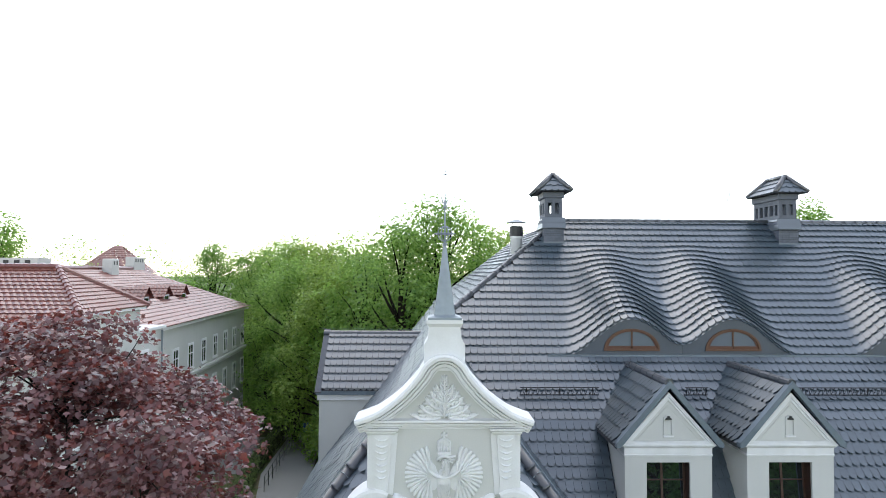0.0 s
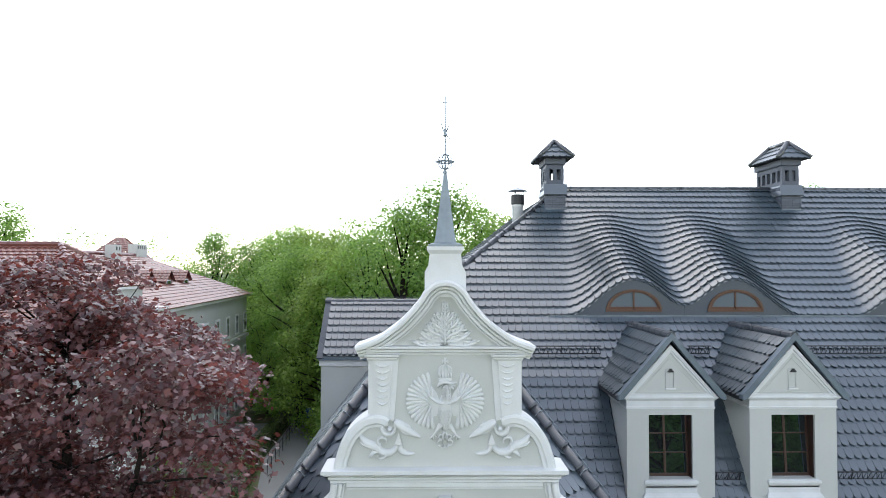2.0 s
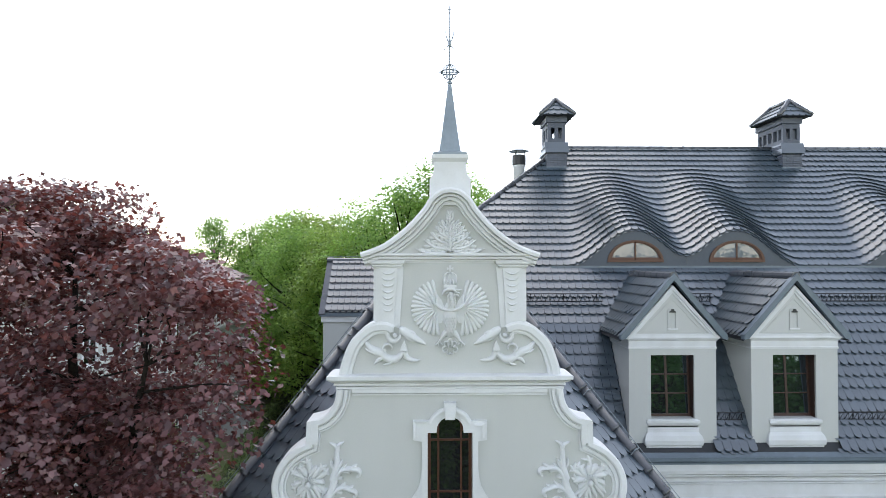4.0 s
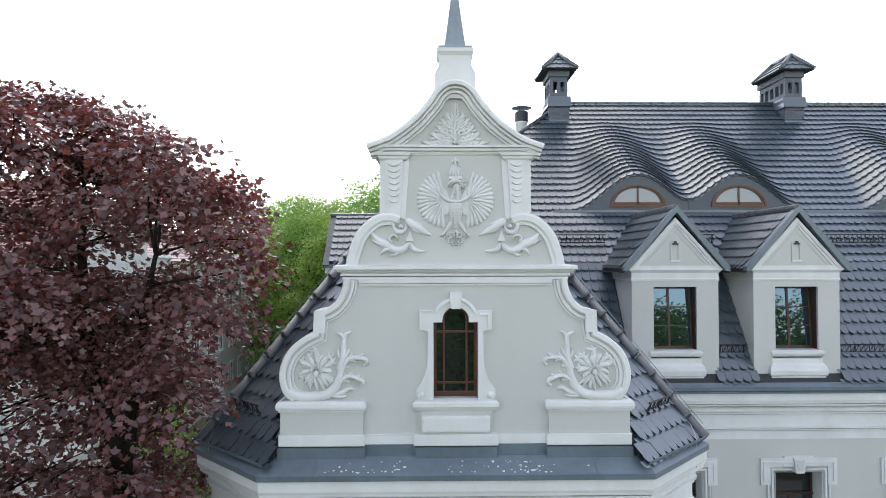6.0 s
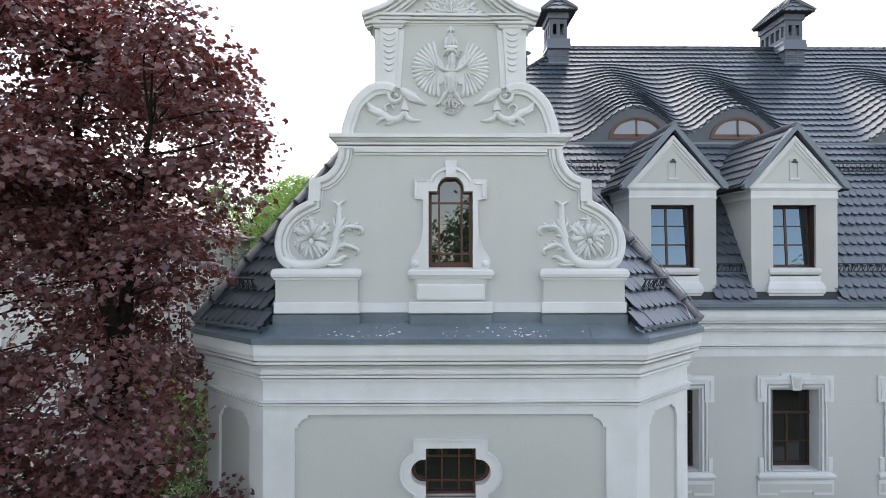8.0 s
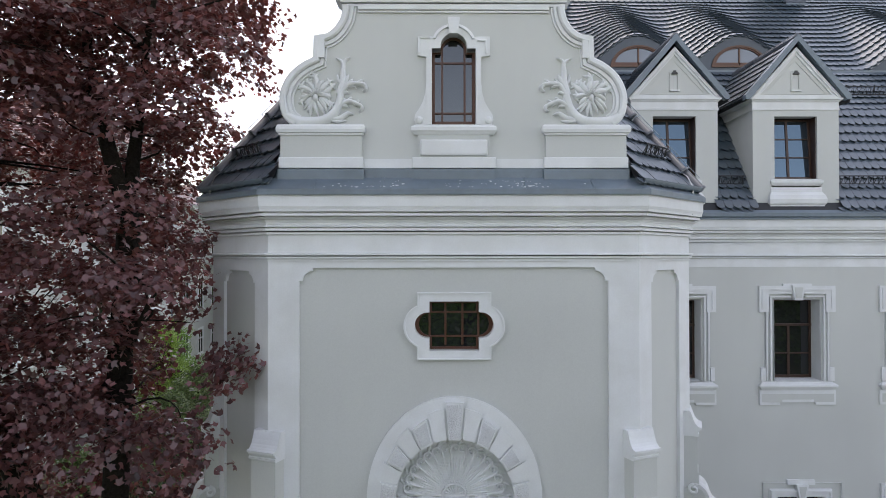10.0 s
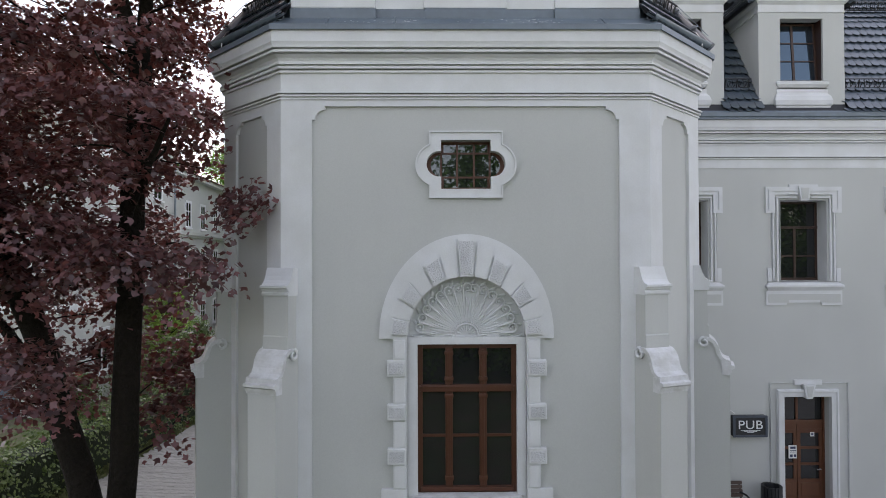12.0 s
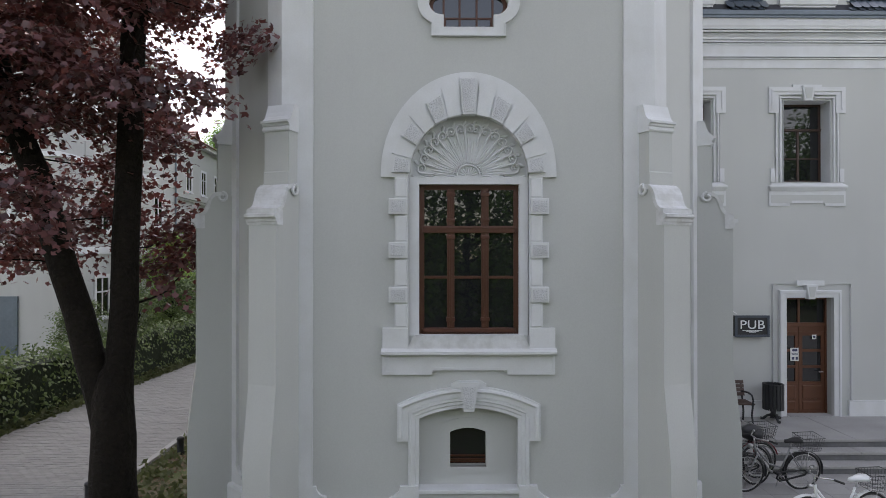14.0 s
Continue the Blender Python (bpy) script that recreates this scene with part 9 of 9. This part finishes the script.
    P("handlebar", tube(bmesh.new(), [(-0.72, -0.29, 0.99), (-0.83, -0.22, 1.02), (-0.955, -0.08, 1.0), (-0.955, 0.08, 1.0), (-0.83, 0.22, 1.02), (-0.72, 0.29, 0.99)], 0.011, 7), M_STEEL)
    P("bell", lathe(bmesh.new(), [(0.02, 0), (0.025, 0.01), (0.015, 0.03)], (-0.86, 0.16, 1.03), 8), M_STEEL)
    P("seat_post", tube(bmesh.new(), [(-0.27, 0, 0.76), (-0.235, 0, 0.90)], 0.013, 7), M_STEEL)
    bm = bmesh.new()
    rows = []
    for x, w, z in ((-0.38, 0.025, 0.925), (-0.30, 0.04, 0.935), (-0.22, 0.08, 0.94), (-0.14, 0.105, 0.95), (-0.10, 0.09, 0.95)):
        rows.append([bm.verts.new((x, s * w, z + h)) for s, h in ((-1, -0.05), (-0.9, -0.01), (0, 0.012), (0.9, -0.01), (1, -0.05))])
    for r, s in zip(rows, rows[1:]):
        for j in range(4):
            bm.faces.new((r[j], r[j + 1], s[j + 1], s[j]))
        bm.faces.new((r[0], s[0], s[4], r[4]))
    bm.faces.new(rows[0]); bm.faces.new(rows[-1])
    P("saddle", bm, saddle_mat or M_TYRE)
    P("kickstand", tube(bmesh.new(), [(-0.40, 0.05, 0.27), (-0.36, 0.16, 0.0)], 0.009, 6), M_STEEL)
    P("lamp", lathe(bmesh.new(), [(0.01, -0.04), (0.035, -0.02), (0.035, 0.03)], (0, 0, 0), 10, pose(-1.0, 0, 0.84, 0, -90, 0)), M_STEEL)
    for s in (-1, 1):
        P("rack_bar", tube(bmesh.new(), [(-0.26, s * 0.06, 0.74), (0.18, s * 0.06, 0.74)], 0.006, 5), M_STEEL)
        P("rack_stay", tube(bmesh.new(), [(0, s * 0.06, R), (0.05, s * 0.06, 0.74)], 0.005, 5), M_STEEL)
    cx, z0 = (0.06, 0.75) if basket == "rear" else (-1.10, 0.78)
    bk = P("basket", tube(bmesh.new(), [(cx - 0.2, -0.15, z0 + 0.24), (cx + 0.2, -0.15, z0 + 0.24), (cx + 0.2, 0.15, z0 + 0.24), (cx - 0.2, 0.15, z0 + 0.24), (cx - 0.2, -0.15, z0 + 0.24)], 0.006, 5), M_DARK, b, "black wire basket")
    for z in (0.0, 0.06, 0.12, 0.18):
        k = 0.78 + 0.22 * z / 0.24
        P("basket_wire", tube(bmesh.new(), [(cx - 0.2 * k, -0.15 * k, z0 + z), (cx + 0.2 * k, -0.15 * k, z0 + z), (cx + 0.2 * k, 0.15 * k, z0 + z), (cx - 0.2 * k, 0.15 * k, z0 + z), (cx - 0.2 * k, -0.15 * k, z0 + z)], 0.003, 4), M_DARK, bk)
    for i in range(9):
        x = -0.2 + 0.05 * i
        for s in (-1, 1):
            P("basket_wire", tube(bmesh.new(), [(cx + x * 0.78, s * 0.117, z0), (cx + x, s * 0.15, z0 + 0.24)], 0.0025, 4), M_DARK, bk)
    for i in range(7):
        y = -0.15 + 0.05 * i
        for s in (-1, 1):
            P("basket_wire", tube(bmesh.new(), [(cx + s * 0.156, y * 0.78, z0), (cx + s * 0.2, y, z0 + 0.24)], 0.0025, 4), M_DARK, bk)
        P("basket_wire", tube(bmesh.new(), [(cx - 0.156, y * 0.78, z0), (cx + 0.156, y * 0.78, z0)], 0.0025, 4), M_DARK, bk)
    return b


bicycle(pose(6.12, 10.95, G, 7, 0, 6), M_SILVER, "silver city bicycle with a wire basket parked by the steps", "rear", guard=M_DARK)
bicycle(pose(4.60, 11.35, G, -4, 0, 188), M_RED, "dark red bicycle leaning among the parked bicycles", "front", guard=M_RED)
bicycle(pose(6.02, 9.10, G, 5, 0, 9), M_WHITE, "white step-through bicycle with a white saddle", "rear", M_WHITE, M_WHITE)
bicycle(pose(5.45, 11.18, G, -6, 0, 14), M_DARK, "black city bicycle leaning between the parked bicycles", "rear", guard=M_SILVER)

bag = bmesh.new()
bmesh.ops.create_icosphere(bag, subdivisions=3, radius=0.19)
for v in bag.verts:
    v.co *= 1.0 + 0.22 * noise.noise(v.co * 7.0)
    v.co = Vector((v.co.x * 1.15 + 5.42, v.co.y * 0.8 + 11.28, v.co.z * 0.75 + G + 0.92))
tagged(part("bag", bag, M_DARK, None, "crumpled black bag in a bicycle basket", True), category="bag")

# ---- bollards, parking sign and railing by the lane ----
def bollard(x, y):
    b = thing("bollard", "short dark cast iron bollard at the lane edge", "bollard", "lane bollards")
    part("post", lathe(bmesh.new(), [(0.085, G - 0.02), (0.085, G + 0.04), (0.07, G + 0.06), (0.07, G + 0.27), (0.078, G + 0.28), (0.07, G + 0.32), (0.03, G + 0.34)], (x, y, 0), 14), M_DARK, b, "", True)
    return b


bollard(-5.62, 13.1)
bollard(-6.1, 10.55)
kerb = thing("kerb", "pale stone kerb along the lane", "kerb", "", "structure")
for k in range(26):
    y = 2.0 + 1.0 * k
    x = float(np.interp(y, [0, 14.5, 25, 40], [-6.0, -6.0, -5.6, -6.5]))
    x2 = float(np.interp(y + 1, [0, 14.5, 25, 40], [-6.0, -6.0, -5.6, -6.5]))
    part("kerb_stone", box(bmesh.new(), -0.06, 0.06, 0.005, 0.985, G - 0.1, G + 0.05, Matrix.Translation((x, y, 0)) @ pose(0, 0, 0, 0, 0, -math.degrees(math.atan2(x2 - x, 1.0))), 0.012), M_STEP, kerb)
psign = thing("parking_sign", "blue parking sign on a grey post", "sign")
part("post", tube(bmesh.new(), [(-10.9, 57, G), (-10.9, 57, 2.6)], 0.04, 8), M_STEEL, psign)
part("plate", box(bmesh.new(), -11.3, -10.5, 56.92, 56.95, 1.7, 2.5), material("blue_sign", (0.02, 0.12, 0.45), 0.4), psign)
part("letter_bar", box(bmesh.new(), -11.05, -10.92, 56.9, 56.93, 1.85, 2.35), M_WHITE, psign)
part("letter_bar", box(bmesh.new(), -10.92, -10.75, 56.9, 56.93, 2.1, 2.35), M_WHITE, psign)
rail = thing("railing", "grey metal railing beside the far lane", "railing")
for k in range(14):
    x, y = -11.9 - 0.077 * k, 46.0 + 1.5 * k
    part("rail_post", tube(bmesh.new(), [(x, y, G), (x, y, G + 1.1)], 0.03, 6), M_DARK, rail)
for z in (0.55, 1.1):
    part("rail_bar", tube(bmesh.new(), [(-11.9, 46.0, G + z), (-12.9, 65.5, G + z)], 0.025, 6), M_DARK, rail)

# ---- roof fittings ----
def snow_guard(p, q, out, group="snow guards"):
    s = thing("snow_guard", "dark lattice snow guard on the roof tiles", "snow guard", group)
    p, q, out = Vector(p), Vector(q), Vector(out)
    up = Vector((0, 0, 0.16)) + out * 0.10
    for h in (0.15, 1.0):
        part("rail", tube(bmesh.new(), [p + up * h, q + up * h], 0.015, 5), M_DARK, s)
    k = max(2, int((q - p).length / 0.11))
    for i in range(k):
        a, b = p.lerp(q, i / k), p.lerp(q, (i + 0.5) / k)
        part("lattice", tube(bmesh.new(), [a + up * 0.15, b + up, p.lerp(q, (i + 1) / k) + up * 0.15], 0.009, 4), M_DARK, s)
    for t in (0.08, 0.5, 0.92):
        a = p.lerp(q, t)
        part("bracket", tube(bmesh.new(), [a - out * -0.02, a + up * 1.05], 0.012, 5), M_DARK, s)


yg = 16.25
zg = up_z(yg) + 0.03
for a, b in ((2.3, 4.35), (6.6, 7.2), (9.35, 13.5)):
    snow_guard((a, yg, zg), (b, yg, zg), (0, -0.7, 0.7))
yl = EAVE_Y + 0.42
zl = EAVE_Z + 0.42 * LOWS + 0.03
for a, b in ((6.38, 7.02), (9.15, 14.0)):
    snow_guard((a, yl, zl), (b, yl, zl), (0, -0.8, 0.5))
for side in (-1, 1):
    e0 = Vector((XC + side * 2.78, YF + 0.59, 10.22))
    snow_guard(e0 + Vector((side * 0.02, 0.02, 0)), e0 + Vector((side * 0.55, 0.55, 0)), (side * 0.6, -0.6, 0.5))
    # half-round gutters on the chamfers and lead-in sheets beside the pedestals
    g0, g1 = Vector((XC + side * (HALF + 0.02), YF - 0.12, 9.79)), Vector((XC + side * (HALF + CH + 0.12), YF + CH - 0.10, 9.79))
    gv = (g1 - g0).normalized()
    gn = Vector((gv.y, -gv.x, 0)) * side
    bm, rows = bmesh.new(), []
    for p in (g0 - gv * 0.05, g1 + gv * 0.03):
        rows.append([bm.verts.new(p + gn * (rr * math.cos(radians(a))) + Vector((0, 0, 0.03 + rr * math.sin(radians(a))))) for rr, angs in ((0.075, range(180, 361, 20)), (0.066, range(360, 179, -20))) for a in angs])
    for j in range(len(rows[0])):
        bm.faces.new((rows[0][j], rows[0][(j + 1) % len(rows[0])], rows[1][(j + 1) % len(rows[0])], rows[1][j]))
    bm.faces.new(rows[0])
    bm.faces.new(rows[1])
    part("gutter", bm, M_SHEET, tower_roof, "half-round grey sheet gutter")
    h0, h1 = Vector((XC + side * (XC - TE), HY0, TEZ + 0.04)), Vector((XC + side * 0.1, hip_y(XC), TR_Z + 0.02))
    hw = [h0.lerp(h1, f) + Vector((side * 0.07, -0.02, 0.12)) for f in (0.02, 0.2, 0.4, 0.6, 0.8, 0.97)]
    tagged(part("lightning_wire", tube(bmesh.new(), hw, 0.006, 5), M_ZINC, None, "thin pale lightning wire above the hip tiles"), category="wire", group="lightning wires")
    for f in (0.06, 0.24, 0.42, 0.60, 0.78, 0.93):
        c = h0.lerp(h1, f)
        bm = tube(bmesh.new(), [c + Vector((side * 0.07, -0.02, 0.125)), c + Vector((side * 0.07, -0.03, 0.09)), c + Vector((0.0, -0.07, 0.075)), c + Vector((-side * 0.07, -0.08, 0.0))], 0.010, 5)
        part("wire_holder", bm, M_ZINC, tower_roof)
    part("corner_sheet", slab(bmesh.new(), [(side * 2.42, 9.72), (side * 2.64, 9.72), (side * 2.42, 10.25)], 0.02, 0.05, GAB), M_SHEET, tower_roof, "blue-grey sheet beside the pedestal")
    wire = [g1 + Vector((-side * 0.28, 0.1, 0.32)), g1 + Vector((-side * 0.20, -0.06, 0.20)), g1 + Vector((-side * 0.19, -0.24, 0.02)), g1 + Vector((-side * 0.19, -0.23, -0.40)), g1 + Vector((-side * 0.30, -0.10, -0.52))]
    tagged(part("lightning_wire", tube(bmesh.new(), wire, 0.007, 5), M_STEEL, None, "thin pale lightning wire over the eaves"), category="wire", group="lightning wires")
rods = [[(10.75, RID_Y - 0.02, RID_Z + 0.12), (10.85, 20.6, up_z(20.6) + 0.12), (11.05, 19.9, up_z(19.9) + 0.08)], [(4.45, RID_Y, RID_Z + 0.13), (10.8, RID_Y, RID_Z + 0.13)], [(-3.7, 21.35, 14.2), (0.2, 21.35, 14.2)], [(11.4, 19.3, up_z(19.3) + 0.08), (12.0, 17.0, up_z(17.0) + 0.08), (12.4, 16.0, up_z(16.0) + 0.08)]]
for r in rods[:3]:
    tagged(part("lightning_wire", tube(bmesh.new(), r, 0.006, 5), M_ZINC, None, "thin pale lightning wire along the roof"), category="wire", group="lightning wires")
vent = thing("vent_pipe", "grey sheet flue pipe with a flat dark cap", "flue")
# white in place of zinc: the pipe's bright glare is put into its colour
part("pipe", lathe(bmesh.new(), [(0.2, 15.6), (0.2, 17.35), (0.22, 17.36), (0.22, 17.42)], (3.0, 22.0, 0), 16), M_WHITE, vent, "", True)
part("cowl", lathe(bmesh.new(), [(0.24, 17.42), (0.24, 17.75), (0.2, 17.78)], (3.0, 22.0, 0), 16), M_DARK, vent)
for k in range(3):
    a = radians(120 * k)
    part("strut", tube(bmesh.new(), [(3.0 + 0.2 * math.cos(a), 22 + 0.2 * math.sin(a), 17.75), (3.0 + 0.2 * math.cos(a), 22 + 0.2 * math.sin(a), 17.92)], 0.012, 5), M_DARK, vent)
part("rain_cap", lathe(bmesh.new(), [(0.34, 17.90), (0.36, 17.91), (0.05, 18.02)], (3.0, 22.0, 0), 16), M_ZINC, vent)
mast = thing("antenna_mast", "tall thin steel lattice mast far beyond the roof", "antenna")
MX, MY, MW = 72.0, 150.0, 0.6
for sx_, sy_ in ((-1, -1), (1, -1), (0, 1)):
    part("leg", tube(bmesh.new(), [(MX + sx_ * MW, MY + sy_ * MW, 0), (MX + sx_ * MW, MY + sy_ * MW, 36.0)], 0.05, 5), M_STEEL, mast)
for k in range(24):
    z = 12.0 + k
    part("brace", tube(bmesh.new(), [(MX - MW, MY - MW, z), (MX + MW, MY - MW, z + 0.95)] if k % 2 else [(MX + MW, MY - MW, z), (MX - MW, MY - MW, z + 0.95)], 0.035, 4), M_STEEL, mast)
for k, z in enumerate((32.5, 34.2, 35.4)):
    part("antenna_panel", box(bmesh.new(), MX - 0.9 + 0.6 * k, MX - 0.65 + 0.6 * k, MY - 0.95, MY - 0.7, z - 1.0, z + 0.6), M_WHITE, mast)
part("tip", tube(bmesh.new(), [(MX, MY, 35.8), (MX, MY, 37.4)], 0.04, 5), M_STEEL, mast)


# ---- paving stones and litter on the ground ----
M_PAVER = material("concrete_paver", (0.25, 0.25, 0.24), 0.85, vary=0.15, grain=40, stain=0.7, island=0.18, bump=0.3, bump_scale=90, piece=0.15)
verts, faces = [], []
rng = random.Random(12)
pav = []
for j in range(170):
    y = 9.0 + 0.105 * j
    xl = float(np.interp(y, [-10, 14.5, 25, 40], [-10.9, -10.2, -9.4, -10.5])) + 0.15
    xr = float(np.interp(y, [-10, 14.5, 25, 40], [-6.0, -6.0, -5.6, -6.5])) - 0.08
    x = xl - (0.1 if j % 2 else 0.0)
    while x < xr:
        pav.append((max(x, xl), min(x + 0.205, xr), y, rng.uniform(-0.003, 0.004)))
        x += 0.21
near = [p for p in pav if p[2] < 10.4 and p[0] > -7.6][:300]
keep = set(near)
for x0, x1, y, h in pav:
    if (x0, x1, y, h) in keep or x1 - x0 < 0.02:
        continue
    b = len(verts)
    z = G + 0.014 + h
    verts += [(x0, y, G), (x1, y, G), (x1, y + 0.098, G), (x0, y + 0.098, G), (x0 + 0.006, y + 0.006, z), (x1 - 0.006, y + 0.006, z), (x1 - 0.006, y + 0.092, z), (x0 + 0.006, y + 0.092, z)]
    faces += [[b + 4, b + 5, b + 6, b + 7], [b, b + 1, b + 5, b + 4], [b + 1, b + 2, b + 6, b + 5], [b + 2, b + 3, b + 7, b + 6], [b + 3, b, b + 4, b + 7]]
tagged(raw("pavers", verts, faces, M_PAVER, road, "weathered grey concrete blocks"), kind="stuff")
stone = bpy.data.meshes.new("paver")
stone.from_pydata([(0, 0, 0), (0.205, 0, 0), (0.205, 0.098, 0), (0, 0.098, 0), (0.006, 0.006, 0.014), (0.199, 0.006, 0.014), (0.199, 0.092, 0.014), (0.006, 0.092, 0.014)], [], [[4, 5, 6, 7], [0, 1, 5, 4], [1, 2, 6, 5], [2, 3, 7, 6], [3, 0, 4, 7]])
stone.materials.append(M_PAVER)
for x0, x1, y, h in near:
    if x1 - x0 > 0.2:
        o = new("paver", stone)
        o.location = (x0, y, G + h)
        o.parent = road
M_SLAB = material("yard_slab", (0.31, 0.305, 0.295), 0.85, vary=0.15, grain=40, stain=0.9, piece=0.16, bump=0.3, bump_scale=70)
for i in range(10):
    for j in range(7):
        x, y = 4.45 + 0.5 * i, 8.2 + 0.5 * j
        part("slab", box(bmesh.new(), x + 0.004, x + 0.496, y + 0.004, y + 0.496, G - 0.02, G + 0.012 + rng.uniform(-0.002, 0.002)), M_SLAB, yard)
M_LITTER = leaf_material("dry_leaf_litter", (0.10, 0.06, 0.03), (0.22, 0.15, 0.08), 0.1, 0.7)
M_BLADE = leaf_material("grass_blade", (0.05, 0.065, 0.02), (0.14, 0.16, 0.055), 0.3, 0.5)
wr = np.random.default_rng(21)
pts = [(float(wr.uniform(-5.9, -3.7)), float(wr.uniform(6, 26)), G + 0.01) for _ in range(1800)]
tagged(leaf_cloud("leaf_litter", pts, [(0, 0, 1)] * len(pts), 0.05, 6, 0.12, M_LITTER, None, "fallen brown leaves on the verge", 4, 0.03, 5), category="litter", kind="stuff")
pts = [(float(wr.uniform(-5.9, -3.7)), float(wr.uniform(6, 30)), G + 0.03) for _ in range(1000)] + [(float(np.interp(y, [8, 14.5, 25], [-11.0, -10.35, -9.55])) + float(wr.uniform(-0.25, 0.2)), y, G + 0.04) for y in wr.uniform(8, 30, 700)]
tagged(leaf_cloud("verge_grass", pts, [(0.3, -0.6, 0.4)] * len(pts), 0.11, 7, 0.10, M_BLADE, None, "short patchy grass along the lane", 4, 0.4, 6), category="grass", kind="stuff")
M_LIME = material("dried_lime", (0.6, 0.62, 0.63), 0.6, vary=0.2, bump=0.2)
rng = random.Random(31)
verts, faces = [], []
for k in range(80):
    cx = XC + rng.gauss(rng.choice((-1.35, -0.9, 0.2, 0.85, 1.0, 1.1)), 0.22)
    out = rng.choice((0.19, 0.17, 0.12, 0.06)) + rng.uniform(-0.015, 0.015)
    r, ex = rng.uniform(0.003, 0.013), rng.uniform(0.8, 2.6)
    b = len(verts)
    for i in range(7):
        a = 2 * math.pi * i / 7
        o = out + r * math.sin(a) * rng.uniform(0.7, 1.2)
        verts.append((cx + r * ex * math.cos(a) * rng.uniform(0.7, 1.2), YF - o, 9.685 + (0.21 - o) * 0.6667 + 0.004))
    faces.append(list(range(b, b + 7)))
tagged(raw("lime_spatter", verts, faces, M_LIME, None, "pale dried spatter on the sheet over the cornice"), category="stain", kind="stuff")
